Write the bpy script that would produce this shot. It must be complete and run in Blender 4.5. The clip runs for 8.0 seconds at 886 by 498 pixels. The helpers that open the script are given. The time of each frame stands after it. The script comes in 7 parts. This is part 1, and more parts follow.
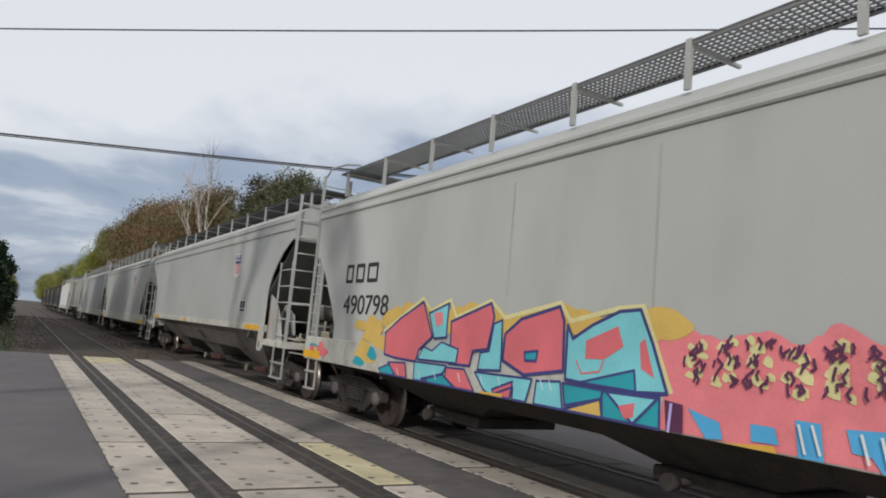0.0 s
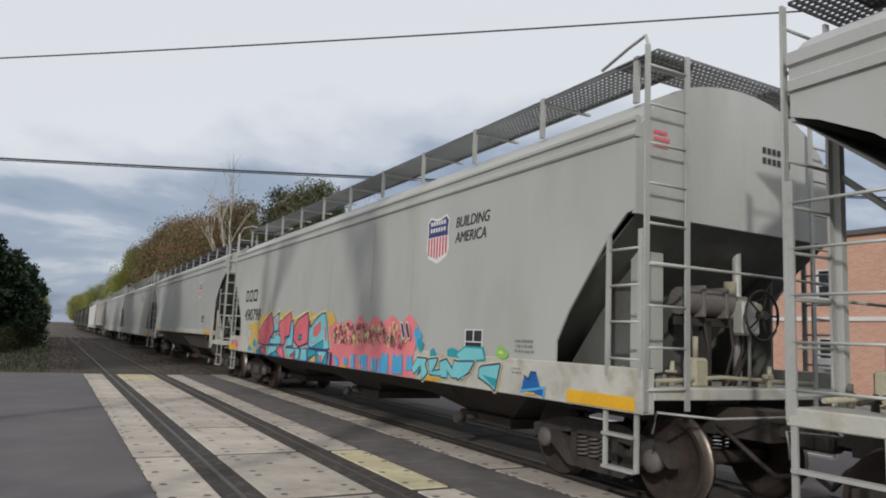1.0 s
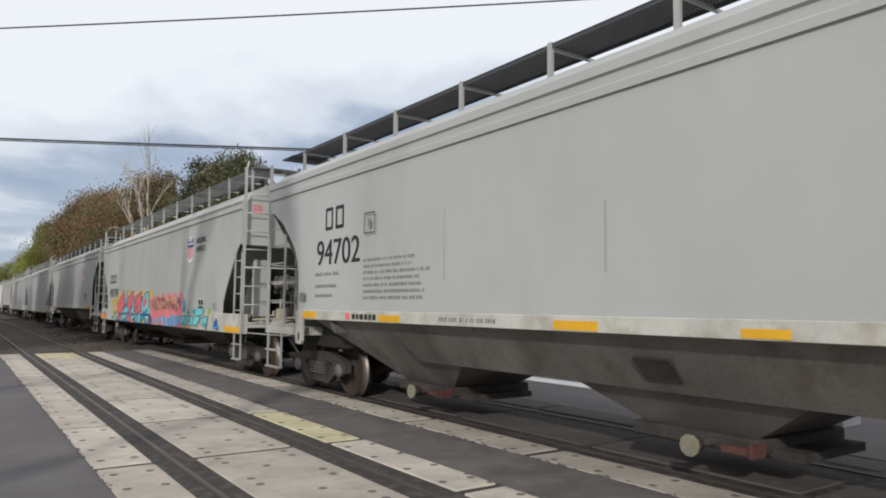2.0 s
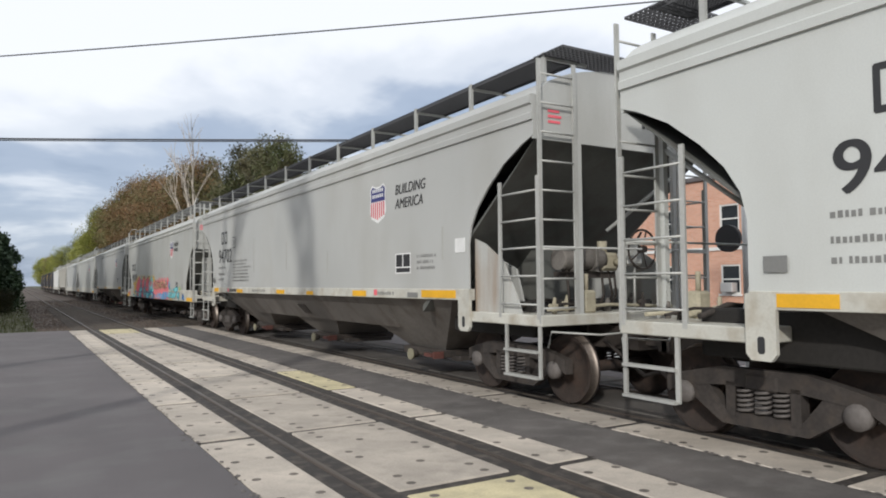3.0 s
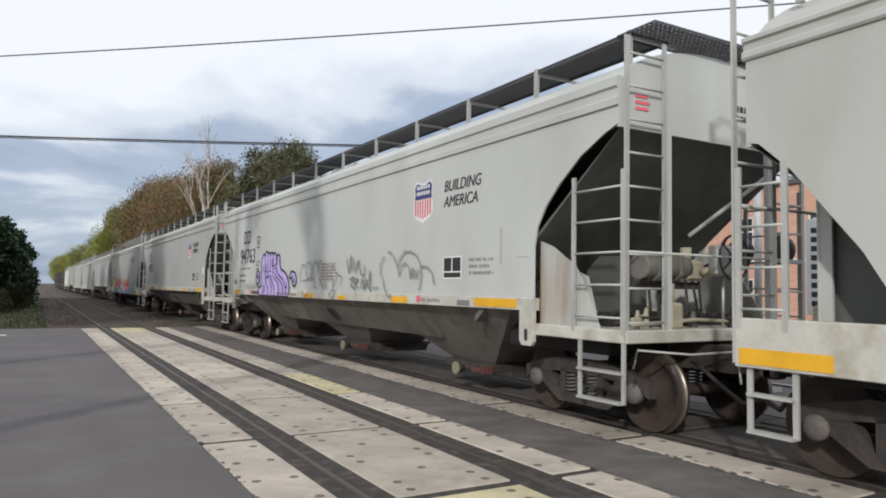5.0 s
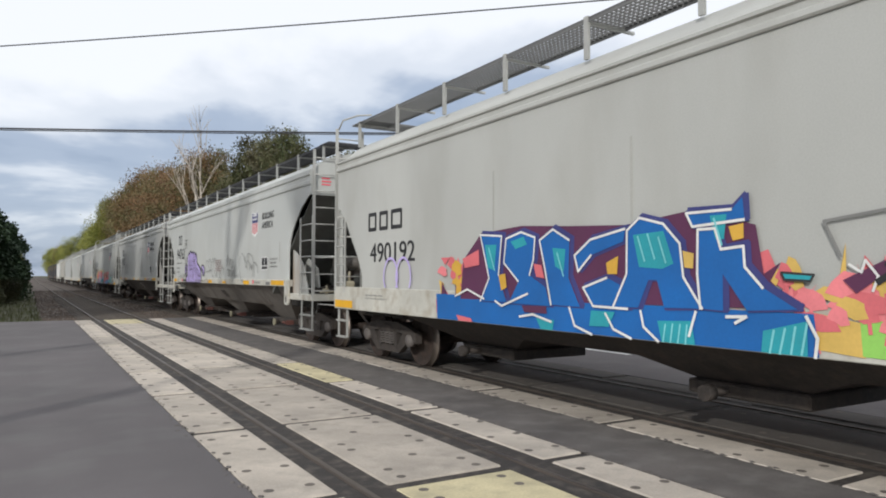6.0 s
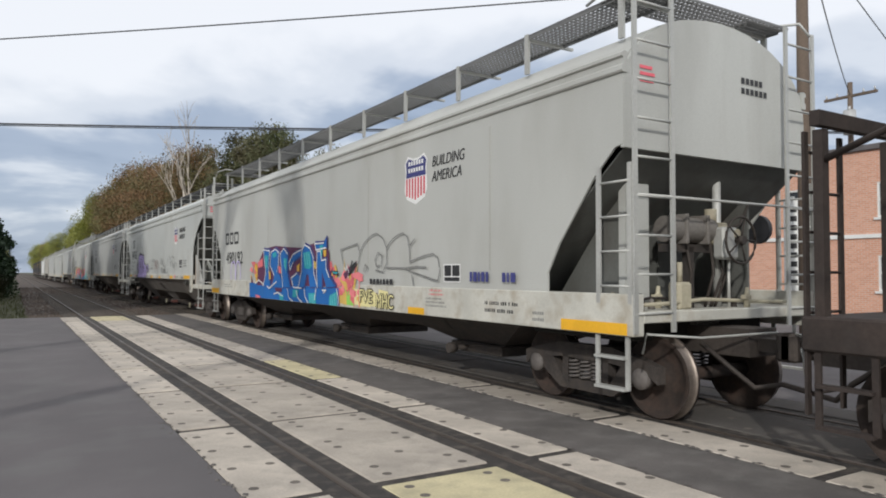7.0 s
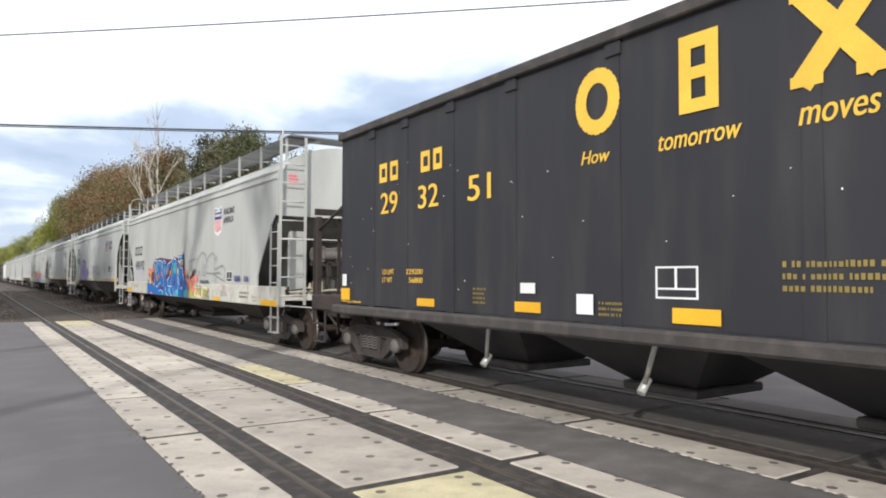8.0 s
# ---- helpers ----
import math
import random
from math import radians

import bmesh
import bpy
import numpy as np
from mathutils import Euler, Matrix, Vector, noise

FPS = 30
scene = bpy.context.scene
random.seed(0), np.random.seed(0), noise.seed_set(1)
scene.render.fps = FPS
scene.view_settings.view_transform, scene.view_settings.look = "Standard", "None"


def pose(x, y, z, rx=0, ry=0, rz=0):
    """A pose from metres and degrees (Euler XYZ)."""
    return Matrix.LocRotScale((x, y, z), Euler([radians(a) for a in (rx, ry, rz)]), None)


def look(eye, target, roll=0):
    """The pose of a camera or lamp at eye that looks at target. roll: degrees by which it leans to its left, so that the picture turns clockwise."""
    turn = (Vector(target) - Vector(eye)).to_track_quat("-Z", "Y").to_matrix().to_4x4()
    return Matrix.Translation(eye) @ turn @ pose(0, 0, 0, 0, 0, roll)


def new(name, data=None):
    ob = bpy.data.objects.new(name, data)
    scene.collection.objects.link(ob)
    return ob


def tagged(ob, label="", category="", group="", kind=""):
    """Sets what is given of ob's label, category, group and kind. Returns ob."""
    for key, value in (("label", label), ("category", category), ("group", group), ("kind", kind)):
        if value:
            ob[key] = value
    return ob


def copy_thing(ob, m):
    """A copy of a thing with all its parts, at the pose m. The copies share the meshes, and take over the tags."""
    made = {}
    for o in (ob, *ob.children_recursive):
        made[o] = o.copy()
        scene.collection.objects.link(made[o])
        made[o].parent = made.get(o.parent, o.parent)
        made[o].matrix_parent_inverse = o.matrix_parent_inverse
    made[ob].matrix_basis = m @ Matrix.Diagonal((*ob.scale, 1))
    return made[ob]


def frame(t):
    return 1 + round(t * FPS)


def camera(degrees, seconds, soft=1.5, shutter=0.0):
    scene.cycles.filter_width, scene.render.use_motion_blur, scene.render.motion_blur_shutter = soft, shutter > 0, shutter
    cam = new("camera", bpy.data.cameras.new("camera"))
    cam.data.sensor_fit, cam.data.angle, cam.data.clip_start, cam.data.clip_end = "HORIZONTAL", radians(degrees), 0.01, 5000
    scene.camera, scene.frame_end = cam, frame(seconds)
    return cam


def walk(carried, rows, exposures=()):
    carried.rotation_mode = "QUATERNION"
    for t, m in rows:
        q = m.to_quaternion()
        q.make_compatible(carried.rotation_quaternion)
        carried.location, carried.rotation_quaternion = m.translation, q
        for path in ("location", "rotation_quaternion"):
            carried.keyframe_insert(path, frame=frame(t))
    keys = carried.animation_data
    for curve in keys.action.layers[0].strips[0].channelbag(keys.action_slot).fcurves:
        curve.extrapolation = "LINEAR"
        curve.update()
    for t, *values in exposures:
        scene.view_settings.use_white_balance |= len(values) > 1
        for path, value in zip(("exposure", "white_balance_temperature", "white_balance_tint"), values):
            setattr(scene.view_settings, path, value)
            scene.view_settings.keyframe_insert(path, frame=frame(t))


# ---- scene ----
LENS = 64.65
cam = camera(LENS, 8.0, soft=1.9)
# seconds, place, heading clockwise from the tracks, tilt up, lean
PATH = (
    (0.0, 0.48, 3.32, 1.60, 30.69, 7.19, 5.20),
    (0.5, 0.48, 3.30, 1.61, 29.76, 8.58, 3.13),
    (1.0, 0.48, 3.32, 1.60, 28.83, 7.28, 2.57),
    (1.5, 0.47, 3.32, 1.60, 34.18, 5.93, 0.58),
    (1.7, 0.46, 3.25, 1.60, 35.50, 5.45, 0.50),
    (2.8, -0.08, 0.05, 1.62, 31.16, 2.78, -0.35),
    (3.0, -0.08, 0.05, 1.62, 31.32, 2.72, -0.48),
    (3.5, -0.08, 0.05, 1.62, 30.23, 2.67, 0.60),
    (4.0, -0.08, 0.05, 1.62, 29.15, 3.25, 1.40),
    (4.5, -0.06, 0.05, 1.62, 29.46, 3.70, 1.50),
    (5.0, -0.02, 0.04, 1.61, 30.28, 3.30, 0.95),
    (6.5, 0.07, 0.03, 1.61, 30.75, 1.95, -0.05),
    (7.0, 0.08, 0.03, 1.61, 31.55, 1.98, 0.15),
    (7.5, 0.08, 0.03, 1.61, 32.65, 2.23, 0.62),
    (8.0, 0.09, 0.03, 1.61, 33.75, 2.32, 0.22),
)


def stand(x, y, z, heading, tilt, lean):
    return pose(x, y, z, 90 + tilt, 0, -heading) @ pose(0, 0, 0, 0, 0, lean)


walk(cam, [(r[0], stand(*r[1:])) for r in PATH], exposures=((0.0, -0.34, 6250, 10), (1.0, -0.40, 6250, 10), (1.5, -0.16, 6250, 10), (1.7, -0.14, 6250, 10), (2.8, -0.02, 6250, 10), (3.5, 0.07, 6250, 10), (4.0, -0.05, 6250, 10), (4.5, -0.05, 6250, 10), (6.5, 0.0, 6250, 10), (7.0, -0.1, 6250, 10), (7.5, 0.12, 6250, 10), (8.0, 0.5, 6250, 10)))

# ---- light: thin cloud with a low sun behind the camera's left ----
SUN_ELEV, SUN_FROM = 25.0, 226.2
sun = new("sun", bpy.data.lights.new("sun", "SUN"))
sun.data.energy, sun.data.angle, sun.data.color = 2.3, radians(2.0), (1.0, 0.95, 0.87)
_a, _e = radians(SUN_FROM), radians(SUN_ELEV)
_to_sun = Vector((math.sin(_a) * math.cos(_e), math.cos(_a) * math.cos(_e), math.sin(_e)))
sun.matrix_world = look(_to_sun * 60, (0, 0, 0))

world = bpy.data.worlds.new("world")
scene.world = world
world.use_nodes = True
wn, wl = world.node_tree.nodes, world.node_tree.links
wn.clear()


def wnode(kind, **values):
    n = wn.new(kind)
    for key, value in values.items():
        n.inputs[key].default_value = value
    return n


def wmath(op, a, b):
    n = wn.new("ShaderNodeMath")
    n.operation = op
    for i, v in enumerate((a, b)):
        if isinstance(v, (int, float)):
            n.inputs[i].default_value = v
        else:
            wl.new(v, n.inputs[i])
    return n.outputs[0]


sky = wn.new("ShaderNodeTexSky")
sky.sky_type, sky.sun_disc = "NISHITA", False
sky.sun_elevation, sky.sun_rotation = _e, _a
coord = wn.new("ShaderNodeTexCoord")
split = wn.new("ShaderNodeSeparateXYZ")
wl.new(coord.outputs["Generated"], split.inputs[0])
up = wmath("ADD", wmath("MAXIMUM", split.outputs[2], 0.0), 0.22)
flat = wn.new("ShaderNodeCombineXYZ")
wl.new(wmath("DIVIDE", split.outputs[0], up), flat.inputs[0])
wl.new(wmath("DIVIDE", split.outputs[1], up), flat.inputs[1])
big = wnode("ShaderNodeTexNoise", Scale=0.85, Detail=6.0, Roughness=0.5, Distortion=0.2)
wl.new(flat.outputs[0], big.inputs["Vector"])
ramp = wn.new("ShaderNodeValToRGB")
ramp.color_ramp.interpolation = "EASE"
for i, (p, c) in enumerate(((0.30, (0.25, 0.32, 0.45)), (0.41, (0.48, 0.55, 0.67)), (0.485, (0.86, 0.89, 0.94)), (0.575, (1.10, 1.10, 1.11)))):
    e = ramp.color_ramp.elements[i] if i < 2 else ramp.color_ramp.elements.new(p)
    e.position, e.color = p, (*c, 1)
height = wn.new("ShaderNodeMapRange")
for i, v in enumerate((0.0, 0.41, -0.16, 0.17)):
    height.inputs[i + 1].default_value = v
wl.new(split.outputs[2], height.inputs[0])
wl.new(wmath("ADD", big.outputs["Fac"], height.outputs[0]), ramp.inputs[0])
bg_sky, bg_cloud, mix, out = wnode("ShaderNodeBackground", Strength=0.09), wnode("ShaderNodeBackground", Strength=1.0), wnode("ShaderNodeMixShader", Fac=0.85), wn.new("ShaderNodeOutputWorld")
wl.new(sky.outputs[0], bg_sky.inputs[0])
wl.new(ramp.outputs[0], bg_cloud.inputs[0])
wl.new(bg_sky.outputs[0], mix.inputs[1])
wl.new(bg_cloud.outputs[0], mix.inputs[2])
wl.new(mix.outputs[0], out.inputs[0])


# ---- materials ----
def material(name, colour, rough=0.7, metal=0.0, var=0.18, grain=30.0, patch=1.2, bump=0.15, dirt=None, dirt_amount=0.0, stretch=(1, 1, 1), per_object=0.0, space="Object"):
    """Base colour with fine grain, broad patches, an optional dirt colour in streaks, and a fine bump."""
    m = bpy.data.materials.new(name)
    m.use_nodes = True
    n, l = m.node_tree.nodes, m.node_tree.links
    bsdf = n["Principled BSDF"]
    bsdf.inputs["Roughness"].default_value, bsdf.inputs["Metallic"].default_value = rough, metal
    tc = n.new("ShaderNodeTexCoord")
    mp = n.new("ShaderNodeMapping")
    mp.inputs["Scale"].default_value = stretch
    l.new(tc.outputs[space], mp.inputs[0])
    fine, broad = n.new("ShaderNodeTexNoise"), n.new("ShaderNodeTexNoise")
    fine.inputs["Scale"].default_value, fine.inputs["Detail"].default_value = grain, 4
    broad.inputs["Scale"].default_value, broad.inputs["Detail"].default_value = patch, 5
    l.new(tc.outputs[space], fine.inputs["Vector"])
    l.new(mp.outputs[0], broad.inputs["Vector"])

    def blend(kind, fac, a, b):
        k = n.new("ShaderNodeMix")
        k.data_type, k.blend_type = "RGBA", kind
        for sock, v in ((k.inputs[0], fac), (k.inputs[6], a), (k.inputs[7], b)):
            if isinstance(v, (int, float)):
                sock.default_value = v
            elif isinstance(v, tuple):
                sock.default_value = (*v, 1)
            else:
                l.new(v, sock)
        return k.outputs[2]

    def span(src, lo, hi, a=0.3, b=0.7):
        k = n.new("ShaderNodeMapRange")
        k.inputs[1].default_value, k.inputs[2].default_value, k.inputs[3].default_value, k.inputs[4].default_value = a, b, lo, hi
        l.new(src, k.inputs[0])
        return k.outputs[0]

    col = blend("MIX", 1.0, colour, colour)
    dark = tuple(c * (1 - var) for c in colour)
    light = tuple(min(1.0, c * (1 + var)) for c in colour)
    col = blend("MIX", span(broad.outputs["Fac"], 0, 1), dark, light)
    col = blend("MULTIPLY", 1.0, col, blend("MIX", span(fine.outputs["Fac"], 0, 1), (1 - var * 0.8,) * 3, (1.0, 1.0, 1.0)))
    if dirt:
        third = n.new("ShaderNodeTexNoise")
        third.inputs["Scale"].default_value, third.inputs["Detail"].default_value = patch * 2.3, 6
        l.new(mp.outputs[0], third.inputs["Vector"])
        col = blend("MIX", span(third.outputs["Fac"], 0, dirt_amount, 0.48, 0.74), col, dirt)
    if per_object:
        info = n.new("ShaderNodeObjectInfo")
        col = blend("MULTIPLY", 1.0, col, blend("MIX", info.outputs["Random"], (1 - per_object,) * 3, (1.0, 1.0, 1.0)))
    l.new(col, bsdf.inputs["Base Color"])
    l.new(span(broad.outputs["Fac"], max(0.05, rough - 0.12), min(1.0, rough + 0.12)), bsdf.inputs["Roughness"])
    if bump:
        b = n.new("ShaderNodeBump")
        b.inputs["Strength"].default_value, b.inputs["Distance"].default_value = bump, 0.01
        l.new(fine.outputs["Fac"], b.inputs["Height"])
        l.new(b.outputs[0], bsdf.inputs["Normal"])
    return m


M_ASPHALT = material("asphalt", (0.124, 0.113, 0.114), 0.9, var=0.22, grain=90, patch=0.5, bump=0.35, dirt=(0.17, 0.165, 0.16), dirt_amount=0.5)
M_STRIP = material("asphalt_strip", (0.118, 0.106, 0.098), 0.9, var=0.25, grain=70, patch=1.5, bump=0.35, dirt=(0.19, 0.18, 0.165), dirt_amount=0.5)
M_CONCRETE = material("panel_concrete", (0.58, 0.515, 0.435), 0.88, var=0.2, grain=45, patch=1.6, bump=0.3, dirt=(0.24, 0.22, 0.19), dirt_amount=0.5, per_object=0.25)
M_STREAK = material("grime_streak", (0.41, 0.405, 0.375), 0.6, var=0.12, grain=30, patch=2.0, stretch=(1, 1, 0.3))
M_DARK_PANEL = material("dark_panel_concrete", (0.105, 0.095, 0.085), 0.9, var=0.3, grain=45, patch=1.2, bump=0.3, dirt=(0.06, 0.052, 0.046), dirt_amount=0.7)
M_YELLOWED = material("panel_concrete_yellowed", (0.60, 0.53, 0.33), 0.88, var=0.2, grain=45, patch=1.6, bump=0.3, dirt=(0.22, 0.2, 0.15), dirt_amount=0.5)
M_RUBBER = material("flangeway_rubber", (0.04, 0.034, 0.03), 0.85, var=0.35, grain=60, patch=3, bump=0.3, dirt=(0.13, 0.11, 0.09), dirt_amount=0.7)
M_HOLE = material("bolt_hole_dark", (0.15, 0.13, 0.11), 0.9, var=0.3)
M_RAIL = material("rail_steel", (0.085, 0.068, 0.056), 0.65, 0.4, var=0.3, grain=50)
M_HEAD = material("rail_head_worn", (0.105, 0.088, 0.072), 0.55, 0.4, var=0.15, grain=60)
M_BALLAST = material("ballast", (0.105, 0.082, 0.066), 0.95, var=0.5, grain=14, patch=0.7, bump=0.9, dirt=(0.062, 0.046, 0.034), dirt_amount=0.7)
M_TIE = material("tie_timber", (0.10, 0.085, 0.07), 0.9, var=0.35, grain=30, per_object=0.3)
M_GRASS = material("verge_grass", (0.072, 0.075, 0.032), 0.95, var=0.45, grain=9, patch=0.35, bump=0.8, dirt=(0.11, 0.085, 0.05), dirt_amount=0.7)
M_LINE = material("road_paint", (0.72, 0.72, 0.69), 0.8, var=0.2, grain=40)
M_BLADE = material("grass_blades", (0.085, 0.095, 0.038), 0.9, var=0.3, per_object=0.2)

M_LIGHTGREY = material("light_grey_car_paint", (0.555, 0.57, 0.545), 0.5, var=0.075, grain=60, patch=0.9, bump=0.03, dirt=(0.40, 0.395, 0.36), dirt_amount=0.4, stretch=(1, 0.42, 0.2))
M_DULLGREY = material("dulled_grey_car_paint", (0.475, 0.48, 0.46), 0.55, var=0.09, grain=60, patch=0.9, bump=0.03, dirt=(0.35, 0.34, 0.305), dirt_amount=0.45, stretch=(1, 0.42, 0.2))
M_WEATHERED = material("weathered_grey_car_paint", (0.485, 0.49, 0.46), 0.55, var=0.10, grain=60, patch=0.8, bump=0.04, dirt=(0.33, 0.32, 0.285), dirt_amount=0.5, stretch=(1, 0.5, 0.2))
M_UNDER = material("mottled_underframe_grey", (0.18, 0.165, 0.148), 0.75, var=0.3, grain=30, patch=1.1, bump=0.1, dirt=(0.085, 0.066, 0.052), dirt_amount=0.8, stretch=(1, 1, 0.4))
# car-end grey darkened to paint in the overhang's shade, plus brown dirt
M_SLOPE = material("shade_toned_slope_sheet_paint", (0.125, 0.128, 0.118), 0.7, var=0.15, grain=30, patch=1.1, bump=0.05, dirt=(0.07, 0.06, 0.05), dirt_amount=0.6, stretch=(1, 1, 0.4))
M_SILL = material("sill_paint", (0.55, 0.54, 0.48), 0.6, var=0.12, grain=40, patch=2.0, dirt=(0.30, 0.24, 0.16), dirt_amount=0.6)
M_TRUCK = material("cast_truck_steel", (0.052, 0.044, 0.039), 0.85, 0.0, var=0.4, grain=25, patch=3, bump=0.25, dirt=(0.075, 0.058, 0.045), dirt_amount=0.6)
M_WHEEL = material("wheel_rust", (0.042, 0.030, 0.024), 0.85, 0.0, var=0.4, grain=25, patch=3, dirt=(0.075, 0.044, 0.031), dirt_amount=0.6)
M_TREAD = material("wheel_tread", (0.26, 0.22, 0.19), 0.42, 0.8, var=0.25)
M_GALV = material("galvanised_steel", (0.50, 0.50, 0.47), 0.5, 0.3, var=0.12, grain=30)
M_GRATE = material("walkway_grating_dark", (0.10, 0.10, 0.105), 0.7, 0.3, var=0.2, grain=30)
M_GRATE2 = material("walkway_grating_galvanised", (0.24, 0.24, 0.235), 0.6, 0.4, var=0.2, grain=30)
# near-black colour standing for the shade under the car ends
M_SHADE_FILL = material("black_shade_fill", (0.022, 0.02, 0.018), 0.9, var=0.3, grain=25)
M_RUST = material("rusty_frame_steel", (0.046, 0.034, 0.029), 0.8, 0.1, var=0.35, grain=25, patch=3, dirt=(0.05, 0.04, 0.035), dirt_amount=0.6)
M_CREAM2 = material("cream_cast_iron", (0.46, 0.42, 0.31), 0.7, var=0.25, grain=25, dirt=(0.2, 0.16, 0.11), dirt_amount=0.6)
M_DARK = material("coupler_iron", (0.07, 0.058, 0.05), 0.75, 0.3, var=0.35, grain=25)
M_BLACKCAR = material("black_hopper_paint", (0.025, 0.025, 0.030), 0.62, var=0.14, grain=50, patch=0.8, bump=0.05, dirt=(0.055, 0.052, 0.05), dirt_amount=0.5, stretch=(1, 1.6, 0.3))
M_BLACKTRIM = material("black_sill_grime", (0.055, 0.049, 0.046), 0.7, var=0.3, grain=40, patch=2, dirt=(0.115, 0.095, 0.082), dirt_amount=0.6)
M_WHITECAR = material("white_car_paint", (0.74, 0.74, 0.71), 0.55, var=0.06, grain=60, dirt=(0.45, 0.42, 0.36), dirt_amount=0.4, stretch=(1, 1.6, 0.25))
M_TANCAR = material("tan_grey_car_paint", (0.44, 0.42, 0.37), 0.6, var=0.1, grain=60, dirt=(0.28, 0.25, 0.20), dirt_amount=0.5, stretch=(1, 1.6, 0.25))


def paint(name, colour, rough=0.55):
    return material(name, colour, rough, var=0.10, grain=35, patch=2.2, bump=0.03)


P_BLACK, P_WHITE, P_GREY = paint("black_paint", (0.03, 0.03, 0.032)), paint("white_paint", (0.78, 0.78, 0.76)), paint("faded_grey_paint", (0.22, 0.22, 0.21))
P_YELLOW, P_GOLD, P_RED = paint("yellow_reflector", (0.78, 0.42, 0.02)), paint("golden_yellow_paint", (0.85, 0.52, 0.06)), paint("red_reflector", (0.85, 0.16, 0.20))
P_NAVY, P_FLAG = paint("navy_paint", (0.05, 0.055, 0.20)), paint("flag_red_paint", (0.62, 0.05, 0.08))
P_PINK, P_CORAL, P_CYAN = paint("pink_spray", (0.84, 0.24, 0.26)), paint("coral_spray", (0.70, 0.16, 0.18), 0.75), paint("cyan_spray", (0.22, 0.62, 0.66))
P_BLUE, P_SKY, P_LILAC = paint("blue_spray", (0.012, 0.13, 0.42), 0.8), paint("sky_blue_spray", (0.10, 0.42, 0.72)), paint("lilac_spray", (0.54, 0.44, 0.80))
P_ORANGE, P_TEAL, P_CREAM = paint("orange_spray", (0.72, 0.42, 0.06)), paint("teal_spray", (0.03, 0.34, 0.40), 0.8), paint("cream_spray", (0.75, 0.68, 0.33))
P_FAINT, P_ROSE = paint("thin_grey_spray", (0.27, 0.275, 0.265)), paint("faded_rose_marker", (0.30, 0.16, 0.15))
P_DULL = paint("dull_gold_paint", (0.26, 0.19, 0.05))
P_OCHRE, P_GREEN, P_PLUM = paint("ochre_spray", (0.70, 0.47, 0.12)), paint("green_spray", (0.30, 0.62, 0.12)), paint("plum_spray", (0.11, 0.03, 0.08), 0.8)


def leaf_material(name, a, b, c=None):
    m = material(name, a, 0.75, var=0.3, grain=20, patch=0.6, bump=0)
    n, l = m.node_tree.nodes, m.node_tree.links
    geo, mixer = n.new("ShaderNodeNewGeometry"), n.new("ShaderNodeMix")
    mixer.data_type = "RGBA"
    mixer.inputs[6].default_value, mixer.inputs[7].default_value = (*a, 1), (*b, 1)
    l.new(geo.outputs["Random Per Island"], mixer.inputs[0])
    # whole boughs and whole trees differ in hue as well as single leaves
    spots, tone, place, info = n.new("ShaderNodeTexNoise"), n.new("ShaderNodeMix"), n.new("ShaderNodeTexCoord"), n.new("ShaderNodeObjectInfo")
    spots.noise_dimensions = "4D"
    spots.inputs["Scale"].default_value, spots.inputs["Detail"].default_value = 0.45, 2
    step = n.new("ShaderNodeMapRange")
    step.inputs[1].default_value, step.inputs[2].default_value = 0.42, 0.62
    span = n.new("ShaderNodeMath")
    span.operation = "MULTIPLY"
    span.inputs[1].default_value = 40
    l.new(info.outputs["Random"], span.inputs[0])
    l.new(span.outputs[0], spots.inputs["W"])
    l.new(place.outputs["Object"], spots.inputs["Vector"])
    l.new(spots.outputs[0], step.inputs[0])
    tone.data_type = "RGBA"
    tone.inputs[7].default_value = (*(c or [q * .8 for q in a]), 1)
    l.new(step.outputs[0], tone.inputs[0])
    l.new(mixer.outputs[2], tone.inputs[6])
    l.new(tone.outputs[2], n["Principled BSDF"].inputs["Base Color"])
    return m


L_LIME = leaf_material("yellow_green_leaves", (0.17, 0.20, 0.035), (0.36, 0.34, 0.07), (0.12, 0.14, 0.03))
L_BROWN = leaf_material("russet_leaves", (0.105, 0.065, 0.034), (0.25, 0.135, 0.058), (0.12, 0.11, 0.042))
L_PINE = leaf_material("pine_needles", (0.055, 0.075, 0.03), (0.13, 0.14, 0.055), (0.11, 0.095, 0.045))
L_CEDAR = leaf_material("dark_cedar_leaves", (0.018, 0.04, 0.016), (0.05, 0.085, 0.03))
L_SHRUB = leaf_material("shrub_leaves", (0.045, 0.05, 0.02), (0.10, 0.09, 0.035))
L_OLIVE = leaf_material("olive_leaves", (0.085, 0.095, 0.034), (0.18, 0.16, 0.055), (0.17, 0.10, 0.04))
M_BARK = material("bark", (0.13, 0.11, 0.09), 0.9, var=0.35, grain=14, bump=0.6)
M_PALEBARK = material("pale_bark", (0.50, 0.44, 0.37), 0.85, var=0.3, grain=14, bump=0.4)
M_POLE = material("weathered_pole_timber", (0.16, 0.12, 0.09), 0.9, var=0.3, grain=25, stretch=(1, 1, 0.1))
M_CABLE = material("cable_black", (0.03, 0.03, 0.033), 0.6, var=0.1)


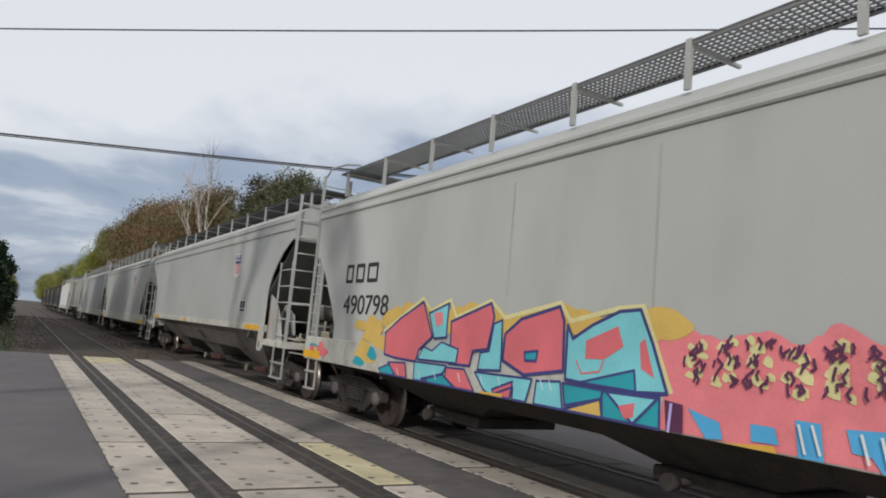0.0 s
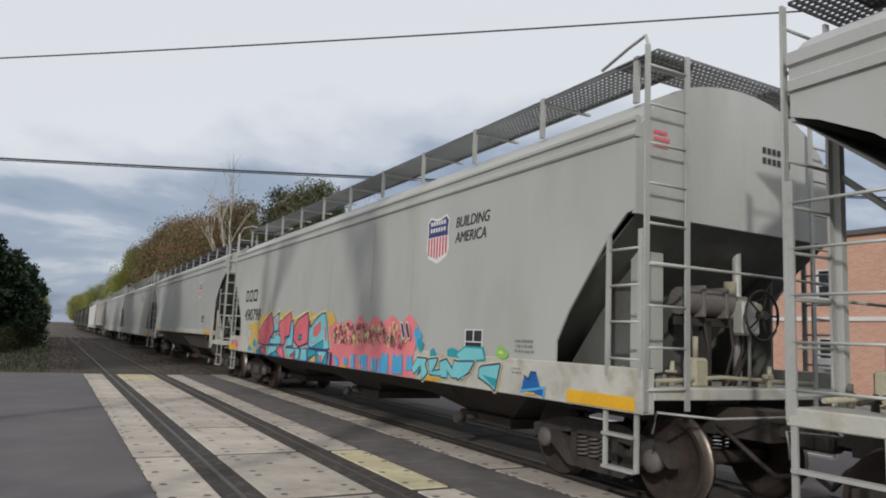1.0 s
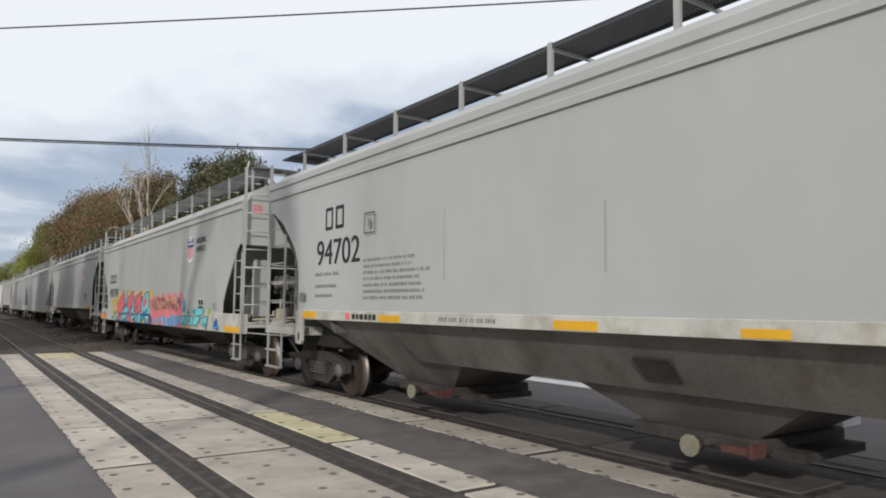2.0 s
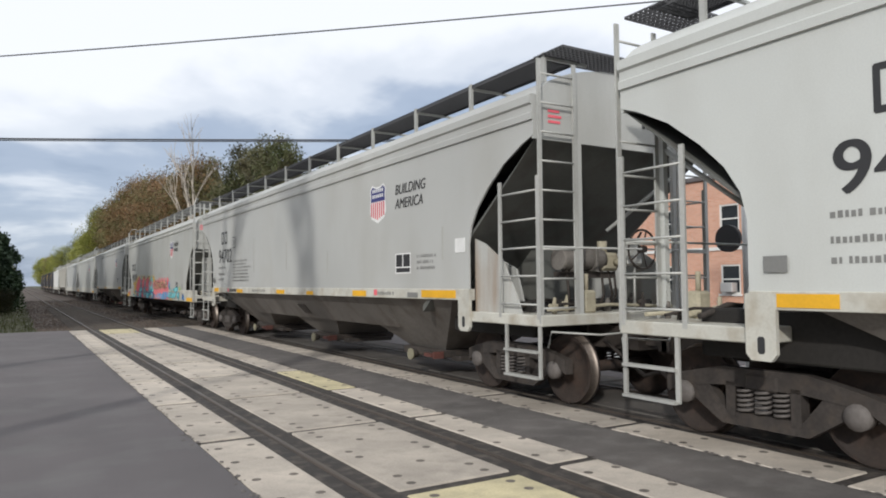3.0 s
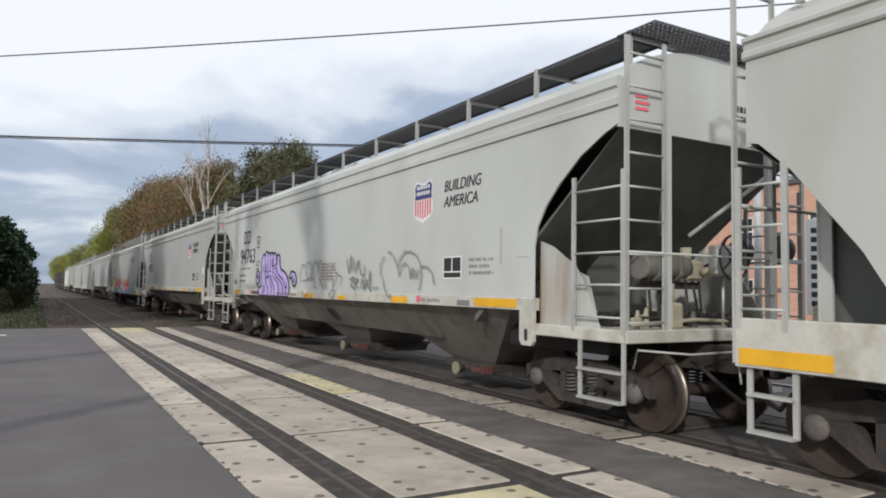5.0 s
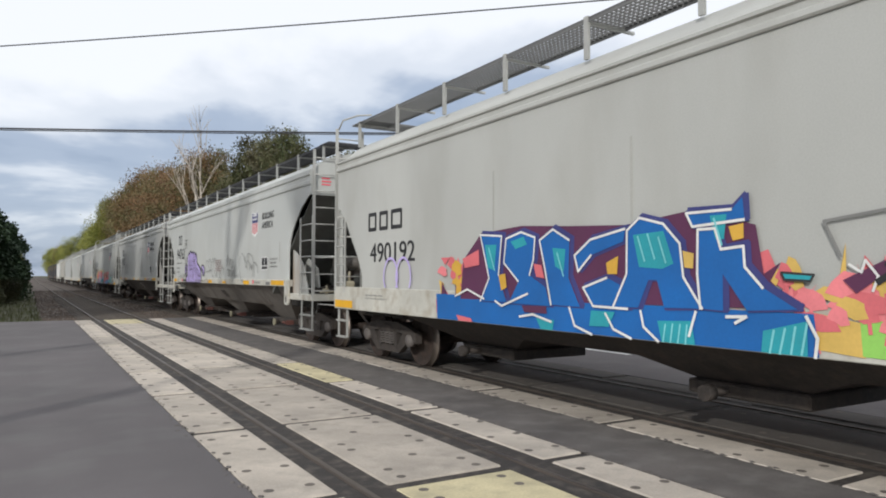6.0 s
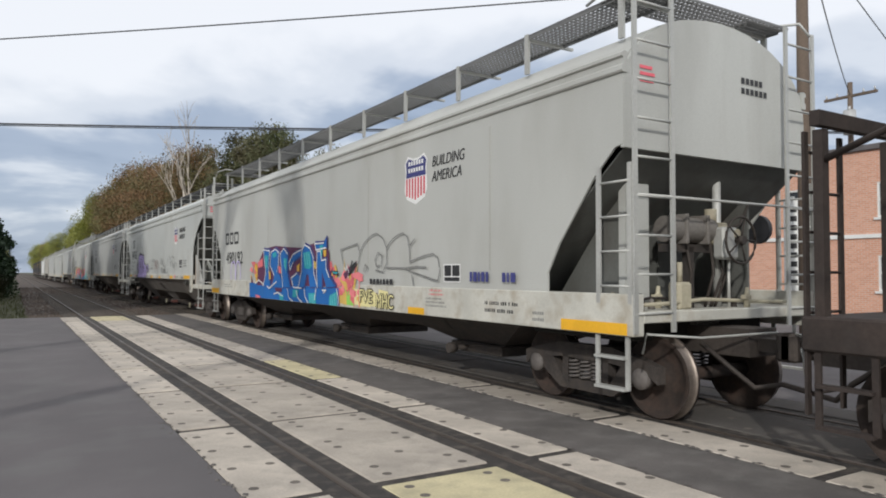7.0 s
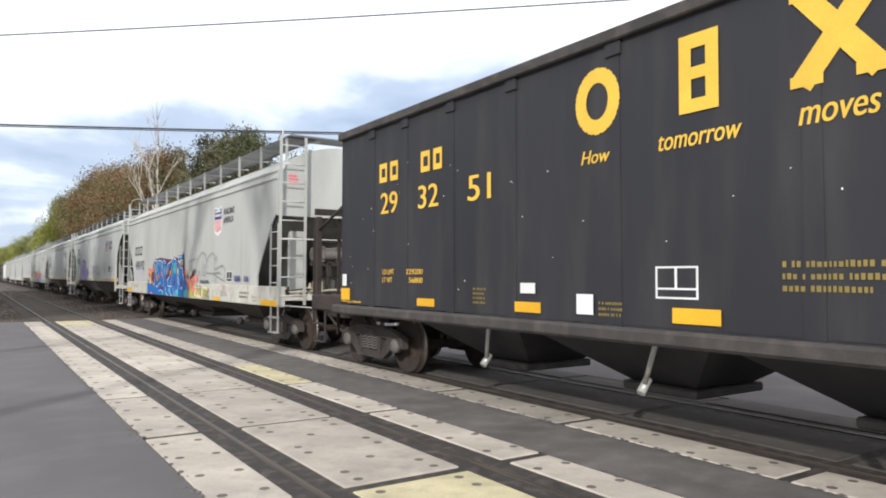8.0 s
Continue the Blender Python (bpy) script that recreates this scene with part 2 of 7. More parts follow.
def brick_material():
    m = bpy.data.materials.new("orange_brick")
    m.use_nodes = True
    n, l = m.node_tree.nodes, m.node_tree.links
    tc, sp, cb, br = n.new("ShaderNodeTexCoord"), n.new("ShaderNodeSeparateXYZ"), n.new("ShaderNodeCombineXYZ"), n.new("ShaderNodeTexBrick")
    l.new(tc.outputs["Object"], sp.inputs[0])
    ad = n.new("ShaderNodeMath")
    l.new(sp.outputs[0], ad.inputs[0]), l.new(sp.outputs[1], ad.inputs[1])
    l.new(ad.outputs[0], cb.inputs[0]), l.new(sp.outputs[2], cb.inputs[1]), l.new(cb.outputs[0], br.inputs["Vector"])
    for key, v in (("Scale", 1.0), ("Mortar Size", 0.008), ("Brick Width", 0.22), ("Row Height", 0.075)):
        br.inputs[key].default_value = v
    br.inputs["Color1"].default_value, br.inputs["Color2"].default_value, br.inputs["Mortar"].default_value = (0.66, 0.35, 0.24, 1), (0.57, 0.28, 0.18, 1), (0.58, 0.50, 0.43, 1)
    l.new(br.outputs[0], n["Principled BSDF"].inputs["Base Color"])
    n["Principled BSDF"].inputs["Roughness"].default_value = 0.9
    b = n.new("ShaderNodeBump")
    b.inputs["Strength"].default_value, b.inputs["Distance"].default_value, b.invert = 0.5, 0.01, True
    l.new(br.outputs["Fac"], b.inputs["Height"]), l.new(b.outputs[0], n["Principled BSDF"].inputs["Normal"])
    return m


M_BRICK = brick_material()
M_TRIM = material("window_trim_white", (0.74, 0.74, 0.71), 0.6, var=0.08)
M_PANE = material("window_glass_dark", (0.03, 0.035, 0.04), 0.08, var=0.1, bump=0)
M_ROOF = material("flat_roof_felt", (0.13, 0.12, 0.12), 0.9, var=0.2)
M_ALU = material("dull_aluminium", (0.55, 0.55, 0.54), 0.45, 0.5, var=0.1)


# ---- mesh helpers ----
def add_box(bm, x0, x1, y0, y1, z0, z1, mi=0, bevel=0.0):
    vs = [bm.verts.new((x, y, z)) for x in (x0, x1) for y in (y0, y1) for z in (z0, z1)]
    fs = [bm.faces.new([vs[i] for i in q]) for q in ((0, 1, 3, 2), (4, 6, 7, 5), (0, 4, 5, 1), (2, 3, 7, 6), (0, 2, 6, 4), (1, 5, 7, 3))]
    for f in fs:
        f.material_index = mi
    if bevel:
        bmesh.ops.bevel(bm, geom=list({e for f in fs for e in f.edges}), offset=bevel, segments=1, affect="EDGES")


def add_tube(bm, points, r, sides=6, mi=0, r_end=None):
    """A round bar along points."""
    pts = [Vector(p) for p in points]
    rings = []
    for i, p in enumerate(pts):
        d = (pts[min(i + 1, len(pts) - 1)] - pts[max(i - 1, 0)]).normalized()
        side = d.cross(Vector((0, 0, 1)) if abs(d.z) < 0.9 else Vector((1, 0, 0))).normalized()
        top = side.cross(d)
        rr = r if r_end is None else r + (r_end - r) * i / (len(pts) - 1)
        rings.append([bm.verts.new(p + (side * math.cos(a) + top * math.sin(a)) * rr) for a in (2 * math.pi * k / sides for k in range(sides))])
    for a, b in zip(rings, rings[1:]):
        for k in range(sides):
            f = bm.faces.new((a[k], a[(k + 1) % sides], b[(k + 1) % sides], b[k]))
            f.smooth, f.material_index = True, mi
    for ring in (rings[0][::-1], rings[-1]):
        bm.faces.new(ring).material_index = mi


def add_lathe(bm, centre, profile, sides=28, mi=0, caps=True):
    """profile: (x, radius) rows turned round the x axis."""
    c = Vector(centre)
    rings = [[bm.verts.new(c + Vector((x, math.cos(a) * r, math.sin(a) * r))) for a in (2 * math.pi * k / sides for k in range(sides))] for x, r in profile]
    for a, b in zip(rings, rings[1:]):
        for k in range(sides):
            f = bm.faces.new((a[k], a[(k + 1) % sides], b[(k + 1) % sides], b[k]))
            f.material_index, f.smooth = mi, True
    if caps:
        bm.faces.new(rings[0][::-1]).material_index = mi
        bm.faces.new(rings[-1]).material_index = mi


def add_plate(bm, outline, axis, a, b, mi=0):
    """A flat outline in the plane across axis ('x': rows are y, z; 'y': rows are x, z; 'z': rows are x, y), from a to b along it."""
    def at(p, d):
        return {"x": (d, p[0], p[1]), "y": (p[0], d, p[1]), "z": (p[0], p[1], d)}[axis]
    lo, hi = [bm.verts.new(at(p, a)) for p in outline], [bm.verts.new(at(p, b)) for p in outline]
    fs = [bm.faces.new(lo[::-1]), bm.faces.new(hi)]
    for i in range(len(lo)):
        j = (i + 1) % len(lo)
        fs.append(bm.faces.new((lo[i], lo[j], hi[j], hi[i])))
    for f in fs:
        f.material_index = mi


def add_frustum(bm, top, bottom, z1, z0, mi=0):
    """top, bottom: x0, x1, y0, y1."""
    r = [[bm.verts.new((x, y, z)) for x, y in ((q[0], q[2]), (q[1], q[2]), (q[1], q[3]), (q[0], q[3]))] for q, z in ((bottom, z0), (top, z1))]
    bm.faces.new(r[0][::-1]).material_index = mi
    bm.faces.new(r[1]).material_index = mi
    for i in range(4):
        j = (i + 1) % 4
        bm.faces.new((r[0][i], r[0][j], r[1][j], r[1][i])).material_index = mi


def as_mesh(name, bm, mats):
    bmesh.ops.recalc_face_normals(bm, faces=bm.faces)
    me = bpy.data.meshes.new(name)
    bm.to_mesh(me)
    bm.free()
    for m in mats if isinstance(mats, (list, tuple)) else [mats]:
        me.materials.append(m)
    return me


def part(name, bm, mats, parent=None, label=""):
    ob = new(name, as_mesh(name, bm, mats))
    ob.parent = parent
    return tagged(ob, label)


def structure(name, bm, mats, label, category):
    return tagged(part(name, bm, mats), label, category, kind="structure")


# ---- ground, road and tracks (x across the tracks, y along them) ----
NEAR, FAR = 3.03, 7.02          # track centres
ROAD0, ROAD1 = -14.0, 28.6      # the crossing's extent along the tracks
bm = bmesh.new()
add_plate(bm, [(-2500, -2500), (2500, -2500), (2500, 2500), (-2500, 2500)], "z", -0.6, -0.16)
structure("ground", bm, M_GRASS, "rough autumn grass and dirt verge reaching to the horizon", "ground")

bm = bmesh.new()
for x0, x1 in ((-70.0, 1.515), (8.56, 70.0)):
    add_plate(bm, [(x0, ROAD0), (x1, ROAD0), (x1, ROAD1), (x0, ROAD1)], "z", -0.3, 0.0)
structure("road", bm, M_ASPHALT, "worn grey asphalt road running over the railway crossing", "road")
bm = bmesh.new()
add_plate(bm, [(4.49, ROAD0), (5.50, ROAD0), (5.50, ROAD1), (4.49, ROAD1)], "z", -0.3, -0.004)
structure("road_strip", bm, M_STRIP, "narrow brown-grey asphalt strip between the two tracks", "road")
bm = bmesh.new()
for x0, x1 in ((1.515, 4.49), (5.50, 8.56)):
    add_plate(bm, [(x0, ROAD0), (x1, ROAD0), (x1, ROAD1), (x0, ROAD1)], "z", -0.3, -0.013)
structure("crossing_bed", bm, M_RUBBER, "dark rubber and grime filling the rail flangeways", "road")

bm = bmesh.new()
add_box(bm, -7.5, -0.65, 25.0, 25.4, 0.001, 0.005)
structure("stop_line", bm, M_LINE, "worn white painted line across the asphalt", "road marking")
bm = bmesh.new()
add_box(bm, 10.75, 11.35, 10.6, 16.0, 0.001, 0.005)
structure("stop_line", bm, M_LINE, "broad worn white stop line beyond the train", "road marking")

# ballast shoulders beyond the crossing
bm = bmesh.new()
for y0, y1 in ((ROAD1, 900.0), (-60.0, ROAD0)):
    add_plate(bm, [(0.2, -0.2), (1.1, -0.09), (9.6, -0.09), (11.0, -0.2)], "y", y0, y1)
structure("track_bed", bm, M_BALLAST, "brown-grey stone ballast bed under both tracks", "track bed")
random.seed(5)
bm = bmesh.new()
for i in range(5200):
    y = ROAD1 + 0.1 + 60 * random.random() ** 1.7
    x, r = random.uniform(0.6, 5.6), random.uniform(0.03, 0.07)
    q = [bm.verts.new((x + r * math.cos(a) * random.uniform(.7, 1.2), y + r * math.sin(a) * random.uniform(.7, 1.2), -0.085 + random.uniform(-.01, .01))) for a in (0.3, 1.9, 3.4, 5.0)]
    t = bm.verts.new((x, y, -0.085 + r * 0.9))
    for k in range(4):
        bm.faces.new((q[k], q[(k + 1) % 4], t))
tagged(part("ballast_stones", bm, M_BALLAST), "loose angular ballast stones along the tracks", "stones", kind="stuff")

tie_mesh = None
tie_root = tagged(new("wooden_ties"), "row of dark weathered wooden railway ties under the rails", "railway tie", kind="structure")
for k in range(60):
    if tie_mesh is None:
        bm = bmesh.new()
        add_box(bm, -1.3, 1.3, -0.11, 0.11, -0.16, -0.045, bevel=0.008)
        tie_mesh = as_mesh("tie", bm, M_TIE)
    for c in (NEAR, FAR):
        ob = new("tie", tie_mesh)
        ob.parent, ob.location = tie_root, (c + random.uniform(-.03, .03), ROAD1 + 0.4 + k * 0.53, 0)

# rails: foot, web and head in one swept section each
RAIL = [(-0.07, -0.18), (0.07, -0.18), (0.07, -0.165), (0.012, -0.15), (0.012, -0.05), (0.036, -0.04), (0.036, -0.008), (0.028, -0.001), (-0.028, -0.001), (-0.036, -0.008), (-0.036, -0.04), (-0.012, -0.05), (-0.012, -0.15), (-0.07, -0.165)]
for c in (NEAR, FAR):
    for s in (-1, 1):
        bm = bmesh.new()
        x = c + s * 0.755
        add_plate(bm, [(x + p, q) for p, q in RAIL], "y", -60.0, 900.0)
        add_box(bm, x - 0.022, x + 0.022, -60.0, 900.0, -0.0008, 0.0012, 1)
        structure("rail", bm, [M_RAIL, M_HEAD], "steel rail with rusty web and worn polished head", "rail")

# concrete crossing panels, with dark discs painting the shade in the bolt holes
PITCH = 2.612


def panel_mesh(width, length, holes, mats):
    b = bmesh.new()
    add_box(b, -width / 2, width / 2, -length / 2, length / 2, -0.09, 0.002, bevel=0.012)
    for hx, hy in holes:
        add_tube(b, [(hx, hy, 0.0), (hx, hy, 0.0035)], 0.042, 8, 1)
    return as_mesh("crossing_panel", b, mats)


WIDE = [(sx * 0.36, sy * 1.0 + o) for sx in (-1, 1) for sy in (-1, 0, 1) for o in (-0.12, 0.12)] + [(0.05, -0.55), (-0.05, 0.55)]
SLIM = [(sx * 0.16, sy * 0.95) for sx in (-1, 1) for sy in (-1, -0.35, 0.35, 1)]
crossing = tagged(new("crossing_panels"), "rows of pale worn concrete panels between and beside the rails of the crossing", "crossing panels", kind="structure")
sheets = {}
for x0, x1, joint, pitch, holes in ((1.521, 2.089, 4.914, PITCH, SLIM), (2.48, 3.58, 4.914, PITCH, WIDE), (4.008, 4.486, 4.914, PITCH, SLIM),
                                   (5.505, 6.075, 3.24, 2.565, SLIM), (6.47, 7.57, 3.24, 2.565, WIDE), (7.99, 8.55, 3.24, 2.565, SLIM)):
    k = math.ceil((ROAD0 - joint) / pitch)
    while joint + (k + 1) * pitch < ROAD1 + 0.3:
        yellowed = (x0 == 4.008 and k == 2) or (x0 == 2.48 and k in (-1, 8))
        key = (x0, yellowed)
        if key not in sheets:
            # panels between and beyond the far rails are much darker
            sheets[key] = panel_mesh(x1 - x0 - 0.02, pitch - 0.12, holes, [M_YELLOWED if yellowed else M_DARK_PANEL if x0 > 6 else M_CONCRETE, M_HOLE])
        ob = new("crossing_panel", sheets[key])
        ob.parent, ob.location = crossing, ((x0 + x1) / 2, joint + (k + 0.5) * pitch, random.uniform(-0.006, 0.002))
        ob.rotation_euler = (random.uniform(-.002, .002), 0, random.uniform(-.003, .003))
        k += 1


# ---- railway cars: local x across, y along (towards the train's head), z up ----
SPEED = 9.2


def wheelset_mesh():
    b = bmesh.new()
    R = 0.457
    for s in (-1, 1):
        x = s * 0.755
        add_lathe(b, (x, 0, R), [(-0.07 * s, 0.10), (-0.07 * s, R - 0.09), (-0.065 * s, R - 0.05), (-0.068 * s, R + 0.026), (-0.04 * s, R + 0.026)], 32, 0, False)
        add_lathe(b, (x, 0, R), [(-0.04 * s, R + 0.024), (-0.028 * s, R), (0.065 * s, R - 0.004)], 32, 1, False)
        add_lathe(b, (x, 0, R), [(0.064 * s, R - 0.006), (0.066 * s, R - 0.055), (0.02 * s, R - 0.09), (0.015 * s, 0.16), (0.06 * s, 0.13), (0.10 * s, 0.09)], 32, 0, False)
        for k in range(4):
            a = k * math.pi / 2
            add_box(b, x + s * 0.02 - 0.004, x + s * 0.02 + 0.012, 0.25 * math.cos(a) - 0.03, 0.25 * math.cos(a) + 0.03, R + 0.25 * math.sin(a) - 0.03, R + 0.25 * math.sin(a) + 0.03, 0)
    add_lathe(b, (0, 0, R), [(-1.0, 0.075), (1.0, 0.075)], 12, 0)
    for v in b.verts:
        v.co.z -= R
    return as_mesh("wheelset", b, [M_WHEEL, M_TREAD])


def build_truck(parent, y):
    """A three-piece freight truck: side frames with spring nests, bolster, bearing ends and two wheelsets."""
    t = new("truck", None)
    t.parent, t.location = parent, (0, y, 0)
    for s in (-1, 1):
        b = bmesh.new()
        x0, x1 = sorted((s * 0.93, s * 1.06))
        upper = [(-1.12, 0.42), (-1.12, 0.60), (-0.92, 0.66), (-0.45, 0.76), (0.45, 0.76), (0.92, 0.66), (1.12, 0.60), (1.12, 0.42), (0.95, 0.52), (0.42, 0.58), (-0.42, 0.58), (-0.95, 0.52)]
        add_plate(b, upper, "x", x0, x1)
        add_plate(b, [(-0.95, 0.52), (-0.62, 0.60), (-0.40, 0.33), (0.40, 0.33), (0.62, 0.60), (0.95, 0.52), (0.45, 0.20), (-0.45, 0.20)], "x", x0 + 0.01, x1 - 0.01)
        for k in (-1, 1):
            add_box(b, x0, x1, k * 0.34 - 0.05, k * 0.34 + 0.05, 0.28, 0.62)
        part("side_frame", b, M_TRUCK, t)
        for k in (-0.19, 0, 0.19):
            b = bmesh.new()
            add_tube(b, [(s * 1.02 + 0.075 * math.cos(i * math.pi / 4), k + 0.075 * math.sin(i * math.pi / 4), 0.34 + i * 0.23 / 40) for i in range(41)], 0.016, 5)
            part("spring", b, M_GREASE, t, "grimy coil spring")
    b = bmesh.new()
    add_box(b, -1.08, 1.08, -0.17, 0.17, 0.56, 0.72, bevel=0.02)
    add_box(b, -0.30, 0.30, -0.25, 0.25, 0.70, 0.84)
    for s in (-1, 1):
        add_box(b, -0.9, 0.9, s * 0.52 - 0.05, s * 0.52 + 0.05, 0.36, 0.46)
    part("bolster", b, M_TRUCK, t)
    for dy in (-0.89, 0.89):
        w = new("wheelset", WHEELSET)
        w.parent, w.location = t, (0, dy, 0.457)
        for s in (-1, 1):
            b = bmesh.new()
            add_lathe(b, (0, dy, 0.457), [(s * 0.98, 0.115), (s * 1.085, 0.115), (s * 1.09, 0.095), (s * 1.105, 0.085), (s * 1.11, 0.03)], 14)
            part("bearing_cap", b, M_GREASE, t, "round greasy axle bearing end")
    return t


WHEELSET = wheelset_mesh()
M_GREASE = material("bearing_grease", (0.15, 0.135, 0.125), 0.65, 0.1, var=0.3, grain=25)


def ladder(parent, xs, y, z0, z1, rungs, across=True, r=0.014, mat=None):
    """Two stiles and round rungs: across the car at one y, or along it (xs are then y places) at x = y."""
    mat = mat or M_GALV
    root = new("ladder")
    root.parent = parent
    for p in xs:
        b = bmesh.new()
        if across:
            add_box(b, p - 0.03, p + 0.03, y - 0.012, y + 0.012, z0, z1)
        else:
            add_box(b, y - 0.012, y + 0.012, p - 0.03, p + 0.03, z0, z1)
        part("stile", b, mat, root)
    b = bmesh.new()
    add_tube(b, [(xs[0], y, 0), (xs[1], y, 0)] if across else [(y, xs[0], 0), (y, xs[1], 0)], r, 6)
    me = as_mesh("rung", b, mat)
    for k in range(rungs):
        ob = new("rung", me)
        ob.parent, ob.location = root, (0, 0, z0 + (z1 - z0) * (k + 0.5) / rungs)
    return root


def grating(parent, x0, x1, y0, y1, z, mat, step):
    b = bmesh.new()
    n = max(3, round((x1 - x0) / (0.05 if mat is M_GRATE else 0.07)))
    for i in range(n + 1):
        x = x0 + (x1 - x0) * i / n
        add_box(b, x - 0.006, x + 0.006, y0, y1, z - 0.022, z)
    k = int((y1 - y0) / step)
    for i in range(k + 1):
        y = y0 + (y1 - y0) * i / k
        add_box(b, x0, x1, y - 0.008, y + 0.008, z - 0.018, z - 0.002)
    for x in (x0, x1):
        add_box(b, x - 0.006, x + 0.006, y0, y1, z - 0.05, z + 0.006)
    return part("roof_walkway", b, mat, parent, "steel grating roof walkway")


def walkway_posts(car, side, x, reach, count, z0, z1, shift=0.0):
    """Bracket posts from the roof's edge up to the outer edge of a walkway."""
    b = bmesh.new()
    add_box(b, side * x - 0.02, side * x + 0.02, -0.035, 0.035, z0, z1)
    add_box(b, *sorted((side * 0.5, side * x)), -0.02, 0.02, z1 - 0.085, z1 - 0.05)
    me = as_mesh("walkway_post", b, M_GALV)
    for k in range(count):
        ob = new("walkway_post", me)
        ob.parent, ob.location = car, (0, shift - reach + k * 2 * reach / (count - 1), 0)


def crossover(car, half, ya, yb, z, mat):
    """Grating platform across the roof at one end."""
    b = bmesh.new()
    y0, y1 = sorted((ya, yb))
    for k in range(9):
        y = y0 + (y1 - y0) * k / 8
        add_box(b, -half, half, y - 0.006, y + 0.006, z - 0.03, z)
    n = 36
    for k in range(n + 1):
        x = -half + 2 * half * k / n
        add_box(b, x - 0.008, x + 0.008, y0, y1, z - 0.02, z - 0.003)
    part("walkway_end", b, mat, car, "steel grating crossover platform")


def shade_box(car, s, ya, yb, z1):
    """Near-black box added over a truck to paint in the shade there."""
    b = bmesh.new()
    add_box(b, -1.15, 1.15, *sorted((s * ya, s * yb)), 0.86, z1, bevel=0.02)
    part("body_bolster", b, M_SHADE_FILL, car)


def brake_wheel(parent, x, y, z):
    b = bmesh.new()
    ring = [(x + 0.27 * math.cos(a), y, z + 0.27 * math.sin(a)) for a in (2 * math.pi * k / 20 for k in range(21))]
    add_tube(b, ring, 0.016, 6)
    for k in range(5):
        a = 2 * math.pi * k / 5
        add_tube(b, [(x, y, z), (x + 0.27 * math.cos(a), y, z + 0.27 * math.sin(a))], 0.011, 5)
    add_tube(b, [(x, y - 0.05, z), (x, y + 0.05, z)], 0.05, 10)
    part("brake_wheel", b, M_DARK, parent, "dark spoked hand brake wheel")
    b = bmesh.new()
    d = -0.12 if y > 0 else 0.12
    add_box(b, x - 0.14, x + 0.14, min(y + d, y + d * 2.4), max(y + d, y + d * 2.4), z - 0.22, z + 0.16, bevel=0.03)
    add_tube(b, [(x + 0.05, y + d * 1.7, z - 0.2), (x + 0.05, y + d * 1.7, 1.15)], 0.02, 6)
    part("brake_gear_box", b, M_GALV, parent)


def brake_valve(parent, x, y, z):
    """Air brake reservoir, valve body and its pipes on an end platform."""
    b = bmesh.new()
    add_tube(b, [(x - 0.42, y, z), (x - 0.36, y, z), (x + 0.30, y, z), (x + 0.36, y, z)], 0.15, 14)
    for d in (-0.2, 0.16):
        add_box(b, x + d - 0.025, x + d + 0.025, y - 0.165, y + 0.165, z - 0.17, z + 0.17, bevel=0.01)
    part("air_reservoir", b, M_UNDER, parent, "grimy grey air reservoir")
    b = bmesh.new()
    add_box(b, x + 0.30, x + 0.62, y - 0.12, y + 0.12, z - 0.16, z + 0.10, bevel=0.04)
    add_tube(b, [(x + 0.40, y, z + 0.05), (x + 0.40, y, z + 0.26)], 0.07, 10)
    add_tube(b, [(x + 0.55, y - 0.12, z - 0.04), (x + 0.55, y - 0.26, z - 0.04)], 0.06, 10)
    part("brake_valve", b, M_CREAM2, parent, "dirty cream cast brake valve")
    runs = [[(x + dx, y - 0.04, z - 0.12), (x + dx + 0.05 * (k % 2), y - 0.08, z - 0.5), (x + dx * 0.7, y, 1.12)] for k, dx in enumerate((-0.3, -0.1, 0.34, 0.46, 0.58))]
    runs.append([(x + 0.62, y, z), (x + 0.95, y, z + 0.1), (x + 1.3, y + 0.1, z + 0.42)])
    for run in runs:
        b = bmesh.new()
        add_tube(b, run, 0.019, 6)
        part("brake_pipe", b, M_DARK, parent, "thin dark brake pipe")
    b = bmesh.new()
    add_box(b, x - 0.45, x + 0.6, y - 0.05, y + 0.05, z - 0.26, z - 0.17)
    add_box(b, x - 0.05, x + 0.03, y - 0.05, y + 0.05, 1.12, z - 0.2)
    part("bracket", b, M_TRUCK, parent)


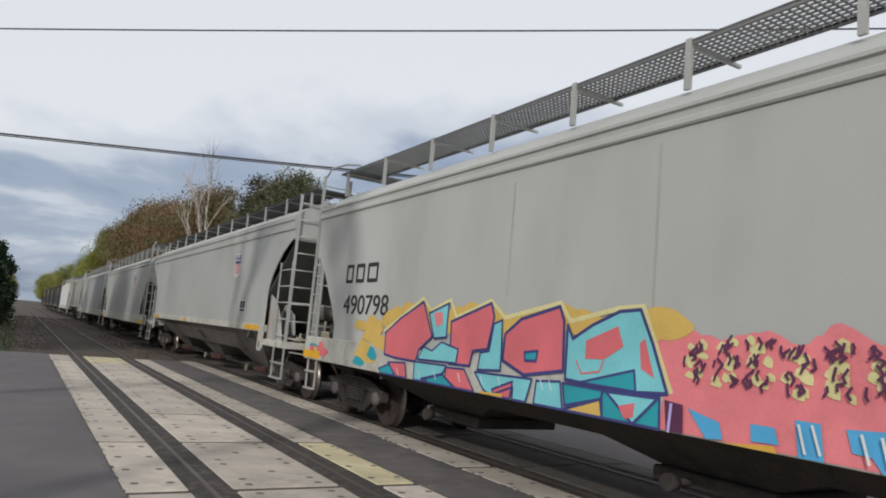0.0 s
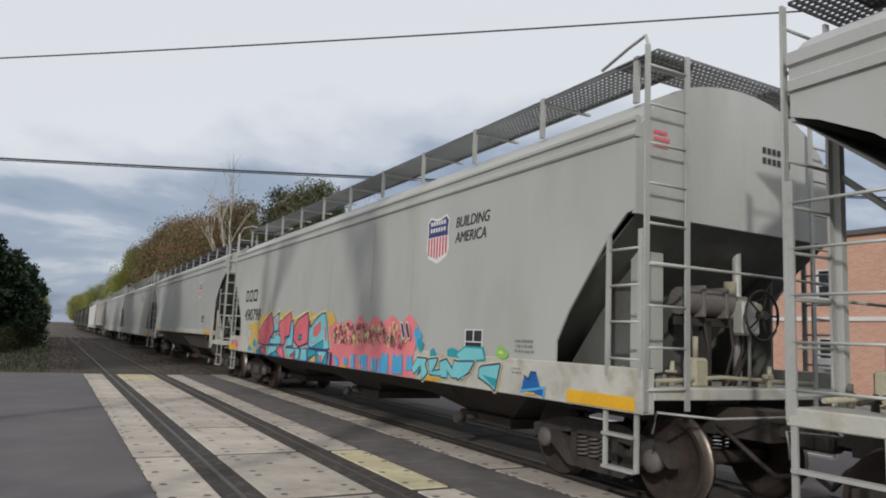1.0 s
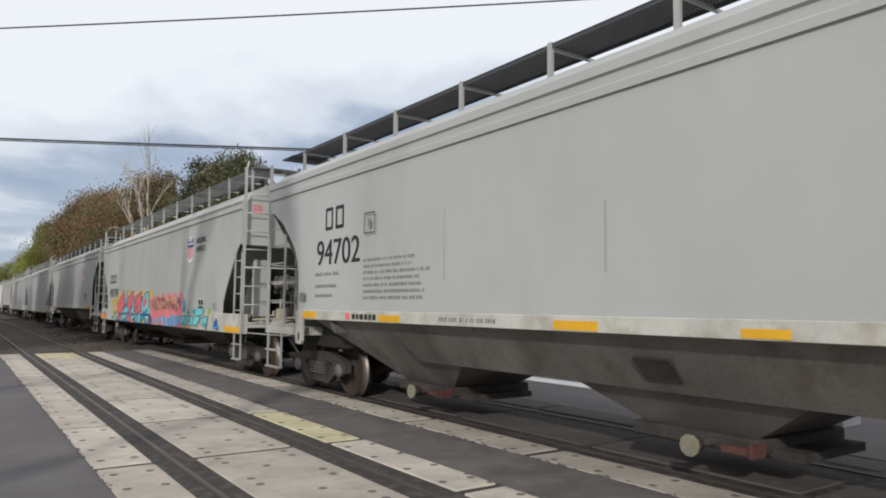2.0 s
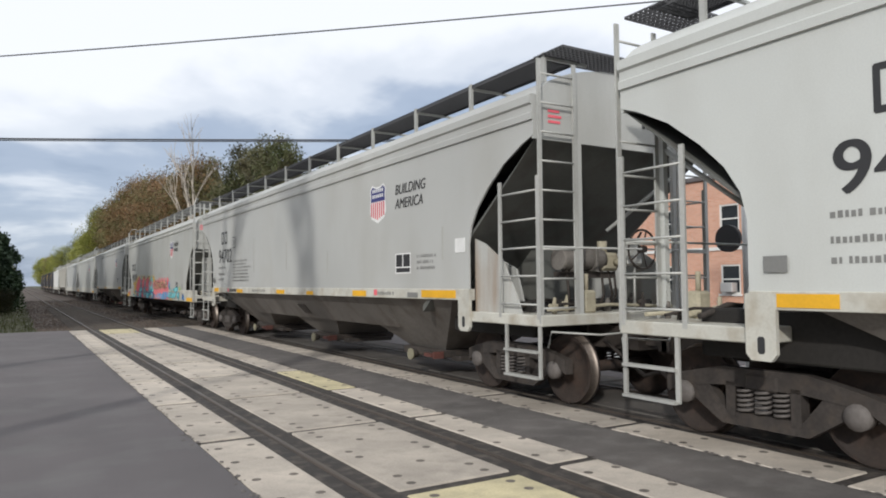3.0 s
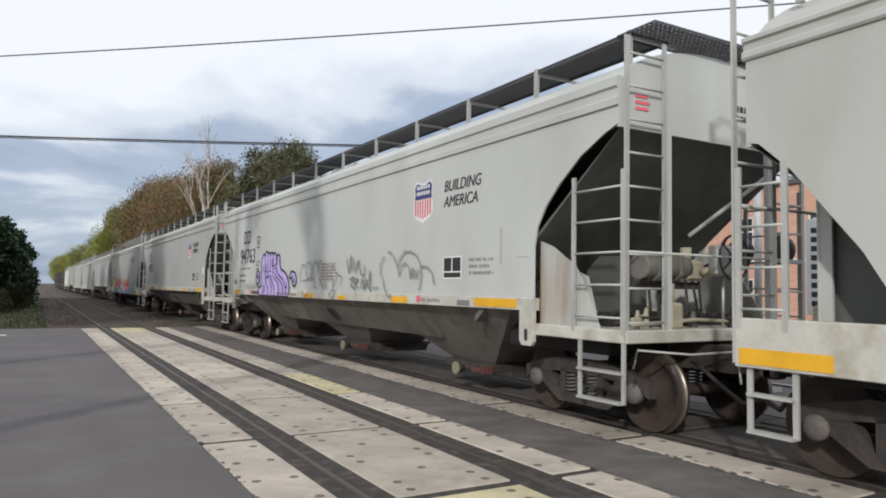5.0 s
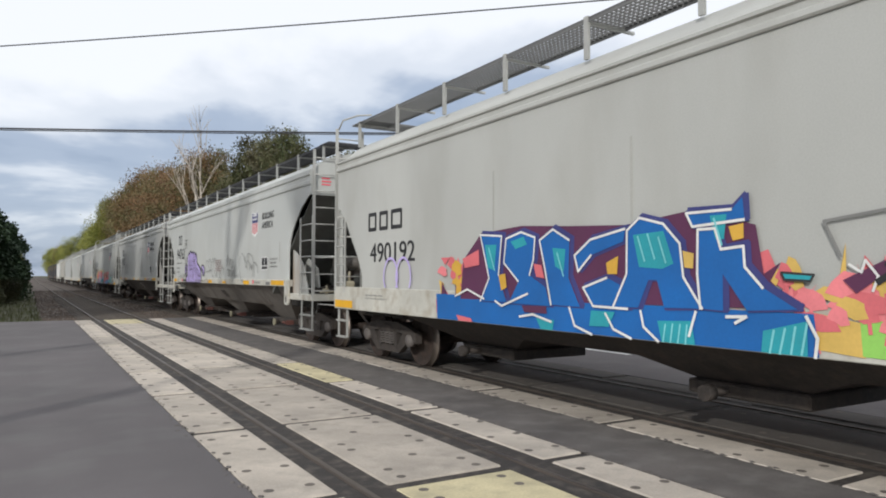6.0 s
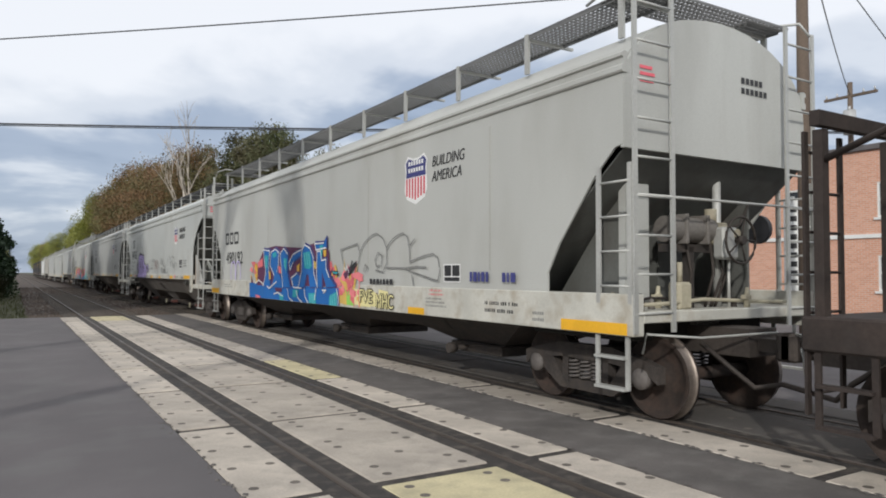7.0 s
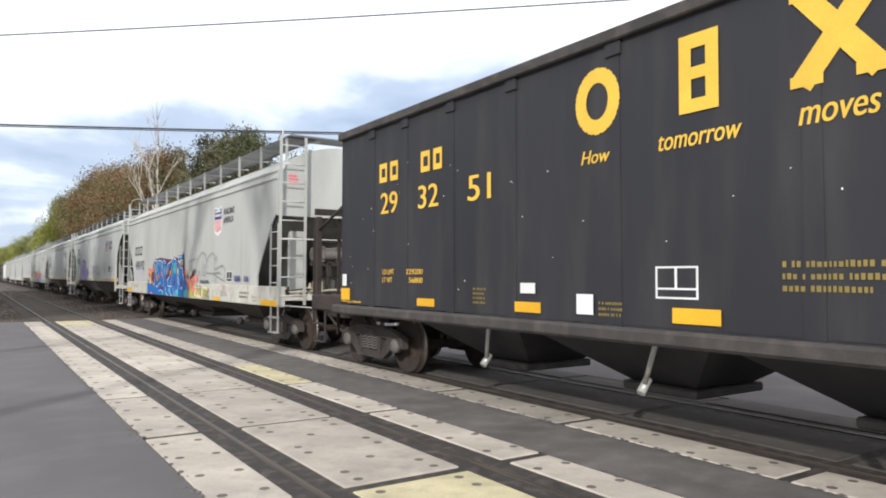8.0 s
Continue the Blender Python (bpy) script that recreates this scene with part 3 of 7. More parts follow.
def platform_gear(parent, s, y_end, z):
    """Pipes, cut-out cocks and a retainer valve cluttering an end platform."""
    r = random.Random(int(y_end * 10) + s)
    for k, (y, rad) in enumerate(((y_end - 0.16, 0.024), (y_end - 0.42, 0.018), (y_end - 0.85, 0.03))):
        b = bmesh.new()
        add_tube(b, [(-1.35, s * y, z + 0.06), (-0.9, s * y, z + 0.07 + 0.05 * k), (-0.2, s * (y - 0.1), z + 0.10), (0.8, s * (y - 0.05), z + 0.06), (1.3, s * y, z + 0.05)], rad, 6)
        part("platform_pipe", b, M_TRUCK if k else M_CREAM2, parent, "bent iron pipe along the end platform")
    for k in range(7):
        x, y, h = r.uniform(-1.35, 0.9), y_end - r.uniform(0.12, 0.9), r.uniform(0.10, 0.26)
        b = bmesh.new()
        add_tube(b, [(x, s * y, z - 0.01), (x, s * y, z + h * 0.6), (x + 0.01, s * y, z + h)], r.uniform(0.03, 0.06), 8, r_end=0.02)
        add_box(b, x - 0.08, x + 0.05, s * y - 0.03, s * y + 0.03, z + h * 0.4, z + h * 0.62, bevel=0.008)
        part("angle_cock", b, (M_CREAM2, M_TRUCK, M_UNDER)[k % 3], parent, "grimy cast pipe fitting")
    b = bmesh.new()
    add_box(b, -0.72, -0.50, *sorted((s * (y_end - 0.34), s * (y_end - 0.16))), z - 0.01, z + 0.30, bevel=0.03)
    add_tube(b, [(-0.61, s * (y_end - 0.25), z + 0.28), (-0.61, s * (y_end - 0.25), z + 0.52)], 0.03, 8)
    part("retainer_valve", b, M_CREAM2, parent, "dirty cream retainer valve")


def end_gear(parent, s, y_end, y_coupler, steps_at, step_mat=None):
    """Coupler, draft sill end, air hose, uncoupling bar and corner steps at one end (s = -1 or 1)."""
    b = bmesh.new()
    lo, hi = sorted((s * (y_end - 0.6), s * (y_coupler - 0.35)))
    add_box(b, -0.24, 0.24, lo, hi, 0.72, 1.02)
    a0, a1 = sorted((s * (y_coupler - 0.37), s * (y_coupler + 0.02)))
    add_box(b, -0.09, 0.09, a0, a1, 0.78, 0.92)
    add_box(b, -0.16, 0.05, *sorted((s * (y_coupler - 0.12), s * (y_coupler + 0.07))), 0.70, 1.0, bevel=0.03)
    add_box(b, 0.08, 0.18, *sorted((s * (y_coupler - 0.16), s * (y_coupler + 0.05))), 0.72, 0.98, bevel=0.02)
    part("coupler", b, M_DARK, parent, "rusty knuckle coupler")
    b = bmesh.new()
    add_tube(b, [(-0.45, s * (y_end - 0.1), 0.85), (-0.40, s * (y_end + 0.25), 0.6), (-0.3, s * (y_end + 0.45), 0.42), (-0.2, s * (y_coupler), 0.48)], 0.028, 6)
    part("air_hose", b, M_DARK, parent)
    b = bmesh.new()
    add_tube(b, [(-1.5, s * (y_end + 0.02), 0.80), (-1.48, s * (y_end + 0.06), 1.0), (-0.7, s * (y_end + 0.1), 0.93), (-0.12, s * (y_coupler - 0.1), 1.0)], 0.014, 6)
    part("uncoupling_bar", b, M_GALV, parent)
    for side in (-1, 1):
        b = bmesh.new()
        ya, yb = steps_at
        x = side * 1.56
        for yy in (ya, yb):
            add_box(b, x - 0.012, x + 0.012, s * yy - 0.026, s * yy + 0.026, 0.42, 1.1)
        for z in (0.42, 0.74):
            add_box(b, x - 0.06, x + 0.04, *sorted((s * ya, s * yb)), z - 0.014, z + 0.014)
        part("corner_steps", b, step_mat or M_GALV, parent)


def half_arch(steps, half, z_eave, z_top):
    """Roof section from one eave to the other."""
    return [(half * math.cos(a), z_eave + (z_top - z_eave) * math.sin(a) ** 0.95) for a in (math.pi * k / steps for k in range(steps + 1))]


M_WEB = material("pale_web_paint", (0.50, 0.50, 0.47), 0.6, var=0.12, grain=40, patch=1.4, bump=0.05, dirt=(0.26, 0.15, 0.07), dirt_amount=0.75, stretch=(1, 1, 0.15))
M_CREAM = material("dirty_cream_steel", (0.27, 0.25, 0.175), 0.8, var=0.25, grain=25)
P_OLDRED = material("faded_red_paint", (0.13, 0.05, 0.04), 0.8, var=0.3, grain=25)


def hopper_smooth():
    """Smooth-sided covered hopper with arched side sheets, deep slope ends and end platforms."""
    car = new("covered_hopper_car")
    B, E, PL, CP, TR = 7.62, 9.1, 9.2, 9.85, 7.9
    right = [(B, 1.42), (B, 2.15), (B + 0.06, 2.4), (B + 0.22, 2.65), (B + 0.48, 2.9), (B + 0.85, 3.18), (B + 1.25, 3.38), (E, 3.46), (E, 3.68)]
    outline = [(-y, z) for y, z in right][::-1] + right
    for s in (-1, 1):
        b = bmesh.new()
        add_plate(b, outline, "x", *sorted((s * 1.575, s * 1.6)))
        part("side_sheet", b, M_LIGHTGREY, car)
        b = bmesh.new()
        add_plate(b, [(s * x, z) for x, z in ((1.55, 3.66), (1.63, 3.66), (1.635, 3.74), (1.612, 3.76), (1.612, 3.85), (1.645, 3.87), (1.645, 3.97), (1.60, 3.99), (1.55, 3.99))], "y", -E, E)
        part("top_chord", b, M_LIGHTGREY, car, "ribbed light grey top chord")
        b = bmesh.new()
        add_box(b, *sorted((s * 1.5, s * 1.612)), -B, B, 1.36, 1.52, bevel=0.006)
        part("side_sill", b, M_SILL, car, "dirty cream side sill")
        for e in (-1, 1):
            b = bmesh.new()
            pad_shape = [(7.35, 1.5), (7.65, 1.5), (7.65, 0.98), (7.60, 0.92), (7.41, 0.92), (7.36, 0.98), (7.36, 1.36), (7.35, 1.36)]
            add_plate(b, [(e * y, z) for y, z in pad_shape], "x", *sorted((s * 1.58, s * 1.625)))
            pad = part("jacking_pad", b, M_SILL, car)
            b = bmesh.new()
            mid = e * 7.50
            add_plate(b, [(mid - 0.02, 0.98), (mid + 0.02, 0.98), (mid + 0.035, 1.0), (mid + 0.035, 1.11), (mid + 0.02, 1.13), (mid - 0.02, 1.13), (mid - 0.035, 1.11), (mid - 0.035, 1.0)], "x", *sorted((s * 1.62, s * 1.627)))
            part("slot", b, P_BLACK, pad, "dark slotted lifting hole")
            if e > 0:
                continue
            b = bmesh.new()
            web = [(B + 0.005, 1.2), (B + 0.005, 2.24), (B + 0.25, 2.16), (B + 0.45, 2.04), (B + 0.66, 1.92), (B + 0.98, 1.42), (B + 1.08, 1.2)]
            add_plate(b, [(e * y, z) for y, z in web], "x", *sorted((s * 1.475, s * 1.495)))
            part("end_web", b, M_WEB, car, "pale grey web plate with a rust run")
    b = bmesh.new()
    arch = half_arch(20, 1.6, 3.80, 4.46)
    add_plate(b, arch, "y", -E, E)
    part("roof", b, M_LIGHTGREY, car)
    b = bmesh.new()
    add_box(b, -0.32, 0.32, -8.3, 8.3, 4.36, 4.50, bevel=0.03)
    for k in range(9):
        add_box(b, -0.36, 0.36, -8.1 + k * 2.02 - 0.03, -8.1 + k * 2.02 + 0.03, 4.36, 4.53)
    part("hatch_cover", b, M_LIGHTGREY, car, "long trough hatch cover")
    for s in (-1, 1):
        b = bmesh.new()
        add_plate(b, [(-1.59, 3.42), (1.59, 3.42), (1.6, 3.80)] + half_arch(20, 1.6, 3.80, 4.44)[1:-1] + [(-1.6, 3.80)], "y", *sorted((s * (E - 0.03), s * (E + 0.005))))
        part("end_wall", b, M_LIGHTGREY, car)
        b = bmesh.new()
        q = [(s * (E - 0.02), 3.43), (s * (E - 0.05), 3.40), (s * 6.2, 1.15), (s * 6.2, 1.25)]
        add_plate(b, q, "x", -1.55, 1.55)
        part("slope_sheet", b, M_SLOPE, car, "sloping end sheet with its shade painted dark grey")
        b = bmesh.new()
        add_box(b, -1.58, 1.58, *sorted((s * (B - 0.1), s * PL)), 1.06, 1.20, bevel=0.01)
        part("end_platform", b, M_SILL, car)
        for x in (-1.0, 1.0):
            b = bmesh.new()
            add_plate(b, [(s * 6.6, 1.2), (s * 8.15, 1.2), (s * 7.95, 1.8), (s * 7.3, 2.05), (s * 6.9, 1.75)], "x", x - 0.02, x + 0.02)
            part("gusset", b, M_LIGHTGREY, car)
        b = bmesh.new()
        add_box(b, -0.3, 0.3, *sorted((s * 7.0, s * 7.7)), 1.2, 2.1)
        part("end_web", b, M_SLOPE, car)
        for side in (-1, 1):
            ladder(car, [side * 1.56, side * 0.98], s * (PL - 0.02), 1.1, 4.42, 9)
            ladder(car, [s * (B + 0.72), s * (PL - 0.06)], side * 1.57, 1.15, 2.95, 5, across=False)
        b = bmesh.new()
        for x in (-0.9, 0.9):
            add_box(b, x - 0.035, x + 0.035, *sorted((s * (PL - 0.08), s * (PL - 0.02))), 1.2, 3.45)
            add_tube(b, [(x, s * (PL - 0.05), 3.1), (x * 0.3, s * (PL - 0.75), 2.35)], 0.03, 6)
        add_tube(b, [(-1.55, s * (PL - 0.02), 2.05), (1.55, s * (PL - 0.02), 2.05)], 0.015, 6)
        part("end_post", b, M_LIGHTGREY, car)
        end_gear(car, s, PL, CP, (PL - 0.75, PL - 0.06))
        platform_gear(car, s, PL, 1.20)
        build_truck(car, s * TR)
        crossover(car, 1.28, s * (E - 0.35), s * (E + 0.22), 4.60, M_GRATE)
        shade_box(car, s, 6.5, 8.5, 1.34)
    brake_wheel(car, 0.25, -(PL - 0.05), 2.05)
    brake_valve(car, -0.42, -(PL - 0.55), 1.92)
    for side in (-1, 1):
        grating(car, *sorted((side * 0.66, side * 1.24)), -8.95, 8.95, 4.60, M_GRATE, 0.045)
        walkway_posts(car, side, 1.24, 8.6, 11, 4.12, 4.62, -0.3)
    for y in (-4.75, 0.0, 4.75):
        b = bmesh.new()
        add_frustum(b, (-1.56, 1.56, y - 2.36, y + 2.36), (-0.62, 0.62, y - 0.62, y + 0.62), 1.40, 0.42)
        bay = part("hopper_bay", b, M_UNDER, car, "dark grey hopper bottom mottled brown")
        b = bmesh.new()
        add_box(b, -0.75, 0.75, y - 0.72, y + 0.72, 0.29, 0.43, bevel=0.02)
        add_tube(b, [(-1.05, y - 0.25, 0.36), (1.05, y - 0.25, 0.36)], 0.035, 8)
        add_tube(b, [(-1.10, y - 0.25, 0.36), (-1.0, y - 0.25, 0.36)], 0.07, 8)
        add_box(b, -0.55, 0.55, y - 1.0, y - 0.7, 0.26, 0.34)
        part("outlet_gate", b, M_TRUCK, bay)
        b = bmesh.new()
        add_tube(b, [(-1.14, y - 0.25, 0.36), (-1.10, y - 0.25, 0.36)], 0.10, 10)
        part("gate_capstan", b, M_CREAM, bay, "dirty cream gate capstan")
        b = bmesh.new()
        add_box(b, -0.98, -0.9, y - 0.72, y - 0.47, 0.33, 0.39)
        add_box(b, -0.95, -0.75, y - 0.76, y - 0.72, 0.30, 0.42)
        part("gate_lock", b, P_OLDRED, bay, "faded red gate lock")
        # thin plate added to stand for a dark patch on the bay's face
        b = bmesh.new()
        dx = -0.07 if y == 0 else 0.0
        add_plate(b, [(px + dx, pz) for px, pz in ((-1.30, 1.13), (-1.26, 1.15), (-1.05, 0.93), (-1.09, 0.91))], "y", y - 0.22, y + 0.20)
        part("vibrator_bracket", b, M_TRUCK, bay, "dark patch lying on the hopper slope")
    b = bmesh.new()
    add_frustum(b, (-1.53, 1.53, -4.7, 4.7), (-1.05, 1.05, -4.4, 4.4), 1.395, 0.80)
    part("hopper_ridge", b, M_UNDER, car, "dark grey ridge between the hopper bottoms")
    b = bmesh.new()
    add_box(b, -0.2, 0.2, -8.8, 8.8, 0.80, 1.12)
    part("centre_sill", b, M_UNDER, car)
    return car


def hopper_deep_sill():
    """Covered hopper with full-length deep side sills and straight-cut slope ends."""
    car = new("covered_hopper_car")
    E, CP, TR = 8.75, 9.45, 7.45
    right = [(7.42, 1.36), (7.42, 1.62), (7.62, 1.95), (8.2, 2.66), (8.5, 2.93), (8.62, 2.96), (8.62, 3.74)]
    outline = [(-y, z) for y, z in right][::-1] + right
    for s in (-1, 1):
        b = bmesh.new()
        add_plate(b, outline, "x", *sorted((s * 1.575, s * 1.6)))
        part("side_sheet", b, M_WEATHERED, car)
        b = bmesh.new()
        add_plate(b, [(s * x, z) for x, z in ((1.55, 3.70), (1.62, 3.70), (1.635, 3.72), (1.63, 3.77), (1.606, 3.79), (1.606, 3.85), (1.635, 3.865), (1.635, 3.90), (1.60, 3.92), (1.55, 3.92))], "y", -8.64, 8.64)
        part("top_chord", b, M_WEATHERED, car, "double-ridged grey top chord")
        b = bmesh.new()
        add_box(b, *sorted((s * 1.45, s * 1.611)), -E, E, 0.97, 1.40, bevel=0.008)
        part("side_sill", b, M_SILL, car, "deep dirty cream side sill")
    b = bmesh.new()
    add_plate(b, [p for p in half_arch(24, 1.6, 3.52, 4.52) if p[1] > 3.74], "y", -8.57, 8.57)
    part("roof", b, M_WEATHERED, car)
    b = bmesh.new()
    add_box(b, -0.30, 0.30, -8.0, 8.0, 4.40, 4.54, bevel=0.03)
    for k in range(9):
        add_box(b, -0.34, 0.34, -7.8 + k * 1.95 - 0.03, -7.8 + k * 1.95 + 0.03, 4.40, 4.57)
    part("hatch_cover", b, M_WEATHERED, car, "long trough hatch cover")
    for s in (-1, 1):
        b = bmesh.new()
        add_plate(b, [(-1.595, 2.92), (1.595, 2.92), (1.6, 3.52)] + half_arch(20, 1.6, 3.52, 4.50)[1:-1] + [(-1.6, 3.52)], "y", *sorted((s * 8.58, s * 8.625)))
        part("end_wall", b, M_WEATHERED, car)
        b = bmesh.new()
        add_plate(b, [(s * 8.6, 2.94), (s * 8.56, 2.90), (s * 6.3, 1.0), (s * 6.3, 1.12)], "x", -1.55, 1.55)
        part("slope_sheet", b, M_SLOPE, car, "sloping end sheet with its shade painted dark grey")
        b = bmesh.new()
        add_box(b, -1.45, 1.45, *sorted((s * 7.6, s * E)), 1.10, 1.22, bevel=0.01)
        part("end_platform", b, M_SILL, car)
        # gussets and web take the same shade-darkened paint
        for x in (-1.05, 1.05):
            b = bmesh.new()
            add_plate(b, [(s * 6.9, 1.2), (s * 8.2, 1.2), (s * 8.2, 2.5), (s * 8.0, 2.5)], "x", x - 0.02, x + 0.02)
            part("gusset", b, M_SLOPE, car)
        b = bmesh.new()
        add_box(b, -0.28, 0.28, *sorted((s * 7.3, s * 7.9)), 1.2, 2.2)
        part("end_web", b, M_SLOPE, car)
        for side in (-1, 1):
            ladder(car, [side * 1.58, side * 1.02], s * (E + 0.01), 1.0, 4.62, 9)
            ladder(car, [s * 8.26, s * (E - 0.04)], side * 1.60, 1.3, 2.75, 4, across=False)
            b = bmesh.new()
            add_tube(b, [(side * 1.55, s * E, 4.6), (side * 1.5, s * (E - 0.1), 4.78), (side * 1.35, s * (E - 0.5), 4.82), (side * 1.28, s * (E - 1.0), 4.74)], 0.018, 6)
            part("grab_rail", b, M_GALV, car)
        b = bmesh.new()
        add_tube(b, [(-1.55, s * (E + 0.01), 2.42), (1.55, s * (E + 0.01), 2.42)], 0.016, 6)
        add_tube(b, [(0.3, s * 8.3, 1.2), (0.3, s * 8.3, 2.9)], 0.05, 8)
        part("end_post", b, M_GALV, car)
        end_gear(car, s, E, CP, (E - 0.55, E - 0.12))
        platform_gear(car, s, E, 1.22)
        build_truck(car, s * TR)
        crossover(car, 1.30, s * 8.0, s * 8.62, 4.70, M_GRATE2)
        shade_box(car, s, 6.6, 8.3, 1.08)
    brake_wheel(car, 0.2, -(E - 0.05), 2.0)
    brake_valve(car, -0.25, -(E - 0.42), 2.12)
    for s in (-1, 1):
        b = bmesh.new()
        add_box(b, -1.16, -0.82, *sorted((s * 8.22, s * 8.26)), 1.16, 2.62, bevel=0.01)
        add_box(b, -1.16, -1.13, *sorted((s * 8.12, s * 8.22)), 1.16, 2.62)
        add_box(b, -0.85, -0.82, *sorted((s * 8.12, s * 8.22)), 1.16, 2.62)
        part("end_column", b, M_WEATHERED, car, "grey flanged end column")
    for side in (-1, 1):
        grating(car, *sorted((side * 0.66, side * 1.28)), -8.5, 8.5, 4.70, M_GRATE2, 0.075)
        walkway_posts(car, side, 1.28, 8.3, 11, 4.2, 4.72)
    for y in (-4.6, 0.0, 4.6):
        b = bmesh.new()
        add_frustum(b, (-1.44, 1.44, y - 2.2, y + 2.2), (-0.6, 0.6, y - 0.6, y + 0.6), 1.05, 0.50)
        bay = part("hopper_bay", b, M_TRUCK, car, "dark brown hopper bottom")
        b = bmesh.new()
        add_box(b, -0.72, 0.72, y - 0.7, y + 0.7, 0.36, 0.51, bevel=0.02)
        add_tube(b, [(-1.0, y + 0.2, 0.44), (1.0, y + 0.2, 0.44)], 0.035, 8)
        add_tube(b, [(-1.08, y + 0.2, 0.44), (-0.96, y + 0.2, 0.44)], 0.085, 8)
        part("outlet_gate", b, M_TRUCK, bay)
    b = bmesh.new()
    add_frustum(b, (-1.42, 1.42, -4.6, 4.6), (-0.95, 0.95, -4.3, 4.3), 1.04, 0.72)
    part("hopper_ridge", b, M_TRUCK, car, "dark brown ridge between the hopper bottoms")
    b = bmesh.new()
    add_box(b, -0.2, 0.2, -8.4, 8.4, 0.78, 1.1)
    part("centre_sill", b, M_UNDER, car)
    return car


def hopper_black():
    """Open-top black ribbed coal hopper."""
    car = new("open_hopper_car")
    H, CP, TR = 7.3, 9.65, 7.25
    ribs = [H - s for s in (1.13, 2.17, 3.38, 4.68)]
    ribs = ribs + [1.0, -1.0] + [-r for r in ribs]
    for s in (-1, 1):
        b = bmesh.new()
        add_plate(b, [(-H, 1.15), (H, 1.15), (H, 4.05), (-H, 4.05)], "x", *sorted((s * 1.575, s * 1.6)))
        part("side_sheet", b, M_BLACKCAR, car)
        b = bmesh.new()
        add_box(b, *sorted((s * 1.5, s * 1.67)), -H - 0.05, H + 0.05, 4.0, 4.13, bevel=0.015)
        part("top_chord", b, M_BLACKTRIM, car)
        b = bmesh.new()
        add_box(b, *sorted((s * 1.48, s * 1.70)), -H - 0.2, H + 0.2, 0.98, 1.13, bevel=0.03)
        part("side_sill", b, M_BLACKTRIM, car, "dusty black bulb-angle side sill")
        for y in ribs:
            b = bmesh.new()
            add_plate(b, [(y - 0.09, 1.13), (y + 0.09, 1.13), (y + 0.07, 4.0), (y - 0.07, 4.0)], "x", *sorted((s * 1.6, s * 1.607)))
            add_box(b, *sorted((s * 1.6, s * 1.63)), y - 0.1, y + 0.1, 3.86, 4.0)
            part("side_post", b, M_BLACKCAR, car)
    for s in (-1, 1):
        b = bmesh.new()
        add_plate(b, [(-1.6, 2.5), (1.6, 2.5), (1.6, 4.08), (-1.6, 4.08)], "y", *sorted((s * (H - 0.03), s * (H + 0.004))))
        part("end_wall", b, M_BLACKCAR, car)
        b = bmesh.new()
        add_plate(b, [(s * H, 2.52), (s * (H - 0.05), 2.47), (s * 5.2, 1.0), (s * 5.2, 1.12)], "x", -1.55, 1.55)
        part("slope_sheet", b, M_BLACKCAR, car)
        b = bmesh.new()
        for x in (-1.52, -0.5, 0.5, 1.52):
            add_box(b, x - 0.045, x + 0.045, *sorted((s * (H + 1.12), s * (H + 1.2))), 1.1, 2.75)
            add_tube(b, [(x, s * (H + 1.16), 2.5), (x, s * (H + 0.02), 2.9)], 0.028, 6)
        add_box(b, -1.6, 1.6, *sorted((s * (H + 1.12), s * (H + 1.2))), 2.78, 2.9)
        add_box(b, -1.6, 1.6, *sorted((s * (H - 0.3), s * (H + 1.3))), 1.0, 1.28, bevel=0.02)
        part("end_frame", b, M_RUST, car, "rusty dark end frame and platform")
        ladder(car, [-1.55, -1.05], s * (H + 1.27), 0.5, 2.75, 7, mat=M_RUST)
        end_gear(car, s, H + 1.3, CP, (H + 0.75, H + 1.18), M_RUST)
        build_truck(car, s * TR)
    brake_wheel(car, 0.4, -(H + 1.35), 2.1)
    for y in (-4.0, -1.3, 1.3, 4.0):
        b = bmesh.new()
        add_frustum(b, (-1.46, 1.46, y - 1.3, y + 1.3), (-0.5, 0.5, y - 0.42, y + 0.42), 1.05, 0.42)
        part("hopper_bay", b, M_BLACKCAR, car)
        b = bmesh.new()
        add_box(b, -0.62, 0.62, y - 0.5, y + 0.5, 0.33, 0.43, bevel=0.02)
        part("hopper_door", b, M_BLACKTRIM, car, "grimy black drop door")
        b = bmesh.new()
        add_tube(b, [(-1.35, y - 0.6, 1.0), (-1.12, y - 0.25, 0.5)], 0.03, 6)
        add_tube(b, [(-1.18, y - 0.25, 0.42), (-1.06, y - 0.25, 0.56)], 0.05, 6)
        part("door_latch", b, M_GALV, car)
    b = bmesh.new()
    add_box(b, -0.2, 0.2, -8.3, 8.3, 0.75, 1.06)
    part("centre_sill", b, M_DARK, car)
    return car


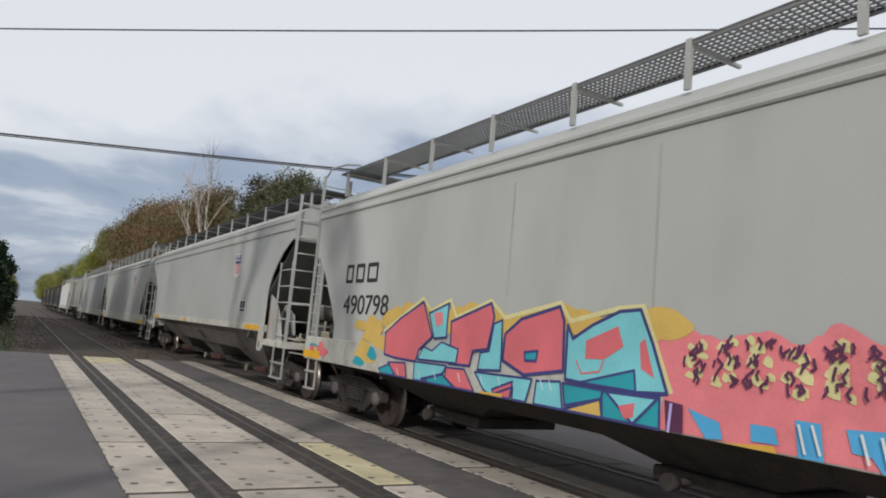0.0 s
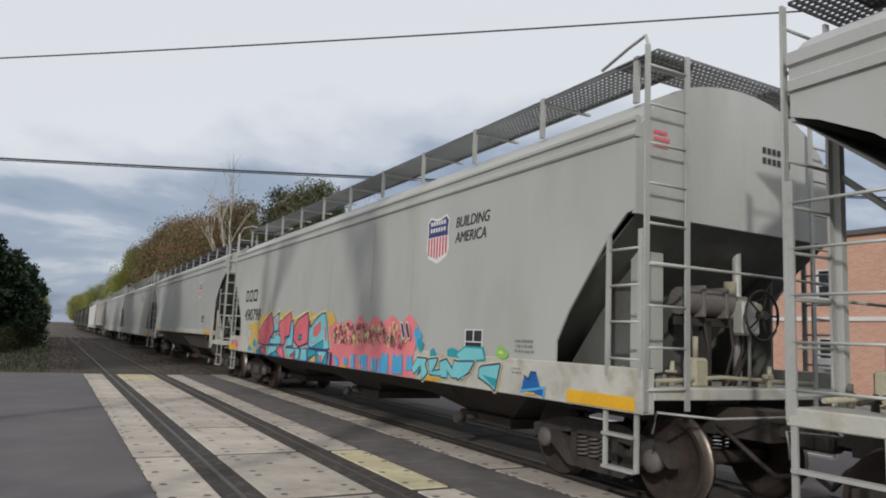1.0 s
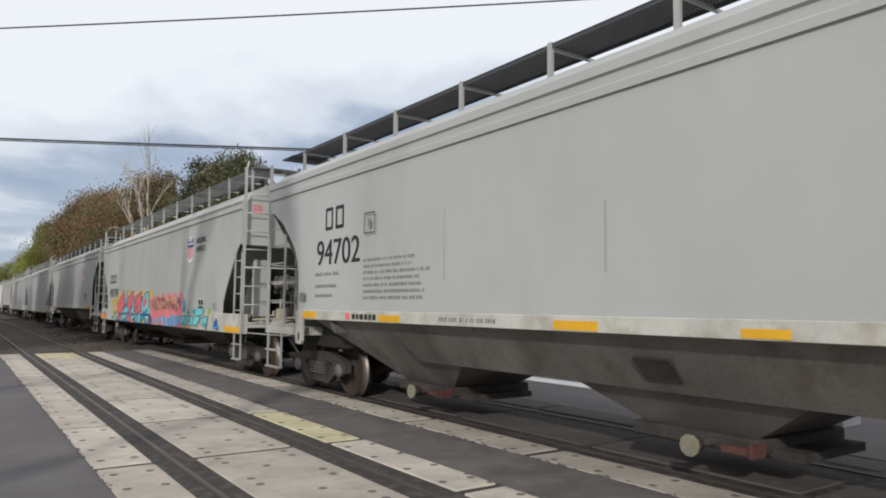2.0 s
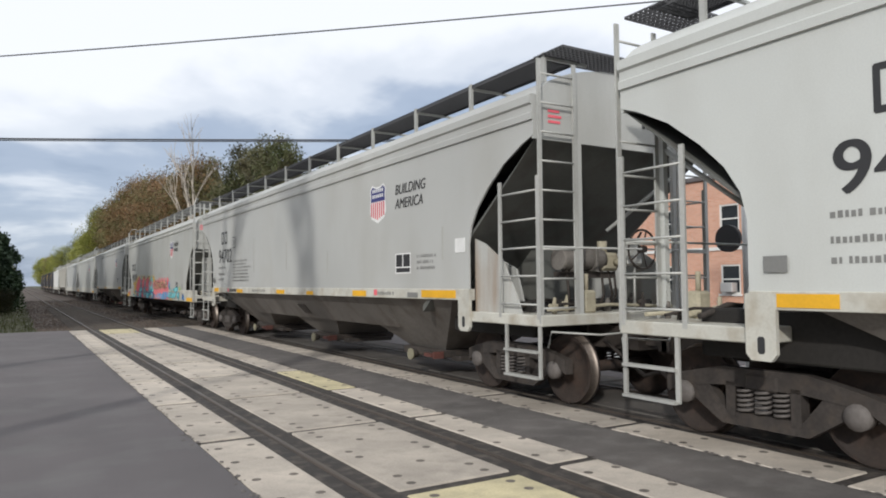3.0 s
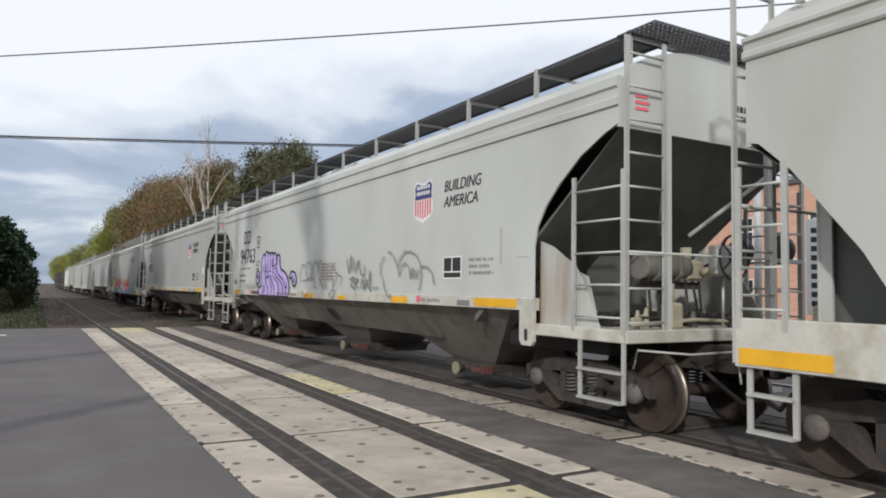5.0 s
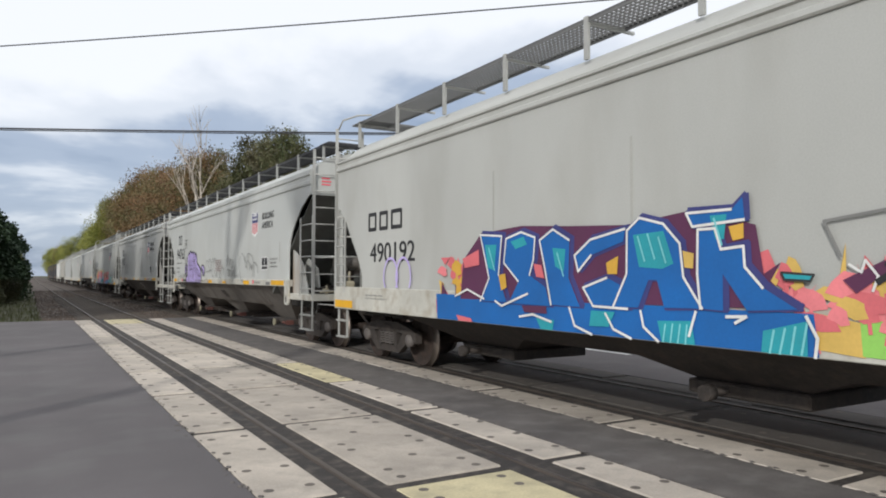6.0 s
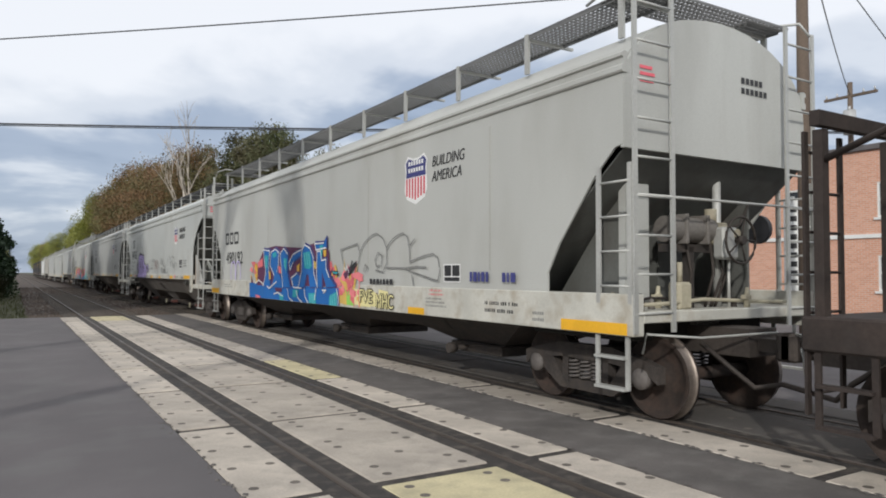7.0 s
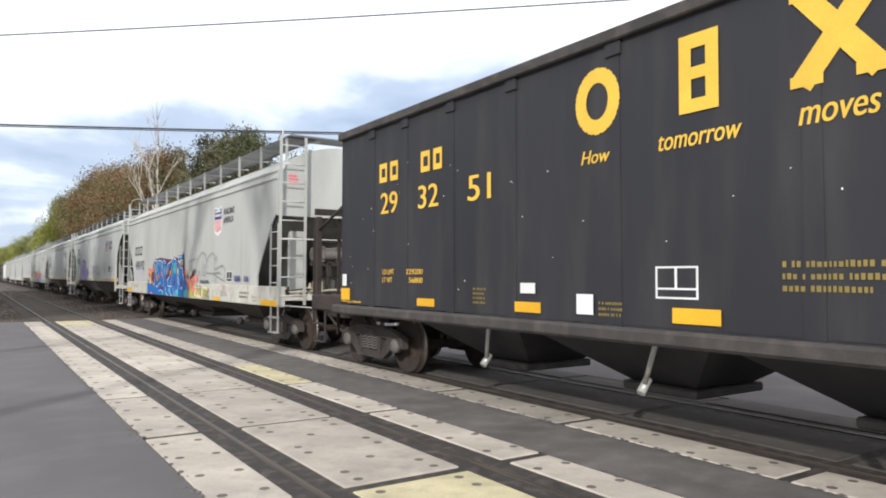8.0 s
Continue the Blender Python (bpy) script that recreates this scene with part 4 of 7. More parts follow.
# ---- lettering and sprayed pieces on the camera's side of a car ----
class Flat:
    """Flat shapes on the side of a car: places are metres from the car's leading end and height."""

    def __init__(self, half, x=-1.613):
        self.half, self.x, self.mats, self.shapes = half, x, [], []

    def slot(self, mat):
        if mat not in self.mats:
            self.mats.append(mat)
        return self.mats.index(mat)

    def poly(self, pts, mat, layer):
        self.shapes.append((layer, len(self.shapes), pts, self.slot(mat)))

    def rect(self, s0, s1, z0, z1, mat, layer=0, lean=0.0):
        self.poly([(s0, z0), (s1, z0), (s1 + lean, z1), (s0 + lean, z1)], mat, layer)

    def disc(self, s, z, rs, rz, mat, layer=0, wobble=0.0, n=18):
        self.poly([(s + rs * math.cos(a) * (1 + wobble * math.sin(3 * a + s)), z + rz * math.sin(a) * (1 + wobble * math.cos(2 * a + z))) for a in (2 * math.pi * k / n for k in range(n))], mat, layer)

    def stroke(self, pts, w, mat, layer=0):
        for (s0, z0), (s1, z1) in zip(pts, pts[1:]):
            d = math.hypot(s1 - s0, z1 - z0) or 1
            ns, nz, es, ez = -(z1 - z0) / d * w / 2, (s1 - s0) / d * w / 2, (s1 - s0) / d * w * 0.3, (z1 - z0) / d * w * 0.3
            self.poly([(s0 - es + ns, z0 - ez + nz), (s0 - es - ns, z0 - ez - nz), (s1 + es - ns, z1 + ez - nz), (s1 + es + ns, z1 + ez + nz)], mat, layer)

    def pill(self, s0, z0, s1, z1, r, mat, layer=0):
        a0 = math.atan2(z1 - z0, s1 - s0)
        pts = [(s1 + r * math.cos(a0 - math.pi / 2 + k * math.pi / 8), z1 + r * math.sin(a0 - math.pi / 2 + k * math.pi / 8)) for k in range(9)]
        pts += [(s0 + r * math.cos(a0 + math.pi / 2 + k * math.pi / 8), z0 + r * math.sin(a0 + math.pi / 2 + k * math.pi / 8)) for k in range(9)]
        self.poly(pts, mat, layer)

    def done(self, name, car, label):
        bm_ = bmesh.new()
        for i, (layer, _, pts, slot) in enumerate(sorted(self.shapes, key=lambda q: q[:2])):
            x = self.x if layer < 0 else self.x - 0.00012 * i - 0.0004 * layer
            bm_.faces.new([bm_.verts.new((x, self.half - s, z)) for s, z in pts]).material_index = slot
        me = bpy.data.meshes.new(name)
        bm_.to_mesh(me)
        bm_.free()
        for m in self.mats:
            me.materials.append(m)
        ob = new(name, me)
        ob.parent = car
        return tagged(ob, label, kind="stuff" if len(self.shapes) > 3 else "")


def words(text, car, half, s, z, height, width, mat, name="lettering", label="", x=-1.606, slant=0.0):
    """Built-in lettering as a thin mesh, scaled to the given height and width."""
    cu = bpy.data.curves.new(name, "FONT")
    cu.body, cu.size, cu.shear, cu.offset = text, 1.0, slant, 0.0
    tmp = new(name, cu)
    bpy.context.view_layer.update()
    me = bpy.data.meshes.new_from_object(tmp.evaluated_get(bpy.context.evaluated_depsgraph_get()))
    bpy.data.objects.remove(tmp)
    xs, ys = [v.co.x for v in me.vertices], [v.co.y for v in me.vertices]
    sx, sy = width / (max(xs) - min(xs)), height / (max(ys) - min(ys))
    x0, y0 = min(xs), min(ys)
    for v in me.vertices:
        v.co = (x, half - (s + (v.co.x - x0) * sx), z + (v.co.y - y0) * sy)
    bold = bmesh.new()
    bold.from_mesh(me)
    twin = bmesh.ops.duplicate(bold, geom=bold.verts[:] + bold.edges[:] + bold.faces[:])["geom"]
    for v in twin:
        if isinstance(v, bmesh.types.BMVert):
            v.co += Vector((-0.0003, -0.045 * height / (1 + text.count(chr(10))), 0))
    bold.to_mesh(me)
    bold.free()
    me.materials.clear()
    me.materials.append(mat)
    ob = new(name, me)
    ob.parent = car
    return tagged(ob, label)


def bars(fl, s, z, widths, height, mat, gap=0.06, layer=0):
    """Unreadable writing as a row of plain bars."""
    for w in widths:
        if height > 0.2:
            t = min(w, height) * 0.2
            fl.stroke([(s + t / 2, z + t / 2), (s + w - t / 2, z + t / 2), (s + w - t / 2, z + height - t / 2), (s + t / 2, z + height - t / 2), (s + t / 2, z + t / 2)], t, mat, layer)
        else:
            fl.rect(s, s + w, z, z + height, mat, layer)
        s += w + gap


def text_block(fl, s, z, width, rows, height, mat, seed):
    rnd = random.Random(seed)
    for k in range(rows):
        a, end = s, s + width * rnd.uniform(0.7, 1.0)
        while a < end:
            w = rnd.uniform(0.35, 0.75) * height
            fl.rect(a, a + w, z - k * height * 1.9, z - k * height * 1.9 + height * rnd.uniform(0.8, 1.0), mat, -1)
            a += w + height * (0.3 if rnd.random() < 0.82 else 0.9)


def shield(car, half, s, z, w, h):
    """Plain striped shield: white rim, navy head, red and white bars."""
    fl = Flat(half, -1.604)

    def shape(k):
        c, top = s + w / 2, z + h
        return [(c - 0.36 * w * k, top - h * (1 - k) / 2), (c - 0.12 * w * k, top - 0.06 * h - h * (1 - k) / 2), (c + 0.12 * w * k, top - 0.06 * h - h * (1 - k) / 2), (c + 0.36 * w * k, top - h * (1 - k) / 2), (c + 0.5 * w * k, z + h * 0.86),
                (c + 0.46 * w * k, z + h * 0.70), (c + 0.5 * w * k, z + h * 0.3), (c + 0.40 * w * k, z + h * 0.10 + 0.02), (c, z + h * (1 - k) / 2), (c - 0.40 * w * k, z + h * 0.10 + 0.02), (c - 0.5 * w * k, z + h * 0.3), (c - 0.46 * w * k, z + h * 0.70), (c - 0.5 * w * k, z + h * 0.86)]
    fl.poly(shape(1.0), P_WHITE, 0)
    sh = shape(0.9)
    fl.poly([sh[11], sh[12], sh[0], sh[1], sh[2], sh[3], sh[4], sh[5], (s + 0.94 * w, z + 0.56 * h), (s + 0.06 * w, z + 0.56 * h)], P_NAVY, 1)
    for k in range(7):
        a = s + w * (0.07 + k * 0.127)
        low = z + h * (0.10 + 0.09 * abs(k - 3) / 3)
        fl.rect(a, a + w * 0.066, low, z + h * 0.545, P_FLAG, 1)
    for k, zz in enumerate((0.80, 0.66)):
        for j in range(6):
            a = s + w * (0.17 + j * 0.115)
            fl.rect(a, a + w * 0.08, z + h * zz, z + h * (zz + 0.085), P_WHITE, 2)
    fl.done("shield_emblem", car, "navy, red and white striped shield emblem")


def letter_bars(car, half, s, z, height, widths, mat, gap=0.1):
    fl = Flat(half, -1.604)
    bars(fl, s, z, widths, height, mat, gap)
    fl.done("company_mark", car, "plain dark company mark")


def reflectors(car, half, spots, red=()):
    for s0, s1, z0, z1 in spots:
        b = bmesh.new()
        add_box(b, -1.620, -1.6125, half - s1, half - s0, z0, z1)
        part("reflector", b, P_YELLOW, car, "yellow reflective strip")
    for s, z in red:
        b = bmesh.new()
        add_box(b, -1.620, -1.6125, half - s - 0.06, half - s + 0.06, z - 0.05, z + 0.05)
        part("reflector", b, P_RED, car, "small red reflective patch")


def placard(car, half, s0, s1, z0, z1, frame_mat=None, inner=None):
    fl = Flat(half, -1.605)
    fl.rect(s0, s1, z0, z1, frame_mat or P_WHITE, 0)
    w, h = s1 - s0, z1 - z0
    m = inner or P_BLACK
    fl.rect(s0 + w * .05, s0 + w * .46, z0 + h * .34, z1 - h * .06, m, 1)
    fl.rect(s0 + w * .52, s1 - w * .05, z0 + h * .34, z1 - h * .06, m, 1)
    fl.rect(s0 + w * .05, s1 - w * .05, z0 + h * .06, z0 + h * .28, m, 1)
    fl.done("data_plate", car, "black stencil panel with a white border")


def seams(car, half, places, z0, z1, mat):
    """Weld seams with grime: thin raised vertical strips on the side sheet."""
    for s in places:
        b = bmesh.new()
        add_box(b, -1.604, -1.598, half - s - 0.017, half - s + 0.017, z0 + 0.25 * math.sin(s * 7), z1 + 0.3 * math.sin(s * 3))
        part("weld_seam", b, mat, car)


def end_stencils(car, y, seed):
    """Red and black stencils on the trailing end wall."""
    rr = random.Random(seed)
    b = bmesh.new()
    for k in range(3):
        add_box(b, -1.36, -1.36 + rr.uniform(.16, .28), y - .004, y - .002, 3.78 - k * .07, 3.815 - k * .07)
    tagged(part("warning_stencil", b, P_RED, car), "small red warning stencil", kind="stuff")
    b = bmesh.new()
    for k, n in enumerate((5, 6)):
        for j in range(n):
            add_box(b, .34 + j * .085, .40 + j * .085, y - .004, y - .002, 3.86 - k * .12, 3.93 - k * .12)
    tagged(part("end_mark", b, P_BLACK, car), "two rows of small black end marks", kind="stuff")


# ---- the train ----
def at(u):
    return pose(FAR, u, 0)


TRAIN = "cars of the passing freight train"
SMOOTH_HALF, SILL_HALF, BLH = 7.6, 8.85, 7.3
cars = []


def enter(car, u, label, category="railway car"):
    car.matrix_basis = at(u)
    cars.append((car, u))
    return tagged(car, label, category, TRAIN)


base_smooth, base_sill = hopper_smooth(), hopper_deep_sill()
plain_smooth = copy_thing(base_smooth, at(27.1))
plain_sill = copy_thing(base_sill, at(46.4))


def repaint(car, old, fresh):
    """Gives a far car its own paint by taking its own copies of the painted meshes."""
    for ob in car.children_recursive:
        if ob.type == "MESH" and old in list(ob.data.materials):
            ob.data = ob.data.copy()
            for i, m in enumerate(ob.data.materials):
                if m == old:
                    ob.data.materials[i] = fresh
    return car


repaint(plain_smooth, M_LIGHTGREY, M_DULLGREY)
smooth0 = enter(plain_smooth, 27.1, "light grey covered hopper car with small emblem and yellow strips")
shield(smooth0, SMOOTH_HALF, 12.0, 2.70, 0.62, 0.68)
placard(smooth0, SMOOTH_HALF, 13.0, 13.5, 1.78, 2.1)
reflectors(smooth0, SMOOTH_HALF, [(0.05, 1.05, 1.385, 1.50), (13.7, 15.1, 1.385, 1.50), (6.0, 6.6, 1.385, 1.47)])

sill0 = enter(plain_sill, 46.4, "pale grey covered hopper car with deep side sills and roof walkway")
shield(sill0, SILL_HALF, 12.7, 2.70, 0.7, 0.78)
reflectors(sill0, SILL_HALF, [(0.1, 1.2, 1.0, 1.14), (16.2, 17.6, 1.0, 1.14)])
for k, (u, src, old, fresh, label) in enumerate((
        (66.0, base_sill, M_WEATHERED, M_DULLGREY, "dull grey covered hopper car further up the train"),
        (85.4, base_smooth, M_LIGHTGREY, M_TANCAR, "tan grey covered hopper car further up the train"),
        (104.8, base_sill, M_WEATHERED, M_WHITECAR, "dusty white covered hopper car far up the train"))):
    enter(repaint(copy_thing(src, at(u)), old, fresh), u, label)

# car with the red and turquoise lettering piece
sill1 = enter(copy_thing(base_sill, at(7.81)), 7.81, "weathered grey covered hopper car with red and turquoise graffiti")
letter_bars(sill1, SILL_HALF, 1.75, 2.40, 0.33, [0.30, 0.34, 0.40], P_BLACK, 0.12)
words("490798", sill1, SILL_HALF, 1.75, 1.86, 0.33, 1.75, P_BLACK, label="black stencilled car number")
shield(sill1, SILL_HALF, 13.05, 2.70, 0.70, 0.73)
words("BUILDING\nAMERICA", sill1, SILL_HALF, 13.92, 2.96, 0.37, 0.90, P_BLACK, label="black slanted slogan lettering", slant=0.2)
placard(sill1, SILL_HALF, 14.3, 14.75, 1.50, 1.74)
reflectors(sill1, SILL_HALF, [(0.05, 0.9, 1.0, 1.14), (16.5, 17.5, 0.99, 1.12), (7.9, 8.4, 0.98, 1.06), (13.1, 13.5, 0.98, 1.06)])
seams(sill1, SILL_HALF, (6.6, 8.85, 11.0, 12.6), 1.95, 3.3, M_STREAK)
rnd = random.Random(11)
g = Flat(SILL_HALF)
for k in range(12):
    g.disc(rnd.uniform(2.5, 3.7), rnd.uniform(1.2, 1.8), rnd.uniform(.15, .35), rnd.uniform(.08, .18), P_OCHRE, 0, 0.15)
for k in range(16):
    g.disc(3.9 + k * .34, 1.86 + .07 * math.sin(k * 1.3), .3, .14, P_OCHRE, 0, .15)
def outlined(fl, pts, mat, layer, line=.028, edge=None):
    fl.poly(pts, mat, layer)
    fl.stroke([*pts, pts[0]], line, edge or P_BLACK, layer + 1)


g.stroke([(3.48, 1.62), (4.63, 2.13), (4.89, 1.96), (5.38, 2.11), (5.55, 1.88), (6.32, 2.10), (6.62, 1.90), (7.60, 2.08), (7.77, 1.89), (8.46, 2.03), (8.76, 2.05), (9.11, 1.31)], 0.05, P_CREAM, 1)
outlined(g, [(3.57, 1.27), (3.55, 1.60), (4.00, 1.83), (4.66, 2.08), (4.97, 1.60), (4.63, 1.40), (4.56, 1.23), (3.90, 1.24)], P_CORAL, 2, 0.035, P_NAVY)
outlined(g, [(4.84, 1.92), (5.34, 2.06), (5.34, 1.61), (5.03, 1.58)], P_CYAN, 2, 0.03, P_NAVY)
g.poly([(4.97, 1.92), (5.19, 1.95), (5.23, 1.79), (5.07, 1.74)], P_PINK, 4)
outlined(g, [(5.44, 1.82), (6.33, 2.07), (6.41, 1.90), (6.31, 1.51), (6.00, 1.47), (5.95, 1.28), (5.46, 1.27), (5.47, 1.49)], P_CORAL, 2, 0.035, P_NAVY)
outlined(g, [(6.42, 1.82), (6.58, 1.87), (6.61, 1.50), (6.61, 1.28), (6.14, 1.25), (6.18, 1.46), (6.36, 1.49)], P_CYAN, 4, 0.028, P_NAVY)
outlined(g, [(6.66, 1.71), (6.95, 1.89), (7.60, 2.04), (7.68, 1.89), (7.71, 1.37), (7.06, 1.27), (6.65, 1.40)], P_CORAL, 4, 0.038, P_NAVY)
outlined(g, [(7.05, 1.52), (7.28, 1.55), (7.26, 1.44), (7.07, 1.43)], P_TEAL, 6, 0.03, P_NAVY)
outlined(g, [(7.83, 1.71), (8.11, 1.86), (8.47, 2.00), (8.73, 2.02), (8.89, 1.72), (9.08, 1.29), (8.69, 1.26), (7.97, 1.28), (7.75, 1.29), (7.74, 1.85)], P_CYAN, 3, 0.035, P_NAVY)
g.poly([(8.03, 1.70), (8.46, 1.86), (8.54, 1.67), (8.29, 1.53), (8.03, 1.52)], P_CORAL, 5)
g.poly([(8.74, 1.71), (8.80, 1.76), (8.93, 1.41), (8.77, 1.48)], P_CORAL, 5)
g.stroke([(7.90, 1.49), (7.99, 1.37), (8.24, 1.41), (8.29, 1.52)], 0.018, P_CORAL, 5)
outlined(g, [(7.97, 1.28), (8.69, 1.46), (8.72, 1.27)], P_TEAL, 5, 0.025, P_NAVY)
outlined(g, [(4.63, 1.27), (4.79, 1.45), (5.02, 1.41), (5.25, 1.54), (5.67, 1.47), (5.64, 1.29)], P_CYAN, 6, 0.025, P_NAVY)
outlined(g, [(3.73, 1.16), (4.28, 1.19), (4.35, 0.98), (4.04, 0.98)], P_CORAL, 7, 0.026, P_NAVY)
outlined(g, [(3.44, 1.04), (3.80, 1.14), (3.98, 0.98), (3.53, 0.98)], P_TEAL, 7, 0.026, P_NAVY)
outlined(g, [(4.56, 1.23), (5.42, 1.24), (5.34, 1.13), (4.78, 1.01), (4.92, 0.98), (4.58, 0.98)], P_CYAN, 7, 0.026, P_NAVY)
outlined(g, [(4.89, 1.02), (5.34, 1.12), (5.64, 0.98), (4.97, 0.98)], P_TEAL, 7, 0.026, P_NAVY)
outlined(g, [(5.42, 1.22), (5.86, 1.23), (6.11, 0.98), (5.68, 0.98), (5.42, 1.09)], P_CORAL, 7, 0.026, P_NAVY)
outlined(g, [(6.10, 1.22), (7.22, 1.24), (7.13, 0.98), (6.89, 0.98), (6.89, 1.12), (6.46, 0.98), (6.31, 1.03)], P_CYAN, 7, 0.026, P_NAVY)
outlined(g, [(6.49, 1.05), (6.88, 1.18), (6.84, 0.98), (6.55, 0.98)], P_CORAL, 7, 0.026, P_NAVY)
outlined(g, [(7.30, 1.23), (7.69, 1.26), (7.75, 0.98), (7.28, 0.98)], P_CYAN, 7, 0.026, P_NAVY)
outlined(g, [(7.77, 0.99), (8.28, 1.15), (8.32, 0.98), (7.80, 0.98)], P_OCHRE, 7, 0.026, P_NAVY)
outlined(g, [(7.73, 1.25), (8.33, 1.24), (8.28, 1.15), (7.78, 1.03)], P_TEAL, 7, 0.026, P_NAVY)
outlined(g, [(8.30, 1.24), (9.01, 1.25), (9.02, 0.98), (8.32, 0.98)], P_TEAL, 7, 0.026, P_NAVY)
g.poly([(6.23, 1.00), (6.70, 1.02), (6.71, 0.98), (6.27, 0.98)], P_ORANGE, 9)
outlined(g, [(8.36, 1.23), (8.99, 1.24), (8.71, 0.98)], P_CYAN, 9, 0.026, P_NAVY)
g.poly([(8.53, 1.12), (8.73, 1.17), (8.72, 1.04), (8.61, 1.01)], P_CORAL, 11)
g.stroke([(4.06, 1.10), (4.13, 0.99)], 0.014, P_WHITE, 10)
g.stroke([(4.70, 1.12), (4.77, 1.02)], 0.014, P_WHITE, 10)
g.stroke([(5.13, 1.14), (5.19, 1.04)], 0.014, P_WHITE, 10)
g.stroke([(5.73, 1.17), (5.79, 1.07)], 0.014, P_WHITE, 10)
g.stroke([(6.24, 1.19), (6.29, 1.09)], 0.014, P_WHITE, 10)
g.stroke([(6.60, 1.21), (6.65, 1.11)], 0.014, P_WHITE, 10)
g.stroke([(7.37, 1.25), (7.42, 1.15)], 0.014, P_WHITE, 10)
g.stroke([(7.52, 1.25), (7.56, 1.16)], 0.014, P_WHITE, 10)
g.poly([(9.06, 1.24), (9.26, 1.22), (9.27, 0.98), (9.09, 0.98)], P_PLUM, 7)
g.stroke([(9.14, 1.21), (9.12, 0.98)], 0.03, P_LILAC, 8)
for k in range(10):
    g.disc(rnd.uniform(.4, 3.2), rnd.uniform(1.05, 1.3), rnd.uniform(.1, .3), rnd.uniform(.05, .12), (P_CORAL, P_OCHRE, P_TEAL)[k % 3], 1, 0.2)
g.done("graffiti", sill1, "large coral, turquoise and ochre graffiti lettering with black outlines")
g = Flat(SILL_HALF)
for k in range(34):
    s = 9.1 + k * 0.108
    g.disc(s, 1.56 + 0.06 * math.sin(k), 0.26, 0.22 + rnd.uniform(0, .10), P_PINK, 0, 0.18)
for k in range(11):
    s0 = 9.25 + k * 0.31
    h = rnd.uniform(.28, .46)
    for j in range(9):
        g.disc(s0 + rnd.uniform(0, .2), 1.42 + rnd.uniform(0, h), rnd.uniform(.03, .06), rnd.uniform(.03, .055), P_CREAM, 2, .25, 7)
    for j in range(13):
        a, z = s0 + rnd.uniform(-.03, .20), 1.40 + rnd.uniform(0, h)
        g.stroke([(a, z), (a + rnd.uniform(-.03, .05), z + rnd.uniform(.02, .05)), (a + rnd.uniform(-.03, .05), z + rnd.uniform(.05, .10))], 0.022, P_PLUM, 3)
g.poly([(9.0, 0.985), (12.9, 0.985), (12.8, 1.36), (9.05, 1.38)], P_PINK, 1)
g.poly([(9.31, 1.20), (9.62, 1.13), (9.66, 1.00), (9.50, 0.98)], P_SKY, 2)
g.poly([(9.90, 1.16), (10.10, 1.16), (10.14, 1.04), (9.91, 1.03)], P_SKY, 2)
g.poly([(10.26, 1.24), (10.45, 1.24), (10.48, 0.98), (10.29, 0.98)], P_SKY, 2)
g.poly([(10.63, 1.23), (11.02, 1.26), (11.03, 0.98), (10.87, 0.98), (10.80, 1.07), (10.67, 1.08)], P_SKY, 2)
g.poly([(11.18, 1.21), (11.46, 1.21), (11.43, 0.98), (11.20, 1.00)], P_SKY, 2)
g.poly([(11.55, 1.22), (11.88, 1.23), (11.90, 0.99), (11.51, 0.98)], P_SKY, 2)
g.poly([(9.66, 0.98), (10.12, 1.03), (10.15, 0.98), (9.67, 0.98)], P_ORANGE, 3)
g.stroke([(10.31, 1.21), (10.36, 1.02)], 0.02, P_WHITE, 3)
g.stroke([(10.41, 1.22), (10.47, 1.03)], 0.02, P_WHITE, 3)
g.stroke([(10.75, 1.21), (10.80, 1.03)], 0.02, P_WHITE, 3)
g.stroke([(10.88, 1.21), (10.92, 1.04)], 0.02, P_WHITE, 3)
g.stroke([(11.31, 1.20), (11.35, 1.03)], 0.02, P_WHITE, 3)
for s, w, lo in ((11.62, .30, 1.02), (12.05, .42, 1.0), (12.58, .22, 1.08)):
    g.poly([(s, lo), (s + w, lo + .02), (s + w * .9, 1.33), (s + w * .4, 1.28), (s + .03, 1.34)], P_SKY, 2)
for s in (12.45, 12.62):
    g.pill(s, 1.78, s + .08, 1.62, 0.06, P_WHITE, 4)
    g.pill(s, 1.78, s + .08, 1.62, 0.042, P_PLUM, 5)
g.disc(12.92, 1.60, .12, .15, P_SKY, 1, .3)
g.disc(13.02, 1.48, .10, .10, P_TEAL, 1, .3)
g.done("graffiti", sill1, "pink cloud graffiti with dark speckled scribbles and blue sill patches")
g = Flat(SILL_HALF)
